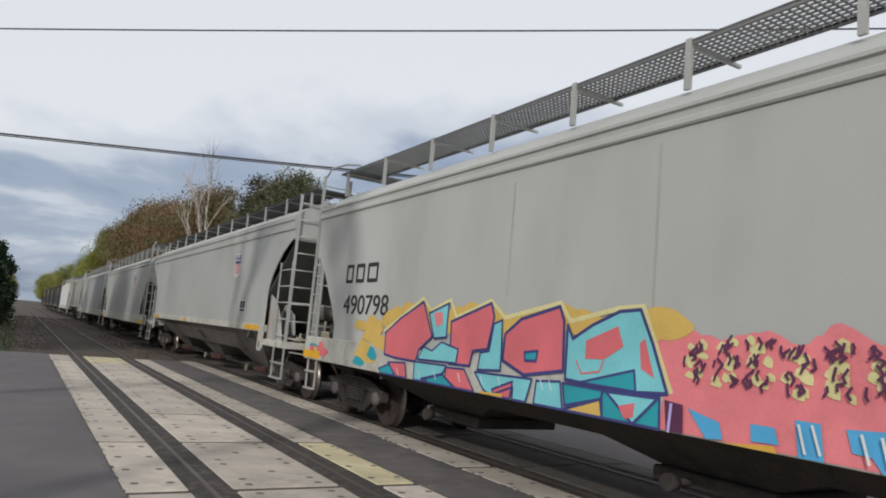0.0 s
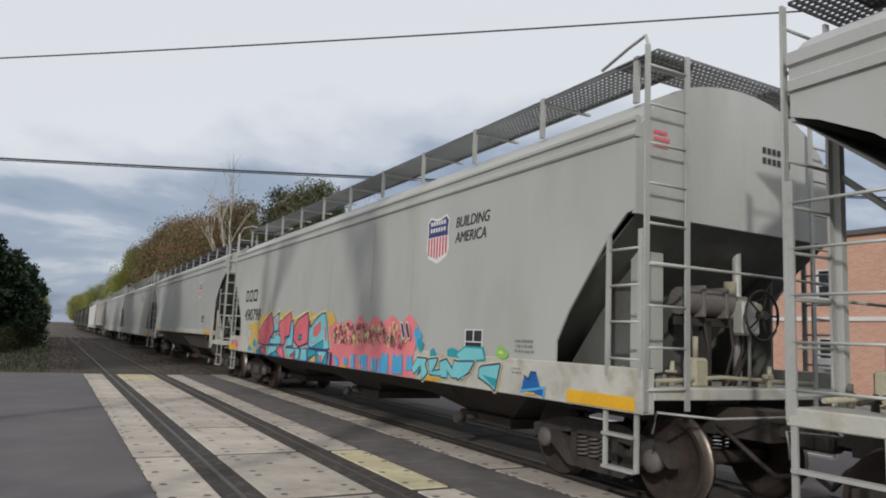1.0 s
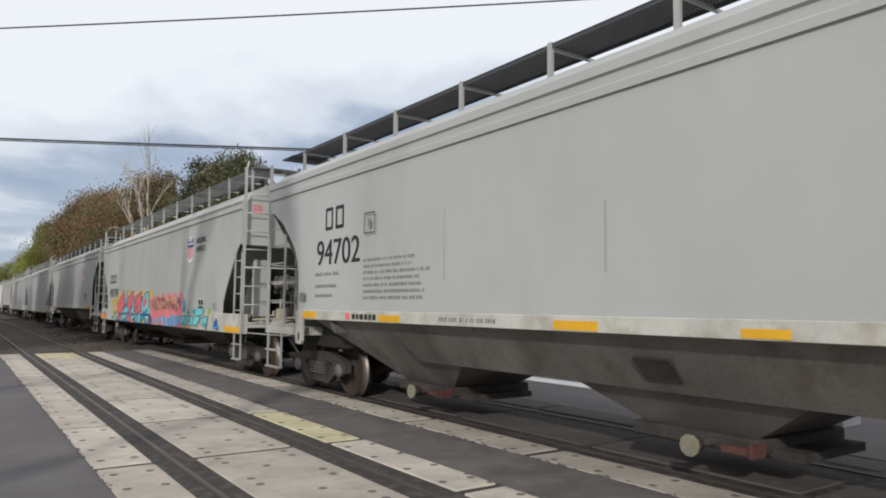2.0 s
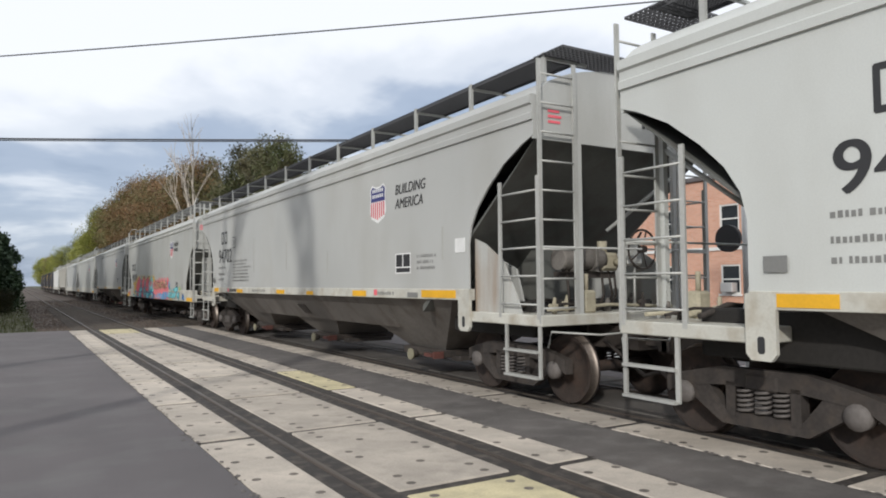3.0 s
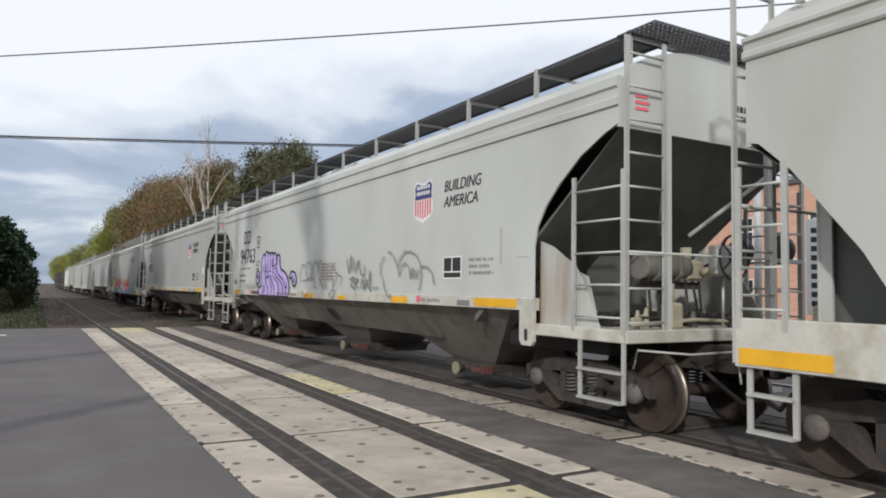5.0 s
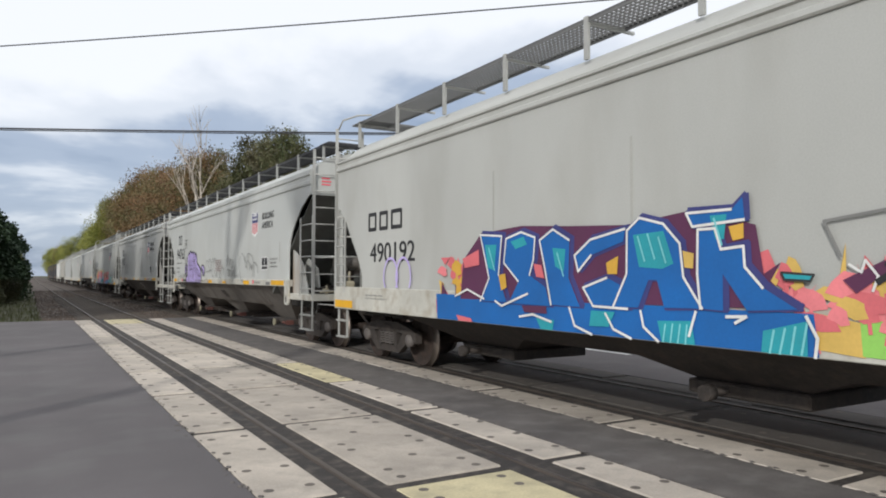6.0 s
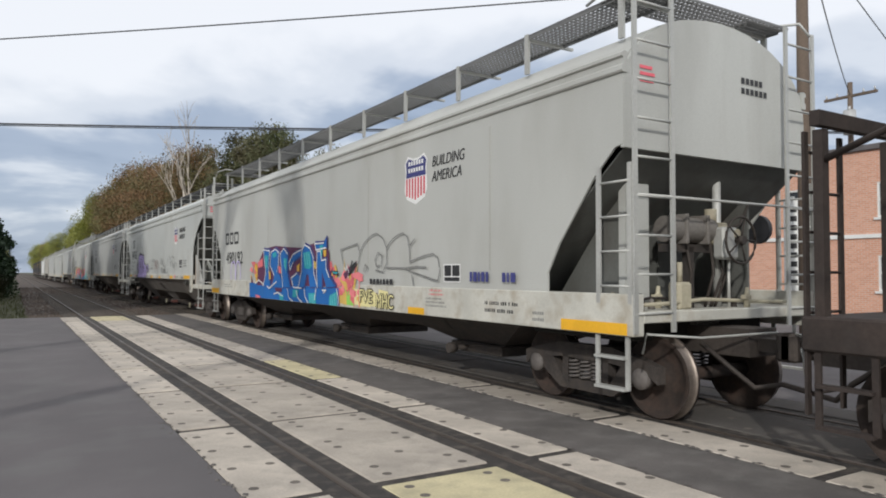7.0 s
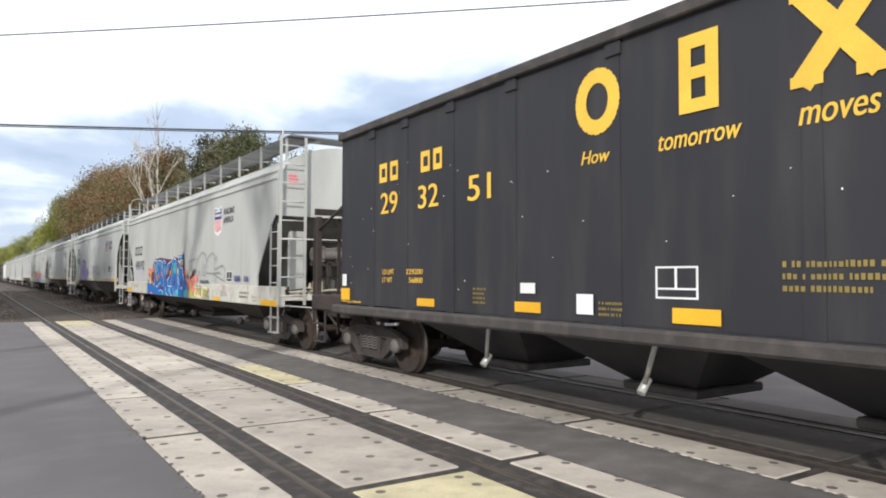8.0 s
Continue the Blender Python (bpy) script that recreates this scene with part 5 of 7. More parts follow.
for shape in ([(12.80, 1.14), (12.97, 1.29), (13.27, 1.29), (13.22, 1.22), (13.30, 1.09), (13.15, 0.98), (13.08, 1.19), (12.86, 1.05)], [(13.32, 1.28), (13.60, 1.31), (13.55, 1.23), (13.43, 1.11), (13.75, 1.16), (13.79, 1.08), (13.40, 1.08)],
              [(13.73, 1.06), (13.67, 1.26), (13.86, 1.31), (14.04, 1.18), (14.08, 1.30), (14.20, 1.29), (14.18, 1.08), (14.02, 1.08), (13.87, 1.18), (13.90, 1.07)], [(14.18, 1.29), (14.60, 1.31), (14.47, 1.17), (14.19, 1.06)]):
    g.stroke([*shape, shape[0]], .085, P_CREAM, 1)
    g.stroke([*shape, shape[0]], .05, P_NAVY, 2)
    g.poly(shape, P_CYAN, 3)
    cs, cz = sum(p[0] for p in shape) / len(shape), sum(p[1] for p in shape) / len(shape)
    g.poly([(cs + (p - cs) * .45, min(cz, q) - .015) for p, q in shape if q < cz + .12], P_TEAL, 2)
arrow = [(14.73, 1.13), (14.74, 1.23), (14.79, 1.26), (15.21, 1.31), (15.11, 0.99), (15.00, 1.05)]
g.stroke([*arrow, arrow[0]], .085, P_CREAM, 1)
g.stroke([*arrow, arrow[0]], .05, P_NAVY, 2)
g.poly(arrow, P_CYAN, 3)
g.poly([(14.82, 1.16), (15.16, 1.13), (15.10, 1.02)], P_TEAL, 4)
cloud = [(14.13, 1.39), (14.34, 1.49), (14.78, 1.49), (14.84, 1.36), (14.25, 1.31)]
g.stroke([*cloud, cloud[0]], .05, P_TEAL, 0)
g.poly(cloud, P_CYAN, 1)
g.poly([(13.35, 1.33), (13.35, 1.42), (13.44, 1.46), (13.58, 1.35)], P_TEAL, 0)
g.poly([(13.85, 1.36), (13.86, 1.45), (13.98, 1.48), (14.12, 1.46), (14.14, 1.35)], P_TEAL, 0)
g.poly([(13.21, 0.98), (13.29, 1.05), (13.73, 1.07), (13.72, 1.00)], P_ORANGE, 0)
crown = [(15.66, 1.03), (15.72, 1.21), (15.81, 1.18), (15.85, 1.26), (15.95, 1.26), (16.02, 1.11), (16.11, 1.10), (16.10, 1.00), (15.86, 1.03)]
g.poly(crown, P_BLUE, 0)
g.stroke([crown[0], *crown[6:8]], .03, P_SKY, 1)
g.stroke(crown[1:5], .02, P_NAVY, 1)
g.disc(15.22, 1.46, .13, .08, P_GREEN, 0, .2)
g.disc(15.22, 1.46, .06, .02, P_CREAM, 1, .2)
g.rect(15.75, 15.95, 1.005, 1.03, P_YELLOW, 2)
text_block(g, 15.45, 1.27, .22, 2, .025, P_GREY, 4)
text_block(g, 15.5, 1.60, .5, 3, .032, P_GREY, 3)
g.done("graffiti", sill1, "turquoise tag with navy outlines along the sill")

# two smooth-sided cars
smooth1 = enter(repaint(copy_thing(base_smooth, at(-11.6)), M_LIGHTGREY, M_DULLGREY), -11.6, "light grey covered hopper car with black numbers and clean side")
smooth2 = enter(base_smooth, -31.3, "light grey covered hopper car with large lilac bubble graffiti")
for car, number, seed in ((smooth1, "94702", 1), (smooth2, "94763", 2)):
    letter_bars(car, SMOOTH_HALF, 1.08, 2.86, 0.38, [0.28, 0.30], P_BLACK, 0.10)
    words(number, car, SMOOTH_HALF, 0.76, 2.28, 0.42, 1.55, P_BLACK, label="black stencilled car number")
    shield(car, SMOOTH_HALF, 11.96, 2.68, 0.65, 0.70)
    words("BUILDING\nAMERICA", car, SMOOTH_HALF, 12.95, 2.87, 0.41, 1.05, P_BLACK, label="black slanted slogan lettering", slant=0.2)
    placard(car, SMOOTH_HALF, 12.96, 13.5, 1.77, 2.11)
    f = Flat(SMOOTH_HALF, -1.604)
    text_block(f, 0.72, 2.10, 1.15, 1, 0.06, P_GREY, seed)
    text_block(f, 0.72, 1.90, 0.85, 1, 0.06, P_GREY, seed + 5)
    text_block(f, 0.72, 1.74, 0.80, 1, 0.06, P_GREY, seed + 6)
    text_block(f, 2.45, 2.27, 1.9 if car is smooth1 else 0.5, 7, 0.05, P_GREY, seed + 7)
    text_block(f, 13.7, 2.02, 0.7, 3, 0.05, P_GREY, seed + 8)
    f.rect(0.14, 0.36, 1.68, 1.82, P_GREY, 0)
    f.stroke([(2.52, 3.0), (2.84, 3.0), (2.84, 2.7), (2.52, 2.7), (2.52, 3.0)], 0.018, P_BLACK, 0)
    f.disc(2.68, 2.85, .05, .08, P_GREY, 0)
    f.done("stencil_text", car, "rows of small faded stencilled data")
    f = Flat(SMOOTH_HALF, -1.614)
    bars(f, 2.12, 1.395, [.10, .08, .12, .10, .08, .10], 0.08, P_BLACK, .035)
    text_block(f, 4.5, 1.41, 1.3, 1, .06, P_GREY, seed + 9)
    text_block(f, 12.2, 1.41, .8, 1, .06, P_GREY, seed + 10)
    f.rect(13.4, 13.75, 1.38, 1.46, P_GREY)
    f.done("stencil_text", car, "small black stencilled bars on the sill")
    reflectors(car, SMOOTH_HALF, [(0.05, 0.78, 1.385, 1.50), *([(2.95, 3.55, 1.375, 1.47)] if car is smooth1 else []), (6.6, 7.2, 1.375, 1.47), (8.7, 9.1, 1.375, 1.45), (11.2, 11.8, 1.375, 1.48), (13.87, 14.88, 1.385, 1.50)], [(1.97, 1.44), (12.2, 1.45)])
    seams(car, SMOOTH_HALF, (4.6, 7.3, 9.9, 14.5) if car is smooth1 else (14.5,), 1.75, 2.6, M_STREAK)
    b = bmesh.new()
    add_box(b, -1.608, -1.6, SMOOTH_HALF - 15.12, SMOOTH_HALF - 14.86, 2.05, 2.26)
    part("routing_card", b, P_WHITE if car is smooth1 else M_LIGHTGREY, car, "small pale routing card")

g = Flat(SMOOTH_HALF)
body = [(3.08, 1.64), (3.04, 2.24), (3.10, 2.38), (3.22, 2.48), (3.34, 2.48), (3.40, 2.44), (3.44, 2.52), (3.52, 2.55), (3.61, 2.53), (3.66, 2.46), (3.72, 2.51), (3.82, 2.51), (3.90, 2.45), (3.96, 2.50), (4.05, 2.51), (4.13, 2.44),
        (4.19, 2.49), (4.30, 2.49), (4.40, 2.42), (4.46, 2.31), (4.49, 2.40), (4.57, 2.44), (4.65, 2.42), (4.70, 2.34), (4.73, 2.15), (4.84, 2.04), (5.04, 2.01), (5.29, 1.91), (5.44, 1.77), (5.53, 1.56), (5.41, 1.36), (2.86, 1.36), (2.80, 1.52), (2.92, 1.60)]
g.poly(body, P_LILAC, 1)
g.stroke([*body, body[0]], .055, P_BLACK, 3)
for line in ([(3.40, 2.47), (3.46, 1.92), (3.51, 1.72), (3.74, 1.55), (3.75, 1.36)], [(3.66, 2.48), (3.73, 1.89)], [(3.51, 1.79), (3.59, 1.86), (3.79, 1.87), (3.94, 1.77), (4.06, 1.58), (3.99, 1.36)],
             [(3.91, 2.45), (3.90, 2.00)], [(3.90, 1.91), (4.00, 1.87), (4.29, 1.56), (4.31, 1.36)], [(4.14, 2.44), (4.14, 1.99), (4.25, 1.83), (4.56, 1.72), (4.67, 1.55), (4.62, 1.36)],
             [(4.33, 2.01), (4.39, 1.88), (4.81, 1.75), (5.02, 1.60), (5.02, 1.37)], [(4.46, 2.33), (4.48, 2.06), (4.59, 1.93), (5.01, 1.80), (5.24, 1.58), (5.23, 1.37)]):
    g.stroke(line, .034, P_BLACK, 4)
for line in ([(4.14, 2.34), (4.07, 2.29), (4.07, 2.16), (4.14, 2.13), (4.25, 2.15), (4.44, 2.20), (4.52, 2.25), (4.53, 2.34)], [(4.25, 2.06), (4.33, 2.09), (4.40, 2.06)], [(3.27, 2.20), (3.31, 2.00)], [(3.56, 2.20), (3.56, 2.00)], [(3.50, 2.01), (3.62, 2.01)],
             [(3.84, 2.01), (3.97, 2.01)], [(5.30, 1.72), (5.30, 1.58)], [(5.24, 1.60), (5.38, 1.60)], [(3.36, 1.66), (3.41, 1.51), (3.28, 1.42), (3.21, 1.51), (3.32, 1.64)]):
    g.stroke(line, .024, P_BLACK, 4)
tail = [(5.51, 1.86), (5.62, 1.97), (5.77, 1.99), (5.93, 1.95), (6.04, 1.83), (6.05, 1.73), (5.96, 1.63), (5.82, 1.63), (5.77, 1.70), (5.65, 1.83), (5.56, 1.82)]
g.poly(tail, P_LILAC, 1)
g.stroke([*tail, tail[0]], .05, P_BLACK, 3)
g.stroke([(5.74, 1.90), (5.76, 1.82), (5.80, 1.87), (5.83, 1.78)], .02, P_BLACK, 4)
g.stroke([(5.86, 1.81), (5.86, 1.71), (5.86, 1.76), (5.92, 1.76), (5.92, 1.81), (5.92, 1.70)], .02, P_BLACK, 4)
knob = [(2.72 + .17 * math.cos(a), 1.86 + .19 * math.sin(a)) for a in (k * math.pi / 8 for k in range(17))]
g.poly(knob[:-1], P_LILAC, 1)
g.stroke(knob, .045, P_BLACK, 3)
g.stroke([(2.62, 1.84), (2.70, 1.95), (2.76, 1.80), (2.83, 1.90)], .03, P_BLACK, 4)
g.stroke([(2.60, 1.60), (2.72, 1.68), (2.80, 1.60), (2.98, 1.57)], .03, P_BLACK, 4)
g.done("graffiti", smooth2, "lilac bubble graffiti with thick black outlines")
g = Flat(SMOOTH_HALF)
for k in range(8):
    g.stroke([(5.60 + k * .065, 1.395), (5.62 + k * .065, 1.455), (5.645 + k * .065, 1.42 + .02 * (k % 2))], .014, P_BLACK)


def scrawl(fl, s, z, w, h, n, mat, width, seed):
    r = random.Random(seed)
    for k in range(n):
        a = s + w * k / n
        d = w / n
        fl.stroke([(a, z + r.uniform(0, .2) * h), (a + d * .25, z + h * r.uniform(.75, 1)), (a + d * .55, z + h * r.uniform(.3, .6)), (a + d * .6, z + h * r.uniform(.0, .2)), (a + d * .95, z + h * r.uniform(.5, .9)), (a + d, z + h * r.uniform(.1, .4))], width, mat, 0)


def loops(fl, s, z, w, h, n, mat, width):
    for k in range(n):
        c, rr = s + w * (k + .5) / n, w / n * .55
        fl.stroke([(c + rr * math.cos(a), z + h * (.35 + .65 * math.sin(a) if math.sin(a) > 0 else .35 * (1 + 1.6 * math.sin(a)))) for a in (math.pi * (1.2 - 1.4 * j / 18) for j in range(19))], width, mat, 0)


for line in ([(6.41, 1.71), (6.35, 1.94), (6.47, 2.13), (6.66, 2.12)], [(6.91, 1.80), (6.76, 1.92), (6.73, 2.02), (6.81, 2.16), (6.95, 2.19), (7.08, 2.12), (7.13, 2.00), (7.10, 1.86), (7.00, 1.80), (6.91, 1.80)],
             [(7.17, 1.89), (7.20, 2.06), (7.30, 2.17), (7.42, 2.19), (7.53, 2.06), (7.58, 1.89)], [(7.53, 2.06), (7.63, 2.20), (7.81, 2.17), (7.88, 2.01), (7.82, 1.84)], [(7.97, 2.13), (8.07, 2.10), (8.15, 1.76)], [(8.30, 1.92), (8.35, 2.06), (8.50, 2.07), (8.53, 1.95)],
             [(6.50, 1.75), (7.29, 1.82), (7.30, 1.63), (7.48, 1.59)], [(7.65, 1.80), (7.90, 1.58), (7.99, 1.76), (8.09, 1.58)], [(8.33, 1.88), (8.43, 1.68), (8.42, 1.61), (8.71, 1.88), (8.93, 1.84), (8.83, 1.65)],
             [(6.51, 1.55), (6.60, 1.41), (6.85, 1.42), (6.96, 1.53)], [(8.22, 1.43), (8.37, 1.57), (8.55, 1.55), (8.49, 1.42), (8.35, 1.41)]):
    g.stroke(line, .026, P_FAINT, 0)
text_block(g, 7.65, 2.10, 1.0, 6, .035, P_ROSE, 9)
for line in ([(9.20, 2.18), (9.31, 1.91), (9.40, 2.25), (9.47, 1.94)], [(9.54, 2.18), (9.57, 1.97)], [(9.72, 2.10), (9.64, 1.90), (9.77, 2.15), (9.83, 1.97)], [(9.86, 1.97), (9.90, 1.88), (9.98, 1.85), (10.07, 1.90), (10.06, 2.04)],
             [(9.36, 1.78), (9.57, 1.82), (9.41, 1.66), (9.58, 1.61)], [(9.60, 1.58), (9.62, 1.80), (9.77, 1.77), (9.62, 1.70), (9.78, 1.62)], [(9.93, 1.62), (9.97, 1.80), (10.05, 1.59), (10.11, 1.80)],
             [(10.09, 1.61), (10.17, 1.78), (10.25, 1.64), (10.32, 1.94), (10.35, 1.58), (10.25, 1.63)], [(10.48, 1.62), (10.53, 1.62)], [(10.62, 1.62), (10.67, 1.62)]):
    g.stroke(line, .034, P_GREY, 0)
for line in ([(10.80, 1.84), (10.77, 2.01), (10.84, 2.12), (10.93, 2.17)], [(11.08, 2.25), (11.18, 2.25), (11.33, 2.14), (11.46, 1.99), (11.52, 1.84)], [(11.49, 2.01), (11.57, 2.14), (11.72, 2.24), (11.96, 2.23), (12.15, 2.16), (12.28, 2.02), (12.33, 1.78), (12.25, 1.60)],
             [(11.53, 1.85), (11.62, 1.99), (11.77, 2.05), (11.90, 1.95), (11.95, 1.78)], [(12.30, 1.98), (12.50, 1.97), (12.68, 1.88), (12.74, 1.70)], [(10.89, 1.79), (10.95, 1.63), (11.10, 1.47), (11.19, 1.46), (11.23, 1.51)],
             [(11.90, 1.96), (11.96, 1.80), (12.00, 1.96), (12.05, 1.82)], [(12.06, 1.95), (12.12, 1.86), (12.10, 1.78)], [(12.24, 1.92), (12.17, 1.86), (12.22, 1.78)]):
    g.stroke(line, .030, P_FAINT, 0)
scrawl(g, 1.35, 1.5, 1.3, .22, 5, P_GREY, .022, 8)
g.done("graffiti", smooth2, "thin grey scrawled tags along the lower side")

# car with the blue lettering piece
sill2 = enter(base_sill, -50.6, "weathered grey covered hopper car with tall blue graffiti lettering")
H2 = SILL_HALF - 0.1
letter_bars(sill2, H2, 1.6, 2.42, 0.34, [0.34, 0.34, 0.42], P_BLACK, 0.12)
words("490192", sill2, H2, 1.68, 1.86, 0.34, 1.7, P_BLACK, label="black stencilled car number")
shield(sill2, H2, 12.65, 2.68, 0.72, 0.78)
words("BUILDING\nAMERICA", sill2, H2, 13.5, 2.98, 0.38, 0.90, P_BLACK, label="black slanted slogan lettering", slant=0.2)
placard(sill2, H2, 13.85, 14.3, 1.48, 1.74)
reflectors(sill2, H2, [(0.05, 0.9, 1.0, 1.14), (16.42, 17.42, 0.98, 1.10), (12.8, 13.3, 0.98, 1.08)])
seams(sill2, H2, (5.6, 8.1, 11.3, 15.0), 1.9, 3.3, M_STREAK)
g = Flat(H2)
for k in range(46):
    s = rnd.choice((rnd.uniform(4.2, 5.0), rnd.uniform(9.2, 10.9)))
    g.poly([(s + rnd.uniform(-.22, .22), 1.0 + rnd.uniform(0, 1) * .9) for q in range(3)], (P_CORAL, P_PINK, P_CORAL, P_OCHRE, P_PLUM)[k % 5], 0)
g.poly([(4.12, 1.35), (10.05, 1.32), (10.09, 0.98), (4.15, 0.98)], P_BLUE, 1)
g.poly([(4.81, 1.29), (4.88, 1.84), (5.34, 2.20), (6.26, 2.25), (7.20, 2.19), (8.04, 2.15), (8.90, 2.24), (9.55, 2.06), (9.62, 1.64), (9.92, 1.35)], P_PLUM, 1)
g.stroke([(5.39, 2.20), (5.89, 2.16), (5.82, 1.65), (5.99, 1.30), (5.39, 1.30), (5.60, 1.61), (5.39, 2.20)], 0.07, P_NAVY, 2)
g.poly([(5.34, 2.18), (5.84, 2.14), (5.77, 1.63), (5.94, 1.28), (5.34, 1.28), (5.55, 1.59)], P_BLUE, 3)
g.stroke([(5.34, 1.28), (5.55, 1.59), (5.34, 2.18), (5.84, 2.14), (5.77, 1.63)], 0.026, P_WHITE, 5)
g.stroke([(5.98, 2.12), (6.31, 2.19), (6.58, 2.10), (6.55, 1.84), (6.47, 1.65), (6.78, 1.50), (6.86, 1.28), (6.03, 1.29), (6.25, 1.57), (5.94, 1.81), (5.98, 2.12)], 0.07, P_NAVY, 2)
g.poly([(5.94, 2.10), (6.26, 2.17), (6.54, 2.09), (6.51, 1.82), (6.43, 1.63), (6.74, 1.48), (6.82, 1.26), (5.99, 1.27), (6.20, 1.55), (5.89, 1.79)], P_BLUE, 3)
g.stroke([(6.20, 1.55), (5.89, 1.79), (5.94, 2.10), (6.26, 2.17), (6.54, 2.09), (6.51, 1.82), (6.43, 1.63)], 0.026, P_WHITE, 5)
g.stroke([(6.67, 2.06), (6.92, 2.19), (7.21, 2.05), (7.19, 1.62), (7.38, 1.29), (6.88, 1.30), (6.77, 1.73), (6.67, 2.06)], 0.07, P_NAVY, 2)
g.poly([(6.63, 2.05), (6.88, 2.17), (7.17, 2.03), (7.15, 1.60), (7.34, 1.27), (6.84, 1.28), (6.73, 1.71)], P_BLUE, 3)
g.stroke([(6.84, 1.28), (6.73, 1.71), (6.63, 2.05), (6.88, 2.17), (7.17, 2.03)], 0.026, P_WHITE, 5)
g.stroke([(7.30, 1.87), (7.56, 2.04), (8.07, 2.12), (8.04, 1.99), (7.57, 1.86), (7.36, 1.69), (7.30, 1.87)], 0.07, P_NAVY, 2)
g.poly([(7.26, 1.85), (7.52, 2.02), (8.04, 2.11), (8.01, 1.98), (7.53, 1.85), (7.32, 1.67)], P_BLUE, 3)
g.stroke([(7.53, 1.85), (7.32, 1.67), (7.26, 1.85), (7.52, 2.02), (8.04, 2.11)], 0.026, P_WHITE, 5)
g.stroke([(7.43, 1.51), (7.81, 1.62), (8.06, 1.52), (8.11, 1.30), (7.60, 1.31), (7.43, 1.51)], 0.07, P_NAVY, 2)
g.poly([(7.40, 1.49), (7.77, 1.60), (8.03, 1.50), (8.07, 1.28), (7.56, 1.29)], P_BLUE, 3)
g.stroke([(8.07, 1.28), (7.56, 1.29), (7.40, 1.49), (7.77, 1.60)], 0.026, P_WHITE, 5)
g.stroke([(8.11, 2.11), (8.28, 2.22), (8.58, 2.14), (8.78, 1.94), (8.83, 1.62), (9.03, 1.34), (8.58, 1.32), (8.49, 1.60), (8.38, 1.60), (8.25, 1.32), (7.89, 1.31), (8.09, 1.65), (8.11, 2.11)], 0.07, P_NAVY, 2)
g.poly([(8.07, 2.09), (8.24, 2.21), (8.55, 2.13), (8.75, 1.93), (8.79, 1.61), (9.00, 1.32), (8.55, 1.31), (8.46, 1.58), (8.35, 1.58), (8.21, 1.30), (7.86, 1.29), (8.06, 1.64)], P_BLUE, 3)
g.stroke([(7.86, 1.29), (8.06, 1.64), (8.07, 2.09), (8.24, 2.21), (8.55, 2.13), (8.75, 1.93), (8.79, 1.61), (9.00, 1.32)], 0.026, P_WHITE, 5)
g.stroke([(8.99, 2.07), (9.17, 2.06), (9.24, 1.87), (9.47, 1.90), (9.48, 1.72), (9.65, 1.54), (9.95, 1.37), (9.49, 1.34), (9.25, 1.66), (9.25, 1.33), (9.01, 1.34), (8.98, 1.66), (8.99, 2.07)], 0.07, P_NAVY, 2)
g.poly([(8.96, 2.05), (9.15, 2.05), (9.21, 1.86), (9.44, 1.88), (9.45, 1.70), (9.62, 1.52), (9.92, 1.35), (9.46, 1.32), (9.22, 1.64), (9.22, 1.31), (8.98, 1.32), (8.95, 1.64)], P_BLUE, 3)
g.stroke([(8.98, 1.32), (8.95, 1.64), (8.96, 2.05), (9.15, 2.05), (9.21, 1.86), (9.44, 1.88), (9.45, 1.70), (9.62, 1.52)], 0.026, P_WHITE, 5)
g.stroke([(8.86, 2.23), (9.34, 2.22), (9.46, 2.32), (9.47, 2.13), (8.93, 2.09), (8.86, 2.23)], 0.07, P_NAVY, 2)
g.poly([(8.83, 2.21), (9.32, 2.21), (9.43, 2.31), (9.45, 2.11), (8.90, 2.08)], P_BLUE, 3)
g.stroke([(9.45, 2.11), (8.90, 2.08), (8.83, 2.21), (9.32, 2.21)], 0.026, P_WHITE, 5)
g.poly([(5.45, 2.04), (5.72, 2.03), (5.67, 1.69), (5.52, 1.73)], P_TEAL, 4)
g.poly([(6.87, 1.95), (7.10, 1.93), (7.07, 1.67), (6.92, 1.73)], P_TEAL, 4)
g.poly([(8.15, 2.04), (8.55, 2.06), (8.67, 1.74), (8.53, 1.69), (8.23, 1.71)], P_TEAL, 4)
g.poly([(9.09, 2.17), (9.27, 2.17), (9.24, 1.95), (9.15, 1.95)], P_TEAL, 4)
g.poly([(6.04, 2.06), (6.31, 2.11), (6.38, 2.01), (6.14, 1.96)], P_TEAL, 4)
g.stroke([(8.22, 2.02), (8.31, 1.77)], 0.02, P_CYAN, 5)
g.stroke([(8.35, 2.04), (8.44, 1.79)], 0.02, P_CYAN, 5)
g.stroke([(8.49, 2.00), (8.58, 1.75)], 0.02, P_CYAN, 5)
g.stroke([(9.14, 2.14), (9.22, 1.90)], 0.02, P_CYAN, 5)
g.stroke([(5.55, 1.99), (5.69, 1.69)], 0.02, P_CYAN, 5)
g.stroke([(6.96, 1.89), (7.07, 1.62)], 0.02, P_CYAN, 5)
g.poly([(6.55, 1.11), (6.89, 1.10), (6.86, 0.98), (6.64, 0.98)], P_TEAL, 2)
g.poly([(8.46, 1.18), (8.87, 1.20), (8.91, 0.98), (8.51, 0.98)], P_TEAL, 2)
g.poly([(9.61, 1.16), (10.00, 1.26), (10.00, 0.98), (9.59, 0.98)], P_TEAL, 2)
g.poly([(7.52, 1.24), (7.88, 1.24), (7.79, 1.08), (7.49, 1.07)], P_TEAL, 2)
g.stroke([(9.67, 0.98), (9.71, 1.17)], 0.02, P_CYAN, 3)
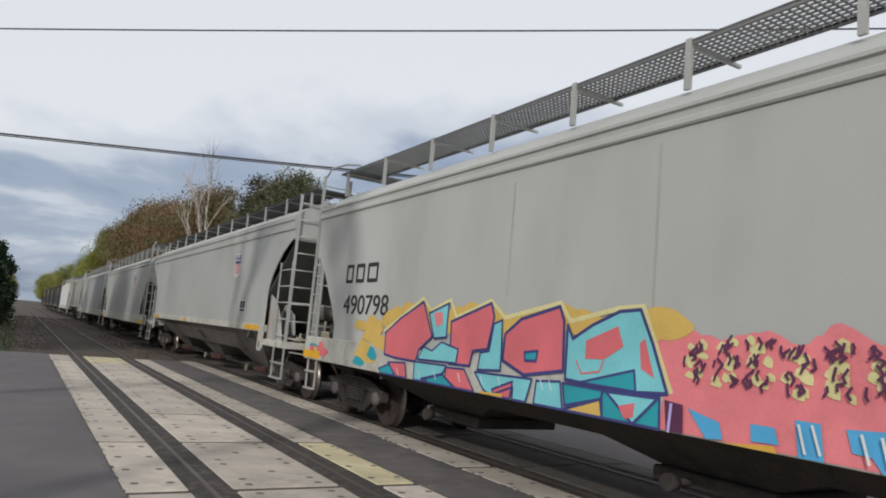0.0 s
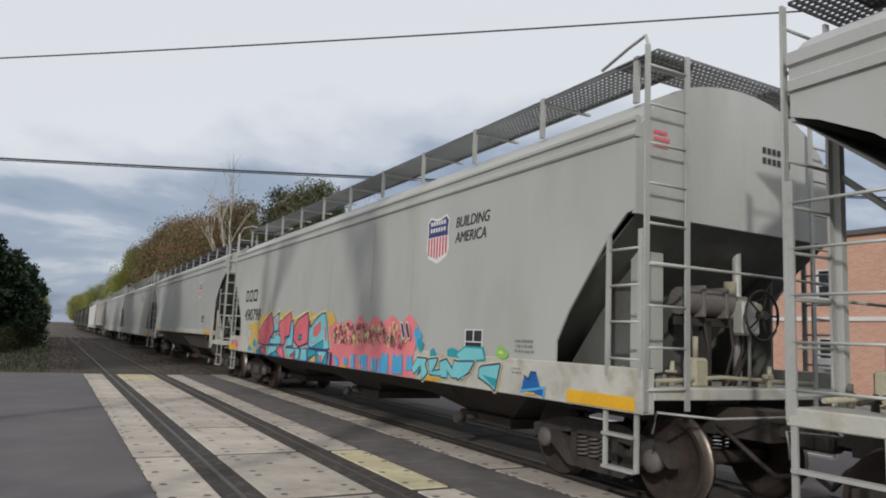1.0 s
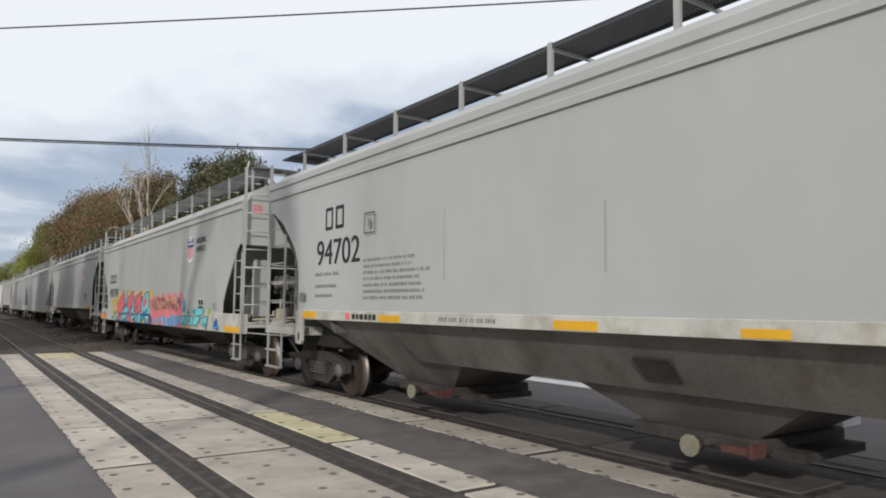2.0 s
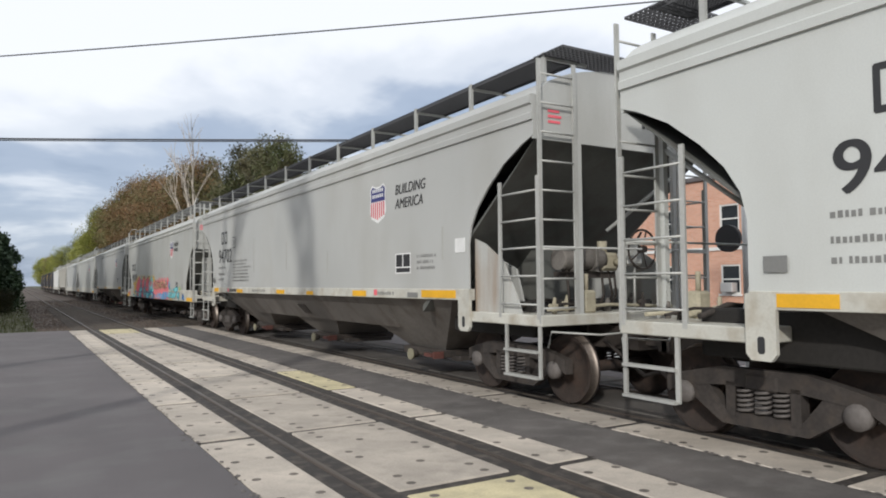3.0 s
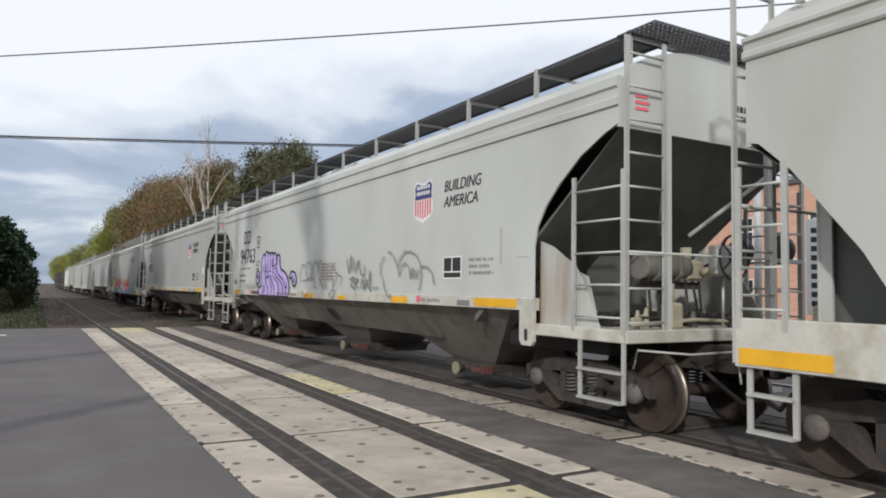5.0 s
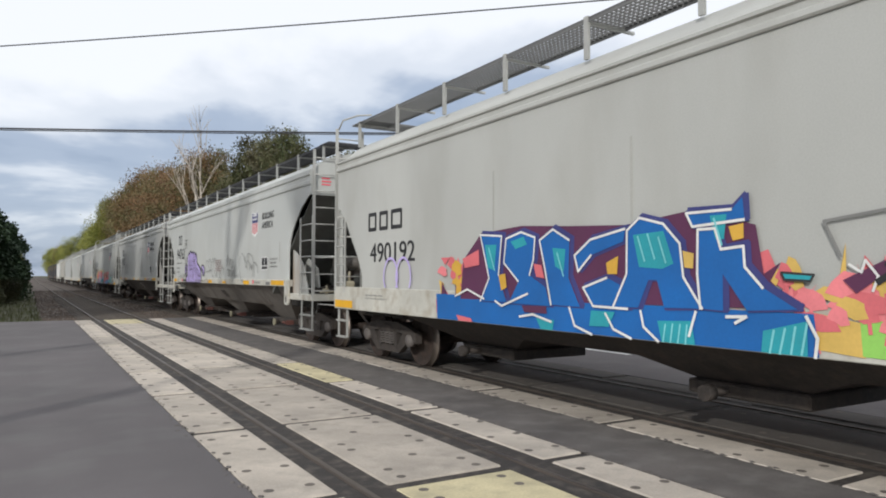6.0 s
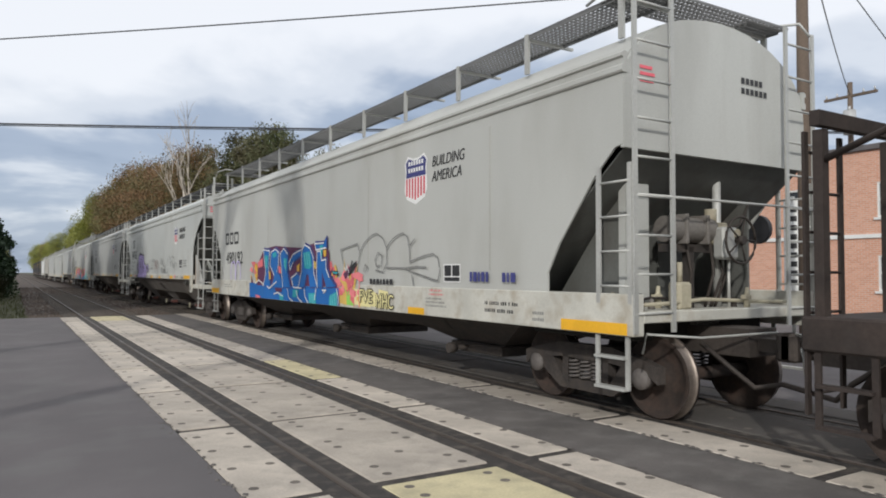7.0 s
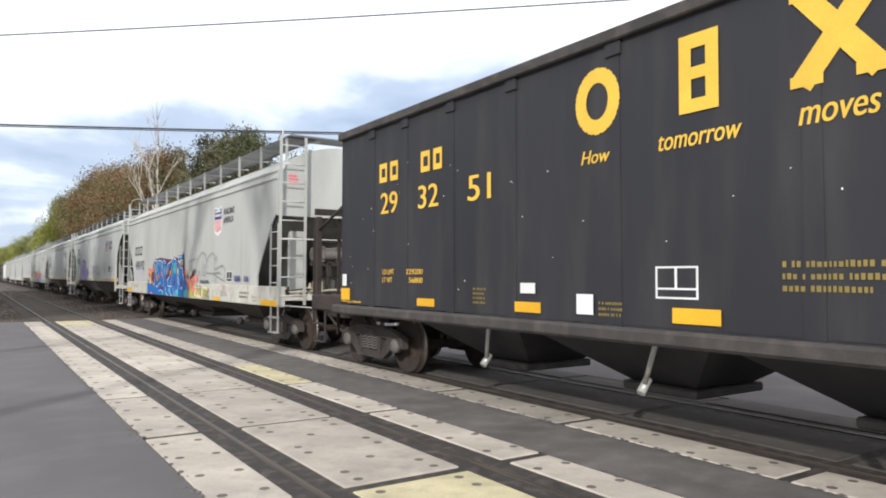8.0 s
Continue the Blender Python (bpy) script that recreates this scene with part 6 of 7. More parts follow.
g.stroke([(8.53, 0.98), (8.56, 1.15)], 0.018, P_CYAN, 3)
g.stroke([(9.76, 0.98), (9.81, 1.19)], 0.02, P_CYAN, 3)
g.stroke([(8.62, 0.98), (8.65, 1.16)], 0.018, P_CYAN, 3)
g.stroke([(9.86, 0.99), (9.90, 1.21)], 0.02, P_CYAN, 3)
g.stroke([(8.71, 0.98), (8.74, 1.16)], 0.018, P_CYAN, 3)
g.stroke([(9.95, 0.99), (10.00, 1.24)], 0.02, P_CYAN, 3)
g.stroke([(8.80, 0.98), (8.82, 1.16)], 0.018, P_CYAN, 3)
g.stroke([(7.17, 1.26), (7.26, 1.06), (7.54, 0.98)], 0.028, P_WHITE, 6)
g.stroke([(7.75, 1.22), (7.87, 1.06), (8.12, 0.98)], 0.028, P_WHITE, 6)
g.stroke([(8.25, 1.27), (8.29, 1.11), (8.48, 0.98)], 0.028, P_WHITE, 6)
g.stroke([(8.93, 1.29), (8.85, 1.06)], 0.028, P_WHITE, 6)
g.stroke([(10.00, 1.30), (10.09, 1.13), (10.07, 0.98)], 0.028, P_WHITE, 6)
g.stroke([(6.23, 1.11), (6.50, 1.15), (6.85, 1.08)], 0.028, P_WHITE, 6)
g.stroke([(5.70, 1.29), (5.85, 1.23), (6.40, 1.40)], 0.028, P_WHITE, 6)
g.stroke([(4.70, 1.33), (5.02, 1.43), (5.44, 1.31)], 0.028, P_WHITE, 6)
g.stroke([(9.26, 1.26), (9.46, 1.27), (9.35, 1.21)], 0.028, P_WHITE, 6)
g.poly([(4.88, 1.86), (5.30, 1.98), (5.31, 1.77), (4.94, 1.73)], P_CORAL, 4)
g.poly([(7.76, 1.76), (7.94, 1.83), (7.92, 1.64), (7.78, 1.64)], P_ORANGE, 4)
g.poly([(9.29, 2.06), (9.44, 2.08), (9.44, 1.95), (9.33, 1.93)], P_ORANGE, 4)
g.poly([(8.78, 1.86), (8.91, 1.83), (8.90, 1.69), (8.80, 1.70)], P_OCHRE, 4)
g.poly([(5.77, 1.63), (5.92, 1.65), (5.95, 1.47), (5.83, 1.43)], P_ORANGE, 4)
g.poly([(6.51, 1.77), (6.66, 1.75), (6.72, 1.59), (6.56, 1.61)], P_CORAL, 4)
g.poly([(4.72, 1.06), (5.10, 1.03), (5.14, 0.98), (4.78, 0.98)], P_CORAL, 4)
g.poly([(6.27, 1.25), (6.75, 1.26), (6.76, 1.17), (6.32, 1.17)], P_PLUM, 4)
outlined(g, [(9.79, 1.65), (10.07, 1.63), (10.04, 1.58), (9.82, 1.59)], P_TEAL, 6, 0.02)
g.poly([(10.29, 1.59), (10.60, 1.74), (10.64, 1.67), (10.39, 1.49)], P_PLUM, 2)
g.stroke([(10.34, 1.71), (10.43, 1.65), (10.46, 1.74), (10.55, 1.62), (10.51, 1.51)], 0.02, P_WHITE, 3)
for k in range(7):
    a = 9.9 + k * .34
    g.poly([(a - .16, 1.02 + .02 * (k % 2)), (a + .20, 1.01), (a + .17, 1.30 - .03 * (k % 3)), (a - .18, 1.33)], (P_PINK, P_OCHRE, P_GREEN, P_CREAM, P_CREAM, P_CREAM, P_CREAM)[k], 0)
for k in range(26):
    a, z = rnd.uniform(9.75, 11.0), rnd.uniform(1.2, 1.72)
    z -= max(0, a - 10.3) * .25
    m = (P_PINK, P_CORAL, P_PINK, P_OCHRE, P_CORAL)[k % 5]
    g.disc(a, z, rnd.uniform(.07, .20), rnd.uniform(.05, .13), m, 0, .3, 9)
    if k % 3 == 0:
        g.stroke([(a, z), (a + .02, max(1.0, z - rnd.uniform(.15, .4)))], .03, m, 0)
for k in range(14):
    g.disc(rnd.uniform(4.3, 5.3), rnd.uniform(1.38, 1.9), rnd.uniform(.06, .14), rnd.uniform(.05, .11), (P_CORAL, P_ORANGE, P_PINK)[k % 3], 0, .3, 9)
g.done("graffiti", sill2, "tall royal blue graffiti lettering with white outlines and red splashes")
for t, p, z, w in (("FVE", 11.0, 1.09, .52), ("MHC", 11.68, 1.02, .62)):
    for dp, dz in ((-.022, 0), (.03, 0), (0, .022), (0, -.022)):
        words(t, sill2, H2, p + dp, z + dz, .23, w, P_BLACK, "graffiti", "dark outline of small cream letters", x=-1.6255 - dp * .01 - dz * .02)
    words(t, sill2, H2, p, z, .23, w, P_CREAM, "graffiti", "small cream letters with dark outlines", x=-1.628)
g = Flat(H2, -1.6125)
for line in ([(10.28, 1.77), (10.15, 2.05), (10.91, 2.14), (11.02, 1.98), (10.95, 1.80)], [(11.05, 2.02), (11.18, 2.13), (11.32, 2.20), (11.52, 2.27), (11.70, 2.29), (11.94, 2.20), (12.08, 2.02), (12.08, 1.77), (11.94, 1.63), (11.67, 1.66)],
             [(11.88, 1.73), (11.91, 1.91), (11.76, 1.96), (11.64, 1.85), (11.70, 1.72), (11.82, 1.74)], [(12.08, 2.03), (12.20, 2.12), (12.33, 2.18), (12.50, 2.23), (12.65, 2.25), (12.80, 2.19), (12.87, 1.99), (12.89, 1.77)], [(12.89, 2.05), (13.04, 2.14)],
             [(12.89, 1.79), (13.30, 1.87), (13.60, 1.90), (13.74, 1.84), (13.78, 1.70)], [(12.08, 1.70), (12.75, 1.69), (13.08, 1.71), (13.40, 1.70)], [(12.75, 1.68), (13.08, 1.61), (13.60, 1.52), (13.74, 1.50), (13.80, 1.66)], [(11.19, 1.64), (11.25, 1.76), (11.35, 1.72), (11.29, 1.64)], [(12.96, 1.58), (13.01, 1.42)]):
    g.stroke(line, .024, P_GREY)
g.stroke([(10.55, 1.58), (10.88, 1.80), (10.62, 1.70), (10.70, 1.82)], .05, P_BLACK)
bars(g, 14.58, 1.50, [.06, .09, .05, .08, .06], .13, P_NAVY, .025)
bars(g, 15.32, 1.50, [.07, .05, .10], .12, P_NAVY, .03)
text_block(g, 13.45, 1.34, .45, 2, .03, P_CORAL, 41)
text_block(g, 13.35, 1.22, .60, 3, .028, P_GREY, 45)
text_block(g, 14.9, 1.2, .8, 2, .05, P_BLACK, 42)
text_block(g, 15.9, 1.12, .3, 2, .04, P_GREY, 43)
text_block(g, 1.5, 1.25, .9, 2, .03, P_GREY, 44)
bars(g, 11.45, 1.42, [.10, .08, .10, .05, .08, .08, .10], .09, P_BLACK, .045)
loops(g, 2.35, 1.42, .95, .5, 2, P_LILAC, .04)
g.done("graffiti", sill2, "thin grey outline tags and small dark scribbles")

for car, y in ((sill1, -8.63), (sill2, -8.63), (smooth1, -9.11), (smooth2, -9.11)):
    end_stencils(car, y, 3)

# black coal hopper
blk = enter(hopper_black(), -69.7, "black ribbed open coal hopper car with big yellow marks")
fl = Flat(BLH, -1.609)
for s, z, w in ((1.38, 3.10, .24), (1.72, 3.10, .24), (2.62, 3.12, .24), (2.95, 3.12, .22)):
    fl.rect(s, s + w, z, z + .30, P_GOLD, 0)
    fl.rect(s + .07, s + w - .05, z + .08, z + .22, M_BLACKCAR, 1)
fl.done("company_mark", blk, "small golden company mark")
for t, s, w in (("29", 1.42, .52), ("32", 2.55, .52), ("51", 3.78, .48)):
    words(t, blk, BLH, s, 2.60, 0.33, w, P_GOLD, x=-1.609, label="golden yellow car number")
fl = Flat(BLH, -1.609)
ring = [(6.07 + .23 * math.cos(a), 3.44 + .27 * math.sin(a)) for a in (k * math.pi / 10 for k in range(21))]
fl.stroke(ring, .15, P_GOLD, 0)
for a, b_, z0, z1 in ((7.09, 7.50, 3.68, 3.81), (7.09, 7.22, 3.14, 3.72), (7.09, 7.50, 3.40, 3.51), (7.37, 7.50, 3.18, 3.72), (7.09, 7.50, 3.10, 3.22)):
    fl.rect(a, b_, z0, z1, P_GOLD, 1)
fl.stroke([(8.26, 3.16), (8.78, 3.80)], .19, P_GOLD, 0)
fl.stroke([(8.26, 3.80), (8.78, 3.16)], .17, P_GOLD, 1)
for s in (8.14, 8.64):
    for z in (3.10, 3.78):
        fl.rect(s, s + .26, z, z + .09, P_GOLD, 2)
fl.done("company_emblem", blk, "big golden yellow block emblem")
for t, s, w in (("How", 5.84, .40), ("tomorrow", 6.85, .86), ("moves", 8.2, .60)):
    words(t, blk, BLH, s, 2.80, 0.14, w, P_GOLD, x=-1.609, label="small golden slogan lettering", slant=0.25)
placard(blk, BLH, 6.80, 7.27, 1.42, 1.72, P_WHITE, M_BLACKCAR)
reflectors(blk, BLH, [(0.04, 0.36, 1.22, 1.42), (2.55, 3.0, 1.20, 1.31), (4.75, 5.2, 1.21, 1.33), (7.0, 7.5, 1.20, 1.34), (9.3, 9.8, 1.2, 1.33)])
fl = Flat(BLH, -1.609)
fl.rect(.10, .26, 1.46, 1.66, P_WHITE)
fl.rect(4.86, 5.12, 1.43, 1.55, P_WHITE)
fl.rect(5.78, 6.02, 1.23, 1.44, P_WHITE)
text_block(fl, 3.9, 1.45, .3, 4, .03, P_DULL, 33)
text_block(fl, 6.08, 1.34, .35, 3, .03, P_DULL, 34)
text_block(fl, 8.05, 1.70, .9, 3, .05, P_DULL, 35)
text_block(fl, .05, 1.18, .9, 1, .03, P_GOLD, 36)
rn = random.Random(8)
for k in range(26):
    s, z = rn.uniform(.3, 9), rn.uniform(1.2, 3.4)
    fl.disc(s, z, rn.uniform(.006, .016), rn.uniform(.005, .012), P_WHITE, 0, n=6)
fl.done("stencil_text", blk, "small gold stencils, white cards and paint specks")

for t, s, z, w in (("LD LMT", 1.5, 1.655, .36), ("229200", 2.22, 1.655, .46), ("LT WT", 1.5, 1.53, .30), ("56800", 2.30, 1.53, .38)):
    words(t, blk, BLH, s, z, 0.075, w, P_GOLD, x=-1.609, label="small golden weight lettering")

# dark gondolas at the head of the train
for u in (124.0, 143.0, 162.0, 181.0):
    enter(copy_thing(blk, at(u)), u, "black open hopper car at the train's distant head")


# ---- trees, poles, cables ----
def clump_tree(name, seed, height, crown, trunk_r, leaf, bark, leaves=2600, low=0.25, size=0.32, conic=0.0, lobes=11):
    """A tapered trunk with limbs and a crown of many small leaf cards gathered in lobes."""
    r = random.Random(seed)
    tree = new(name)
    b = bmesh.new()
    lean = (r.uniform(-.3, .3), r.uniform(-.3, .3))
    add_tube(b, [(lean[0] * k / 4, lean[1] * k / 4, height * .85 * k / 4 - (.2 if k == 0 else 0)) for k in range(5)], trunk_r, 7, r_end=trunk_r * .25)
    centres = []
    mid, half = height * (1 + low) / 2, height * (1 - low) / 2
    for k in range(lobes):
        e = -.95 + 1.9 * (k + .5) / lobes
        ring = math.sqrt(max(.05, 1 - e * e)) * (1 - conic) + conic * (1 - e) * .62
        a = k * 2.4 + r.uniform(-.5, .5)
        d = crown * ring * r.uniform(.30, .80)
        c = Vector((d * math.cos(a), d * math.sin(a), mid + half * e * r.uniform(.78, .92)))
        centres.append((c, crown * r.uniform(.20, .40) * (1 - .35 * conic * (e + 1))))
        h = c.z / height
        add_tube(b, [(lean[0] * h, lean[1] * h, c.z * .72), tuple(c * .6 + Vector((0, 0, c.z * .33))), tuple(c)], trunk_r * .35, 5, r_end=.02)
    part("trunk", b, bark, tree)
    verts, faces = [], []
    for k in range(leaves):
        c, rad = centres[k % lobes]
        d = Vector((r.gauss(0, 1), r.gauss(0, 1), r.gauss(0, .8))).normalized() * rad * (r.random() ** .45 + .22 * abs(r.gauss(0, 1)))
        p = c + d
        u = Vector((r.gauss(0, 1), r.gauss(0, 1), r.gauss(0, 1))).normalized()
        v = u.orthogonal().normalized()
        q = size * r.uniform(.5, 1.2)
        n = len(verts)
        verts += [p + u * q, p + v * q * .6, p - u * q * .7, p - v * q * .6 + u * q * .2]
        faces.append((n, n + 1, n + 2, n + 3))
    me = bpy.data.meshes.new("crown")
    me.from_pydata([tuple(v) for v in verts], [], faces)
    me.materials.append(leaf)
    ob = new("crown", me)
    ob.parent = tree
    return tree


def bare_tree(name, seed, height, r0, bark, depth=4, spread=.5):
    r = random.Random(seed)
    tree = new(name)
    b = bmesh.new()

    def grow(p, d, length, rad, level):
        pts = [p]
        for k in range(3):
            d = (d + Vector((r.gauss(0, .12), r.gauss(0, .12), r.gauss(.03, .06)))).normalized()
            pts.append(pts[-1] + d * length / 3)
        add_tube(b, pts, rad, 6 if level < 2 else 4, r_end=rad * .55)
        if level < depth:
            for k in range(3 if level else 4):
                side = Vector((r.gauss(0, 1), r.gauss(0, 1), r.uniform(-.1, .5))).normalized()
                grow(pts[-1] if k else pts[2], (d + side * spread * (1.2 if k else 1)).normalized(), length * r.uniform(.55, .78), rad * .55, level + 1)

    grow(Vector((0, 0, -.2)), Vector((0, 0, 1)), height * .38, r0, 0)
    part("trunk", b, bark, tree)
    return tree


def put(src, x, y, scale=1.0, turn=0.0, label="", category="tree", group="", z=-.16, tall=None):
    m = pose(x, y, z, 0, 0, turn) @ Matrix.Diagonal((scale, scale, tall or scale, 1))
    return tagged(copy_thing(src, m), label, category, group)


lime = clump_tree("deciduous_tree", 1, 15, 4.6, .26, L_LIME, M_BARK, 24000, low=.10, size=.14, lobes=64)
russet = clump_tree("deciduous_tree", 2, 15, 4.8, .28, L_BROWN, M_BARK, 24000, low=.10, size=.125, lobes=70)
olive = clump_tree("deciduous_tree", 3, 15, 4.4, .26, L_OLIVE, M_BARK, 24000, low=.10, size=.125, lobes=64)
pine = clump_tree("pine_tree", 4, 15, 3.4, .28, L_PINE, M_BARK, 13000, low=.34, size=.135, lobes=40)
cedar = clump_tree("cedar_tree", 5, 8, 2.6, .2, L_CEDAR, M_BARK, 12000, low=.03, size=.17, conic=.5, lobes=30)
shrub = clump_tree("shrub", 6, 2.6, 1.6, .06, L_SHRUB, M_BARK, 4000, low=.05, size=.10, lobes=22)
bare, bare_pale = bare_tree("bare_tree", 7, 14, .20, M_BARK), bare_tree("bare_tree", 9, 16, .25, M_PALEBARK, 4, .22)
WOODS, HEDGE = "trees behind the train", "dark trees beside the track"
tr = random.Random(21)
RUSSET, OLIVE = "russet brown autumn tree beside the railway", "olive green tree beside the railway"
for k in range(11):
    y = 330 - k * 13.5
    put(lime, 15 + .024 * y + tr.uniform(-1.5, 1.5), y, tr.uniform(1.28, 1.46), tr.uniform(0, 360), "yellow-green autumn tree beside the railway", "tree", WOODS)
for k in range(17):
    y = 184 - k * 5.6
    rise = 1.30 if y > 135 else 1.30 - (135 - y) * .0042
    kind = (russet, russet, olive, russet)[k % 4]
    put(kind, 16.5 + .024 * y + tr.uniform(-1.2, 1.6), y, rise * tr.uniform(.96, 1.14), tr.uniform(0, 360), OLIVE if kind is olive else RUSSET, "tree", WOODS)
for x, y, s in ((19.0, 62.5, .98), (19.6, 67, 1.04), (19.0, 70.5, 1.08), (19.2, 75, 1.07), (20.4, 79.5, 1.03), (19.4, 84, 1.0), (19.2, 95, 1.20), (21.6, 72, 1.08)):
    put(pine, x + 1.8, y, s * tr.uniform(.9, 1.06), tr.uniform(0, 360), "tall dark green pine with an irregular crown", "pine tree", WOODS)
put(bare_pale, 14.6, 70, 1.02, 40, "tall bare pale-barked tree among the pines", "bare tree", WOODS)
for x, y, s in ((19.6, 56, .86), (21.0, 57, .9)):
    put(bare, x, y, s, tr.uniform(0, 360), "leafless thin-branched tree behind the train", "bare tree", WOODS)
put(pine, 24.6, 59, .88, 80, "dark pine behind the train", "pine tree", WOODS)
for k in range(8):
    put((olive, russet, pine)[k % 3], 26 + k * 3.5 + tr.uniform(0, 2), 64 - k * 3, tr.uniform(.62, .75), tr.uniform(0, 360), "autumn tree behind the train", "tree", WOODS)
for x, y, s in ((-1.3, 58, .72), (-2.5, 55, 1.0), (-3.8, 53, 1.22), (-5.6, 51, 1.4), (-8.2, 49, 1.5), (-2.2, 64, 1.0), (-3.2, 72, 1.1), (-3.8, 84, 1.1), (-3.4, 98, 1.1)):
    put(cedar, x, y, s, tr.uniform(0, 360), tall=s * (.80 if s > .8 else 1), label="dense dark green cedar beside the empty track", category="cedar tree", group=HEDGE)
for x, y, s in ((-1.0, 50, .6), (-0.9, 58, .7), (-1.6, 47, .5), (-1.0, 66, .8), (-1.8, 76, 1.0), (-2.2, 90, 1.2)):
    put(shrub, x, y, s, tr.uniform(0, 360), "low olive shrub at the track's edge", "shrub", HEDGE)
for k in range(14):
    put((lime, olive, lime)[k % 3], ((-1) ** k * tr.uniform(9, 13) if k % 3 else tr.uniform(8, 12)) + 4, 330 + k * 14, tr.uniform(1.0, 1.25), tr.uniform(0, 360), "distant autumn tree along the railway", "tree", WOODS)
for k in range(10):
    put((olive, lime)[k % 2], -11 - tr.uniform(0, 10), 74 + k * 17, tr.uniform(.6, .8), tr.uniform(0, 360), "green tree beyond the cedars", "tree", HEDGE)
for k in range(9):
    put((olive, lime, russet)[k % 3], -2 - k * 3.4 + tr.uniform(-1, 1), 410 + tr.uniform(0, 70), tr.uniform(.62, .80), tr.uniform(0, 360), "low distant tree beyond the track's end", "tree", HEDGE)
# unseen tall trees added left of the view to shade the far cars
for k, y in enumerate((23, 30, 37, 45, 53, 62, 72)):
    put((pine, olive)[k % 2], -11.5 - 2.2 * (k % 3), y, tr.uniform(1.0, 1.12), tr.uniform(0, 360), "tall unseen tree added to shade the far cars", "tree", HEDGE)
# bare street trees beside the camera, whose shadows fall on the passing cars
put(bare, -3.7, 5.7, 1.45, 15, "leafless street tree throwing its shadow across the road", "bare tree", z=0)
put(bare, -4.9, 12.6, 1.3, 200, "leafless street tree throwing its shadow across the road", "bare tree", z=0)
for src in (lime, russet, olive, pine, cedar, shrub, bare, bare_pale):
    for ob in (*src.children_recursive, src):
        bpy.data.objects.remove(ob)

# grass tufts at the verge
bm = bmesh.new()
tr = random.Random(4)
for k in range(5200):
    x, y = tr.uniform(-9, 0.6), ROAD1 + .1 + 34 * tr.random() ** 1.5
    h, a = tr.uniform(.08, .30), tr.uniform(0, 6.3)
    p = Vector((x, y, -.17))
    w = Vector((math.cos(a), math.sin(a), 0)) * .02
    t = p + Vector((tr.uniform(-.1, .1), tr.uniform(-.1, .1), h))
    bm.faces.new([bm.verts.new(q) for q in (p - w, p + w, t)])
tagged(part("grass_tufts", bm, M_BLADE), "ragged grass tufts along the edge of the road", "grass", kind="stuff")


def pole(x, y, height, label):
    p = new("utility_pole")
    p.location = (x, y, 0)
    b = bmesh.new()
    add_tube(b, [(0, 0, -.3), (0, 0, height * .5), (0, 0, height)], .16, 10, r_end=.11)
    part("post", b, M_POLE, p)
    b = bmesh.new()
    add_box(b, -.06, .06, -1.2, 1.2, height - .7, height - .58)
    part("crossarm", b, M_POLE, p)
    for k in (-1.1, -.6, .6, 1.1):
        b = bmesh.new()
        add_tube(b, [(0, k, height - .58), (0, k, height - .48), (0, k, height - .40)], .05, 8, r_end=.03)
        part("insulator", b, M_ALU, p)
    return tagged(p, label, "utility pole", "utility poles")


p1 = pole(14.9, 8.95, 10.2, "weathered brown timber utility pole behind the train")
p2 = pole(33.0, 17.6, 10.5, "timber utility pole with a grey transformer")
b = bmesh.new()
add_tube(b, [(-.45, -.2, 8.0), (-.45, -.2, 9.1)], .27, 12)
add_tube(b, [(-.45, -.2, 9.1), (-.45, -.2, 9.3)], .06, 8)
add_box(b, -.5, -.1, -.26, -.14, 8.4, 8.6)
part("transformer", b, M_ALU, p2, "pale grey transformer can")
p3 = pole(-34.0, 51.0, 9.6, "timber utility pole far beside the road")
p4 = pole(-28.0, 46.0, 9.6, "timber utility pole far beside the road")


def cable(a, c, sag, r, label):
    bb = bmesh.new()
    pts = [Vector(a).lerp(Vector(c), k / 40) - Vector((0, 0, 4 * sag * (k / 40) * (1 - k / 40))) for k in range(41)]
    add_tube(bb, pts, r, 5)
    tagged(part("overhead_cable", bb, M_CABLE), label, "cable", "overhead cables")


cable((14.9, 8.95, 8.15), (-28.0, 46.0, 8.5), .45, .018, "thin black overhead wire crossing above the tracks")
cable((33.0, 17.6, 8.2), (-34.0, 51.0, 8.15), .40, .035, "thick black overhead cable crossing above the tracks")
cable((33.0, 17.6, 8.13), (-34.0, 51.0, 8.08), .40, .022, "thick black overhead cable crossing above the tracks")
cable((14.9, 8.95, 9.6), (33.0, 17.6, 9.9), .3, .018, "thin black overhead wire crossing above the tracks")
cable((14.9, 8.95, 9.4), (21.0, 5.5, 0.0), .0, .012, "guy wire stay of the utility pole")

# crumbs of asphalt along the panel edges
bm = bmesh.new()
tr = random.Random(14)
for k in range(900):
    x0 = tr.choice((1.50, 4.50, 5.49))
    x, y = x0 + tr.gauss(0, .03), tr.uniform(1.5, 26)
    r = tr.uniform(.008, .03)
    q = [bm.verts.new((x + r * math.cos(a), y + 1.6 * r * math.sin(a), .0025)) for a in (0.2, 1.7, 3.3, 4.9)]
    t = bm.verts.new((x, y, .003 + r * .35))
    for j in range(4):
        bm.faces.new((q[j], q[(j + 1) % 4], t))
tagged(part("asphalt_crumbs", bm, M_STRIP), "loose asphalt crumbs along the concrete panels", "debris", kind="stuff")

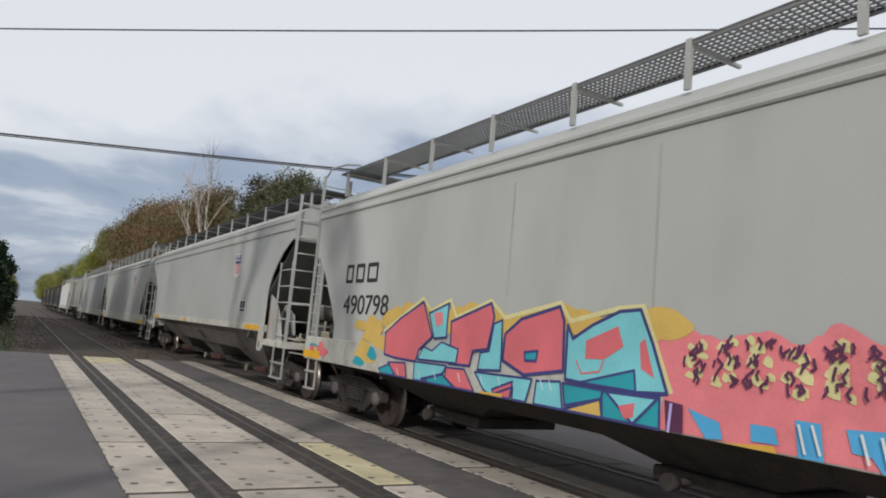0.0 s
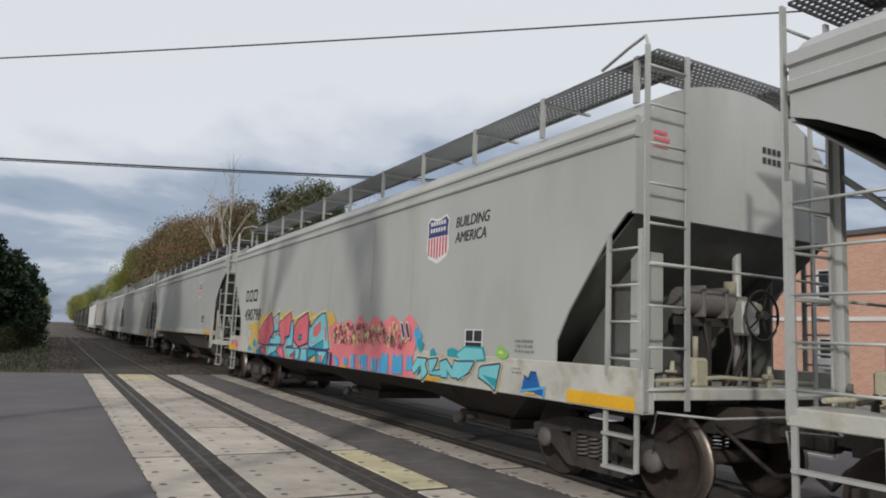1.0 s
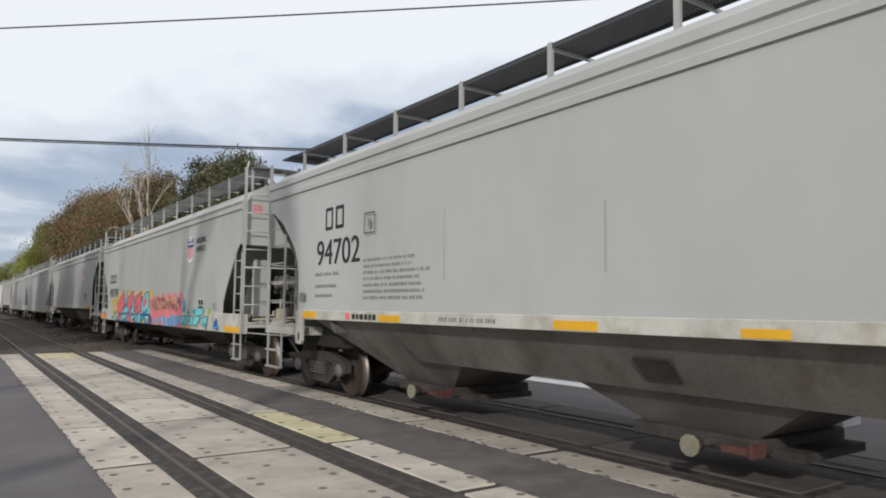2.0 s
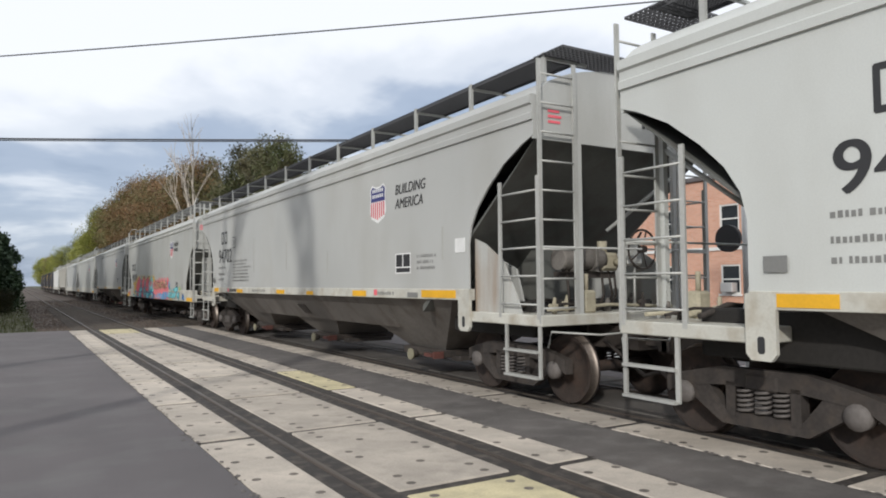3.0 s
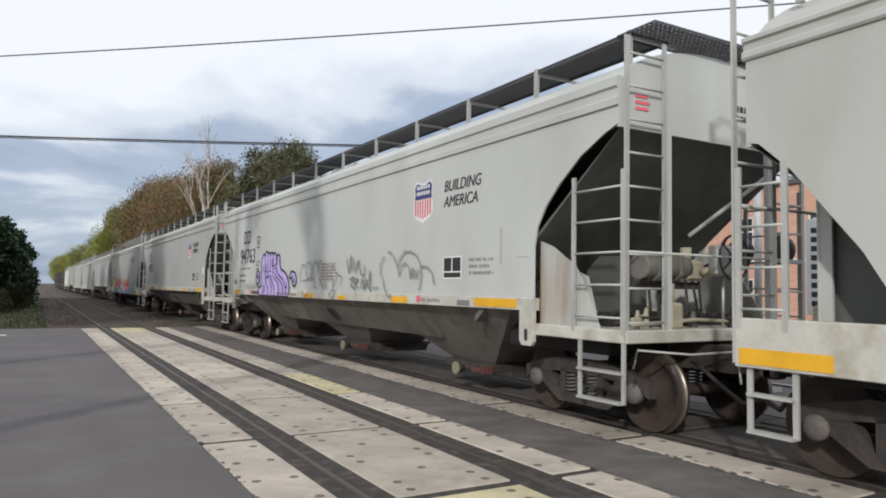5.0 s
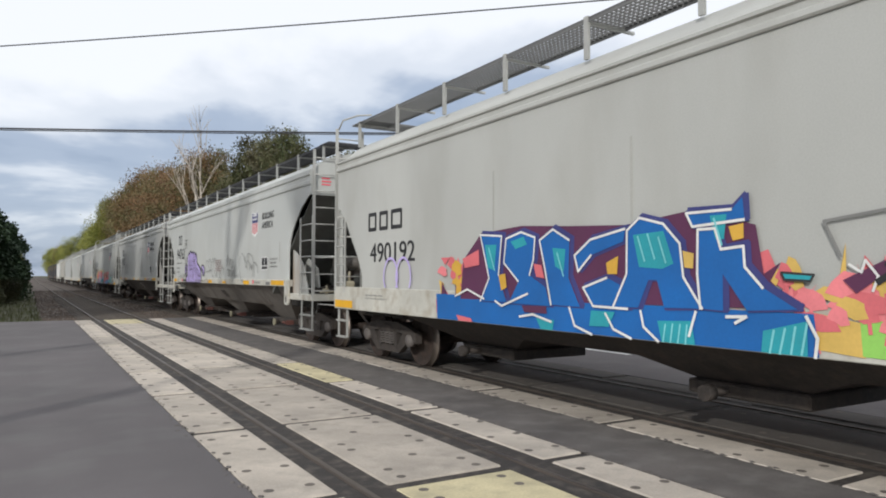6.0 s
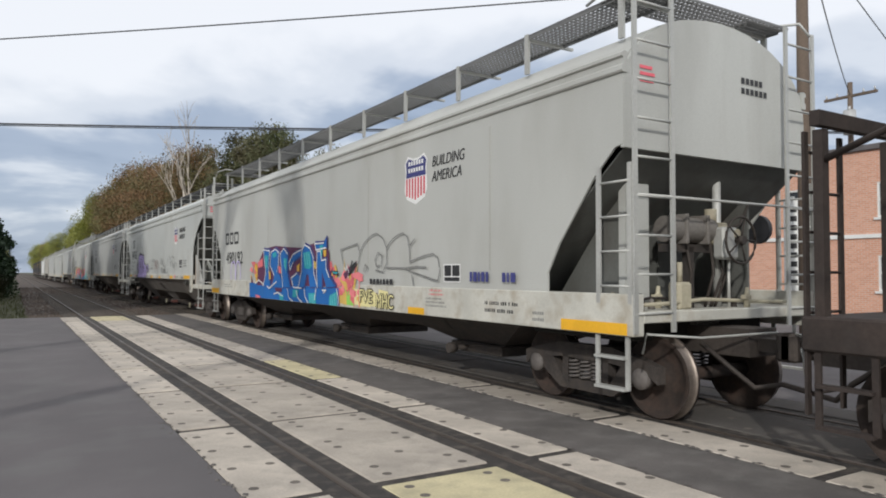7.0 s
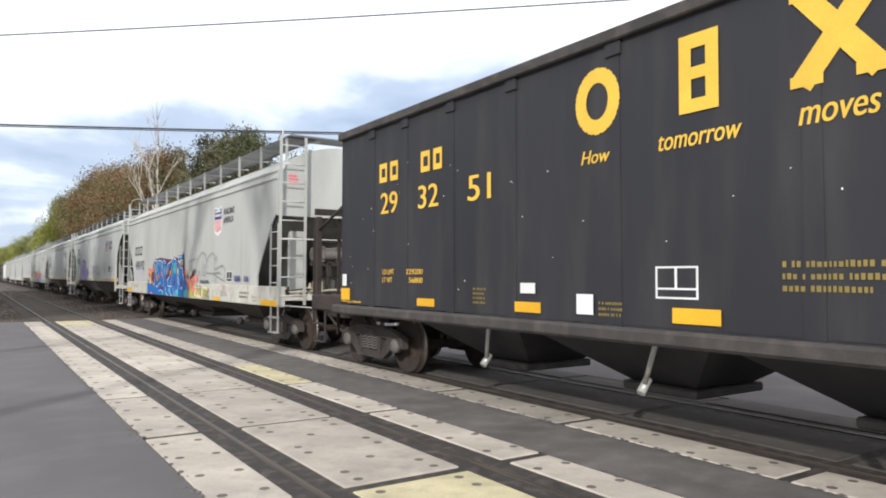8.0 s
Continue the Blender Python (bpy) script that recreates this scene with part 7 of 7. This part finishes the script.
# ---- brick building, sign and signal beyond the train ----
house = new("brick_building")
house.location = (27.0, 0, 0)
WINS = [9.5, 13.0, 16.5, 20.0, 23.5]
rows = ((1.0, 2.3), (3.7, 5.0))
bm = bmesh.new()
ys = [4.0] + [e for w in WINS for e in (w - .5, w + .5)] + [27.0]
zs = [-.2, 1.0, 2.3, 3.7, 5.0, 6.2]
knots = {(i, j): bm.verts.new((0, y, z)) for i, y in enumerate(ys) for j, z in enumerate(zs)}
for i in range(len(ys) - 1):
    for j in range(len(zs) - 1):
        if not (i % 2 == 1 and j in (1, 3)):
            bm.faces.new([knots[q] for q in ((i, j), (i, j + 1), (i + 1, j + 1), (i + 1, j))])
rim = [e for e in bm.edges if len(e.link_faces) == 1]
back = {v: bm.verts.new((.3, v.co.y, v.co.z)) for v in list(bm.verts)}
for f in list(bm.faces):
    bm.faces.new([back[v] for v in reversed(f.verts)])
for e in rim:
    p, q = e.verts
    bm.faces.new((p, q, back[q], back[p]))
part("wall", bm, M_BRICK, house)
bm = bmesh.new()
add_box(bm, .34, 10, 4.01, 26.99, -.2, 6.15)
part("wall", bm, M_BRICK, house)
bm = bmesh.new()
add_box(bm, -.12, 10.1, 3.9, 27.1, 6.2, 6.42, bevel=.03)
part("roof", bm, M_ROOF, house)
bm = bmesh.new()
add_box(bm, -.06, 0, 4.0, 27.0, 2.95, 3.10)
part("band_course", bm, M_TRIM, house)
for w in WINS:
    for z0, z1 in rows:
        bm = bmesh.new()
        for q in ((w - .5, w + .5, z0, z0 + .07), (w - .5, w + .5, z1 - .07, z1), (w - .5, w - .43, z0 + .07, z1 - .07), (w + .43, w + .5, z0 + .07, z1 - .07), (w - .43, w + .43, (z0 + z1) / 2 - .03, (z0 + z1) / 2 + .03)):
            add_box(bm, .02, .12, *q)
        win = part("window", bm, M_TRIM, house)
        bm = bmesh.new()
        add_box(bm, .08, .10, w - .43, w + .43, z0 + .07, z1 - .07)
        part("pane", bm, M_PANE, win)
        bm = bmesh.new()
        add_box(bm, -.08, .10, w - .58, w + .58, z0 - .09, z0)
        part("sill", bm, M_TRIM, win)
    if w in (16.5, 20.0):
        bm = bmesh.new()
        add_box(bm, -.35, .06, w - .3, w + .3, 1.08, 1.5, bevel=.02)
        part("air_conditioner", bm, M_ALU, house, "small white window air conditioner")
tagged(house, "orange brick two-storey building with white window trim", "building")

sign = new("pole_sign")
sign.location = (16.2, 10.05, 0)
sign.rotation_euler = (0, 0, radians(-58))
bm = bmesh.new()
add_tube(bm, [(0, .06, -.1), (0, .06, 3.5)], .045, 8)
part("post", bm, M_GALV, sign)
bm = bmesh.new()
add_box(bm, -.20, .20, -.02, .02, 1.15, 3.45, bevel=.01)
part("board", bm, M_TRIM, sign)
bm = bmesh.new()
for k in range(9):
    add_box(bm, -.09, .09, -.026, -.021, 1.35 + k * .22, 1.35 + k * .22 + .13)
tagged(part("sign_writing", bm, P_BLACK, sign), kind="stuff")
tagged(sign, "tall white sign board with unreadable black writing", "sign")

signal = new("crossing_signal")
signal.location = (10.6, 7.6, 0)
bm = bmesh.new()
add_tube(bm, [(0, 0, 0), (0, 0, 3.6)], .06, 10)
add_box(bm, -.25, .25, -.25, .25, 0, .12)
part("mast", bm, M_ALU, signal)
for s in (-1, 1):
    bm = bmesh.new()
    add_tube(bm, [(0, s * .38, 2.35), (.10, s * .38, 2.35)], .24, 18)
    add_tube(bm, [(.1, s * .38, 2.35), (.26, s * .38, 2.35)], .12, 12)
    part("lamp_head", bm, M_CABLE, signal, "black round warning lamp hood")
tagged(signal, "crossing signal mast with dark warning lamp heads", "crossing signal")


def motions():
    turn = SPEED / 0.457
    step = 1 / 15
    spins = [(k * step, Matrix.Rotation(-turn * k * step, 4, "X")) for k in range(121)]
    for car, u in cars:
        walk(car, [(t, pose(FAR, u + SPEED * t, 0)) for t in (0.0, 2.0, 4.0, 6.0, 8.0)])
        for ob in car.children_recursive:
            if ob.name.startswith("wheelset"):
                place = Matrix.Translation(ob.location)
                walk(ob, [(t, place @ m) for t, m in spins])


motions()
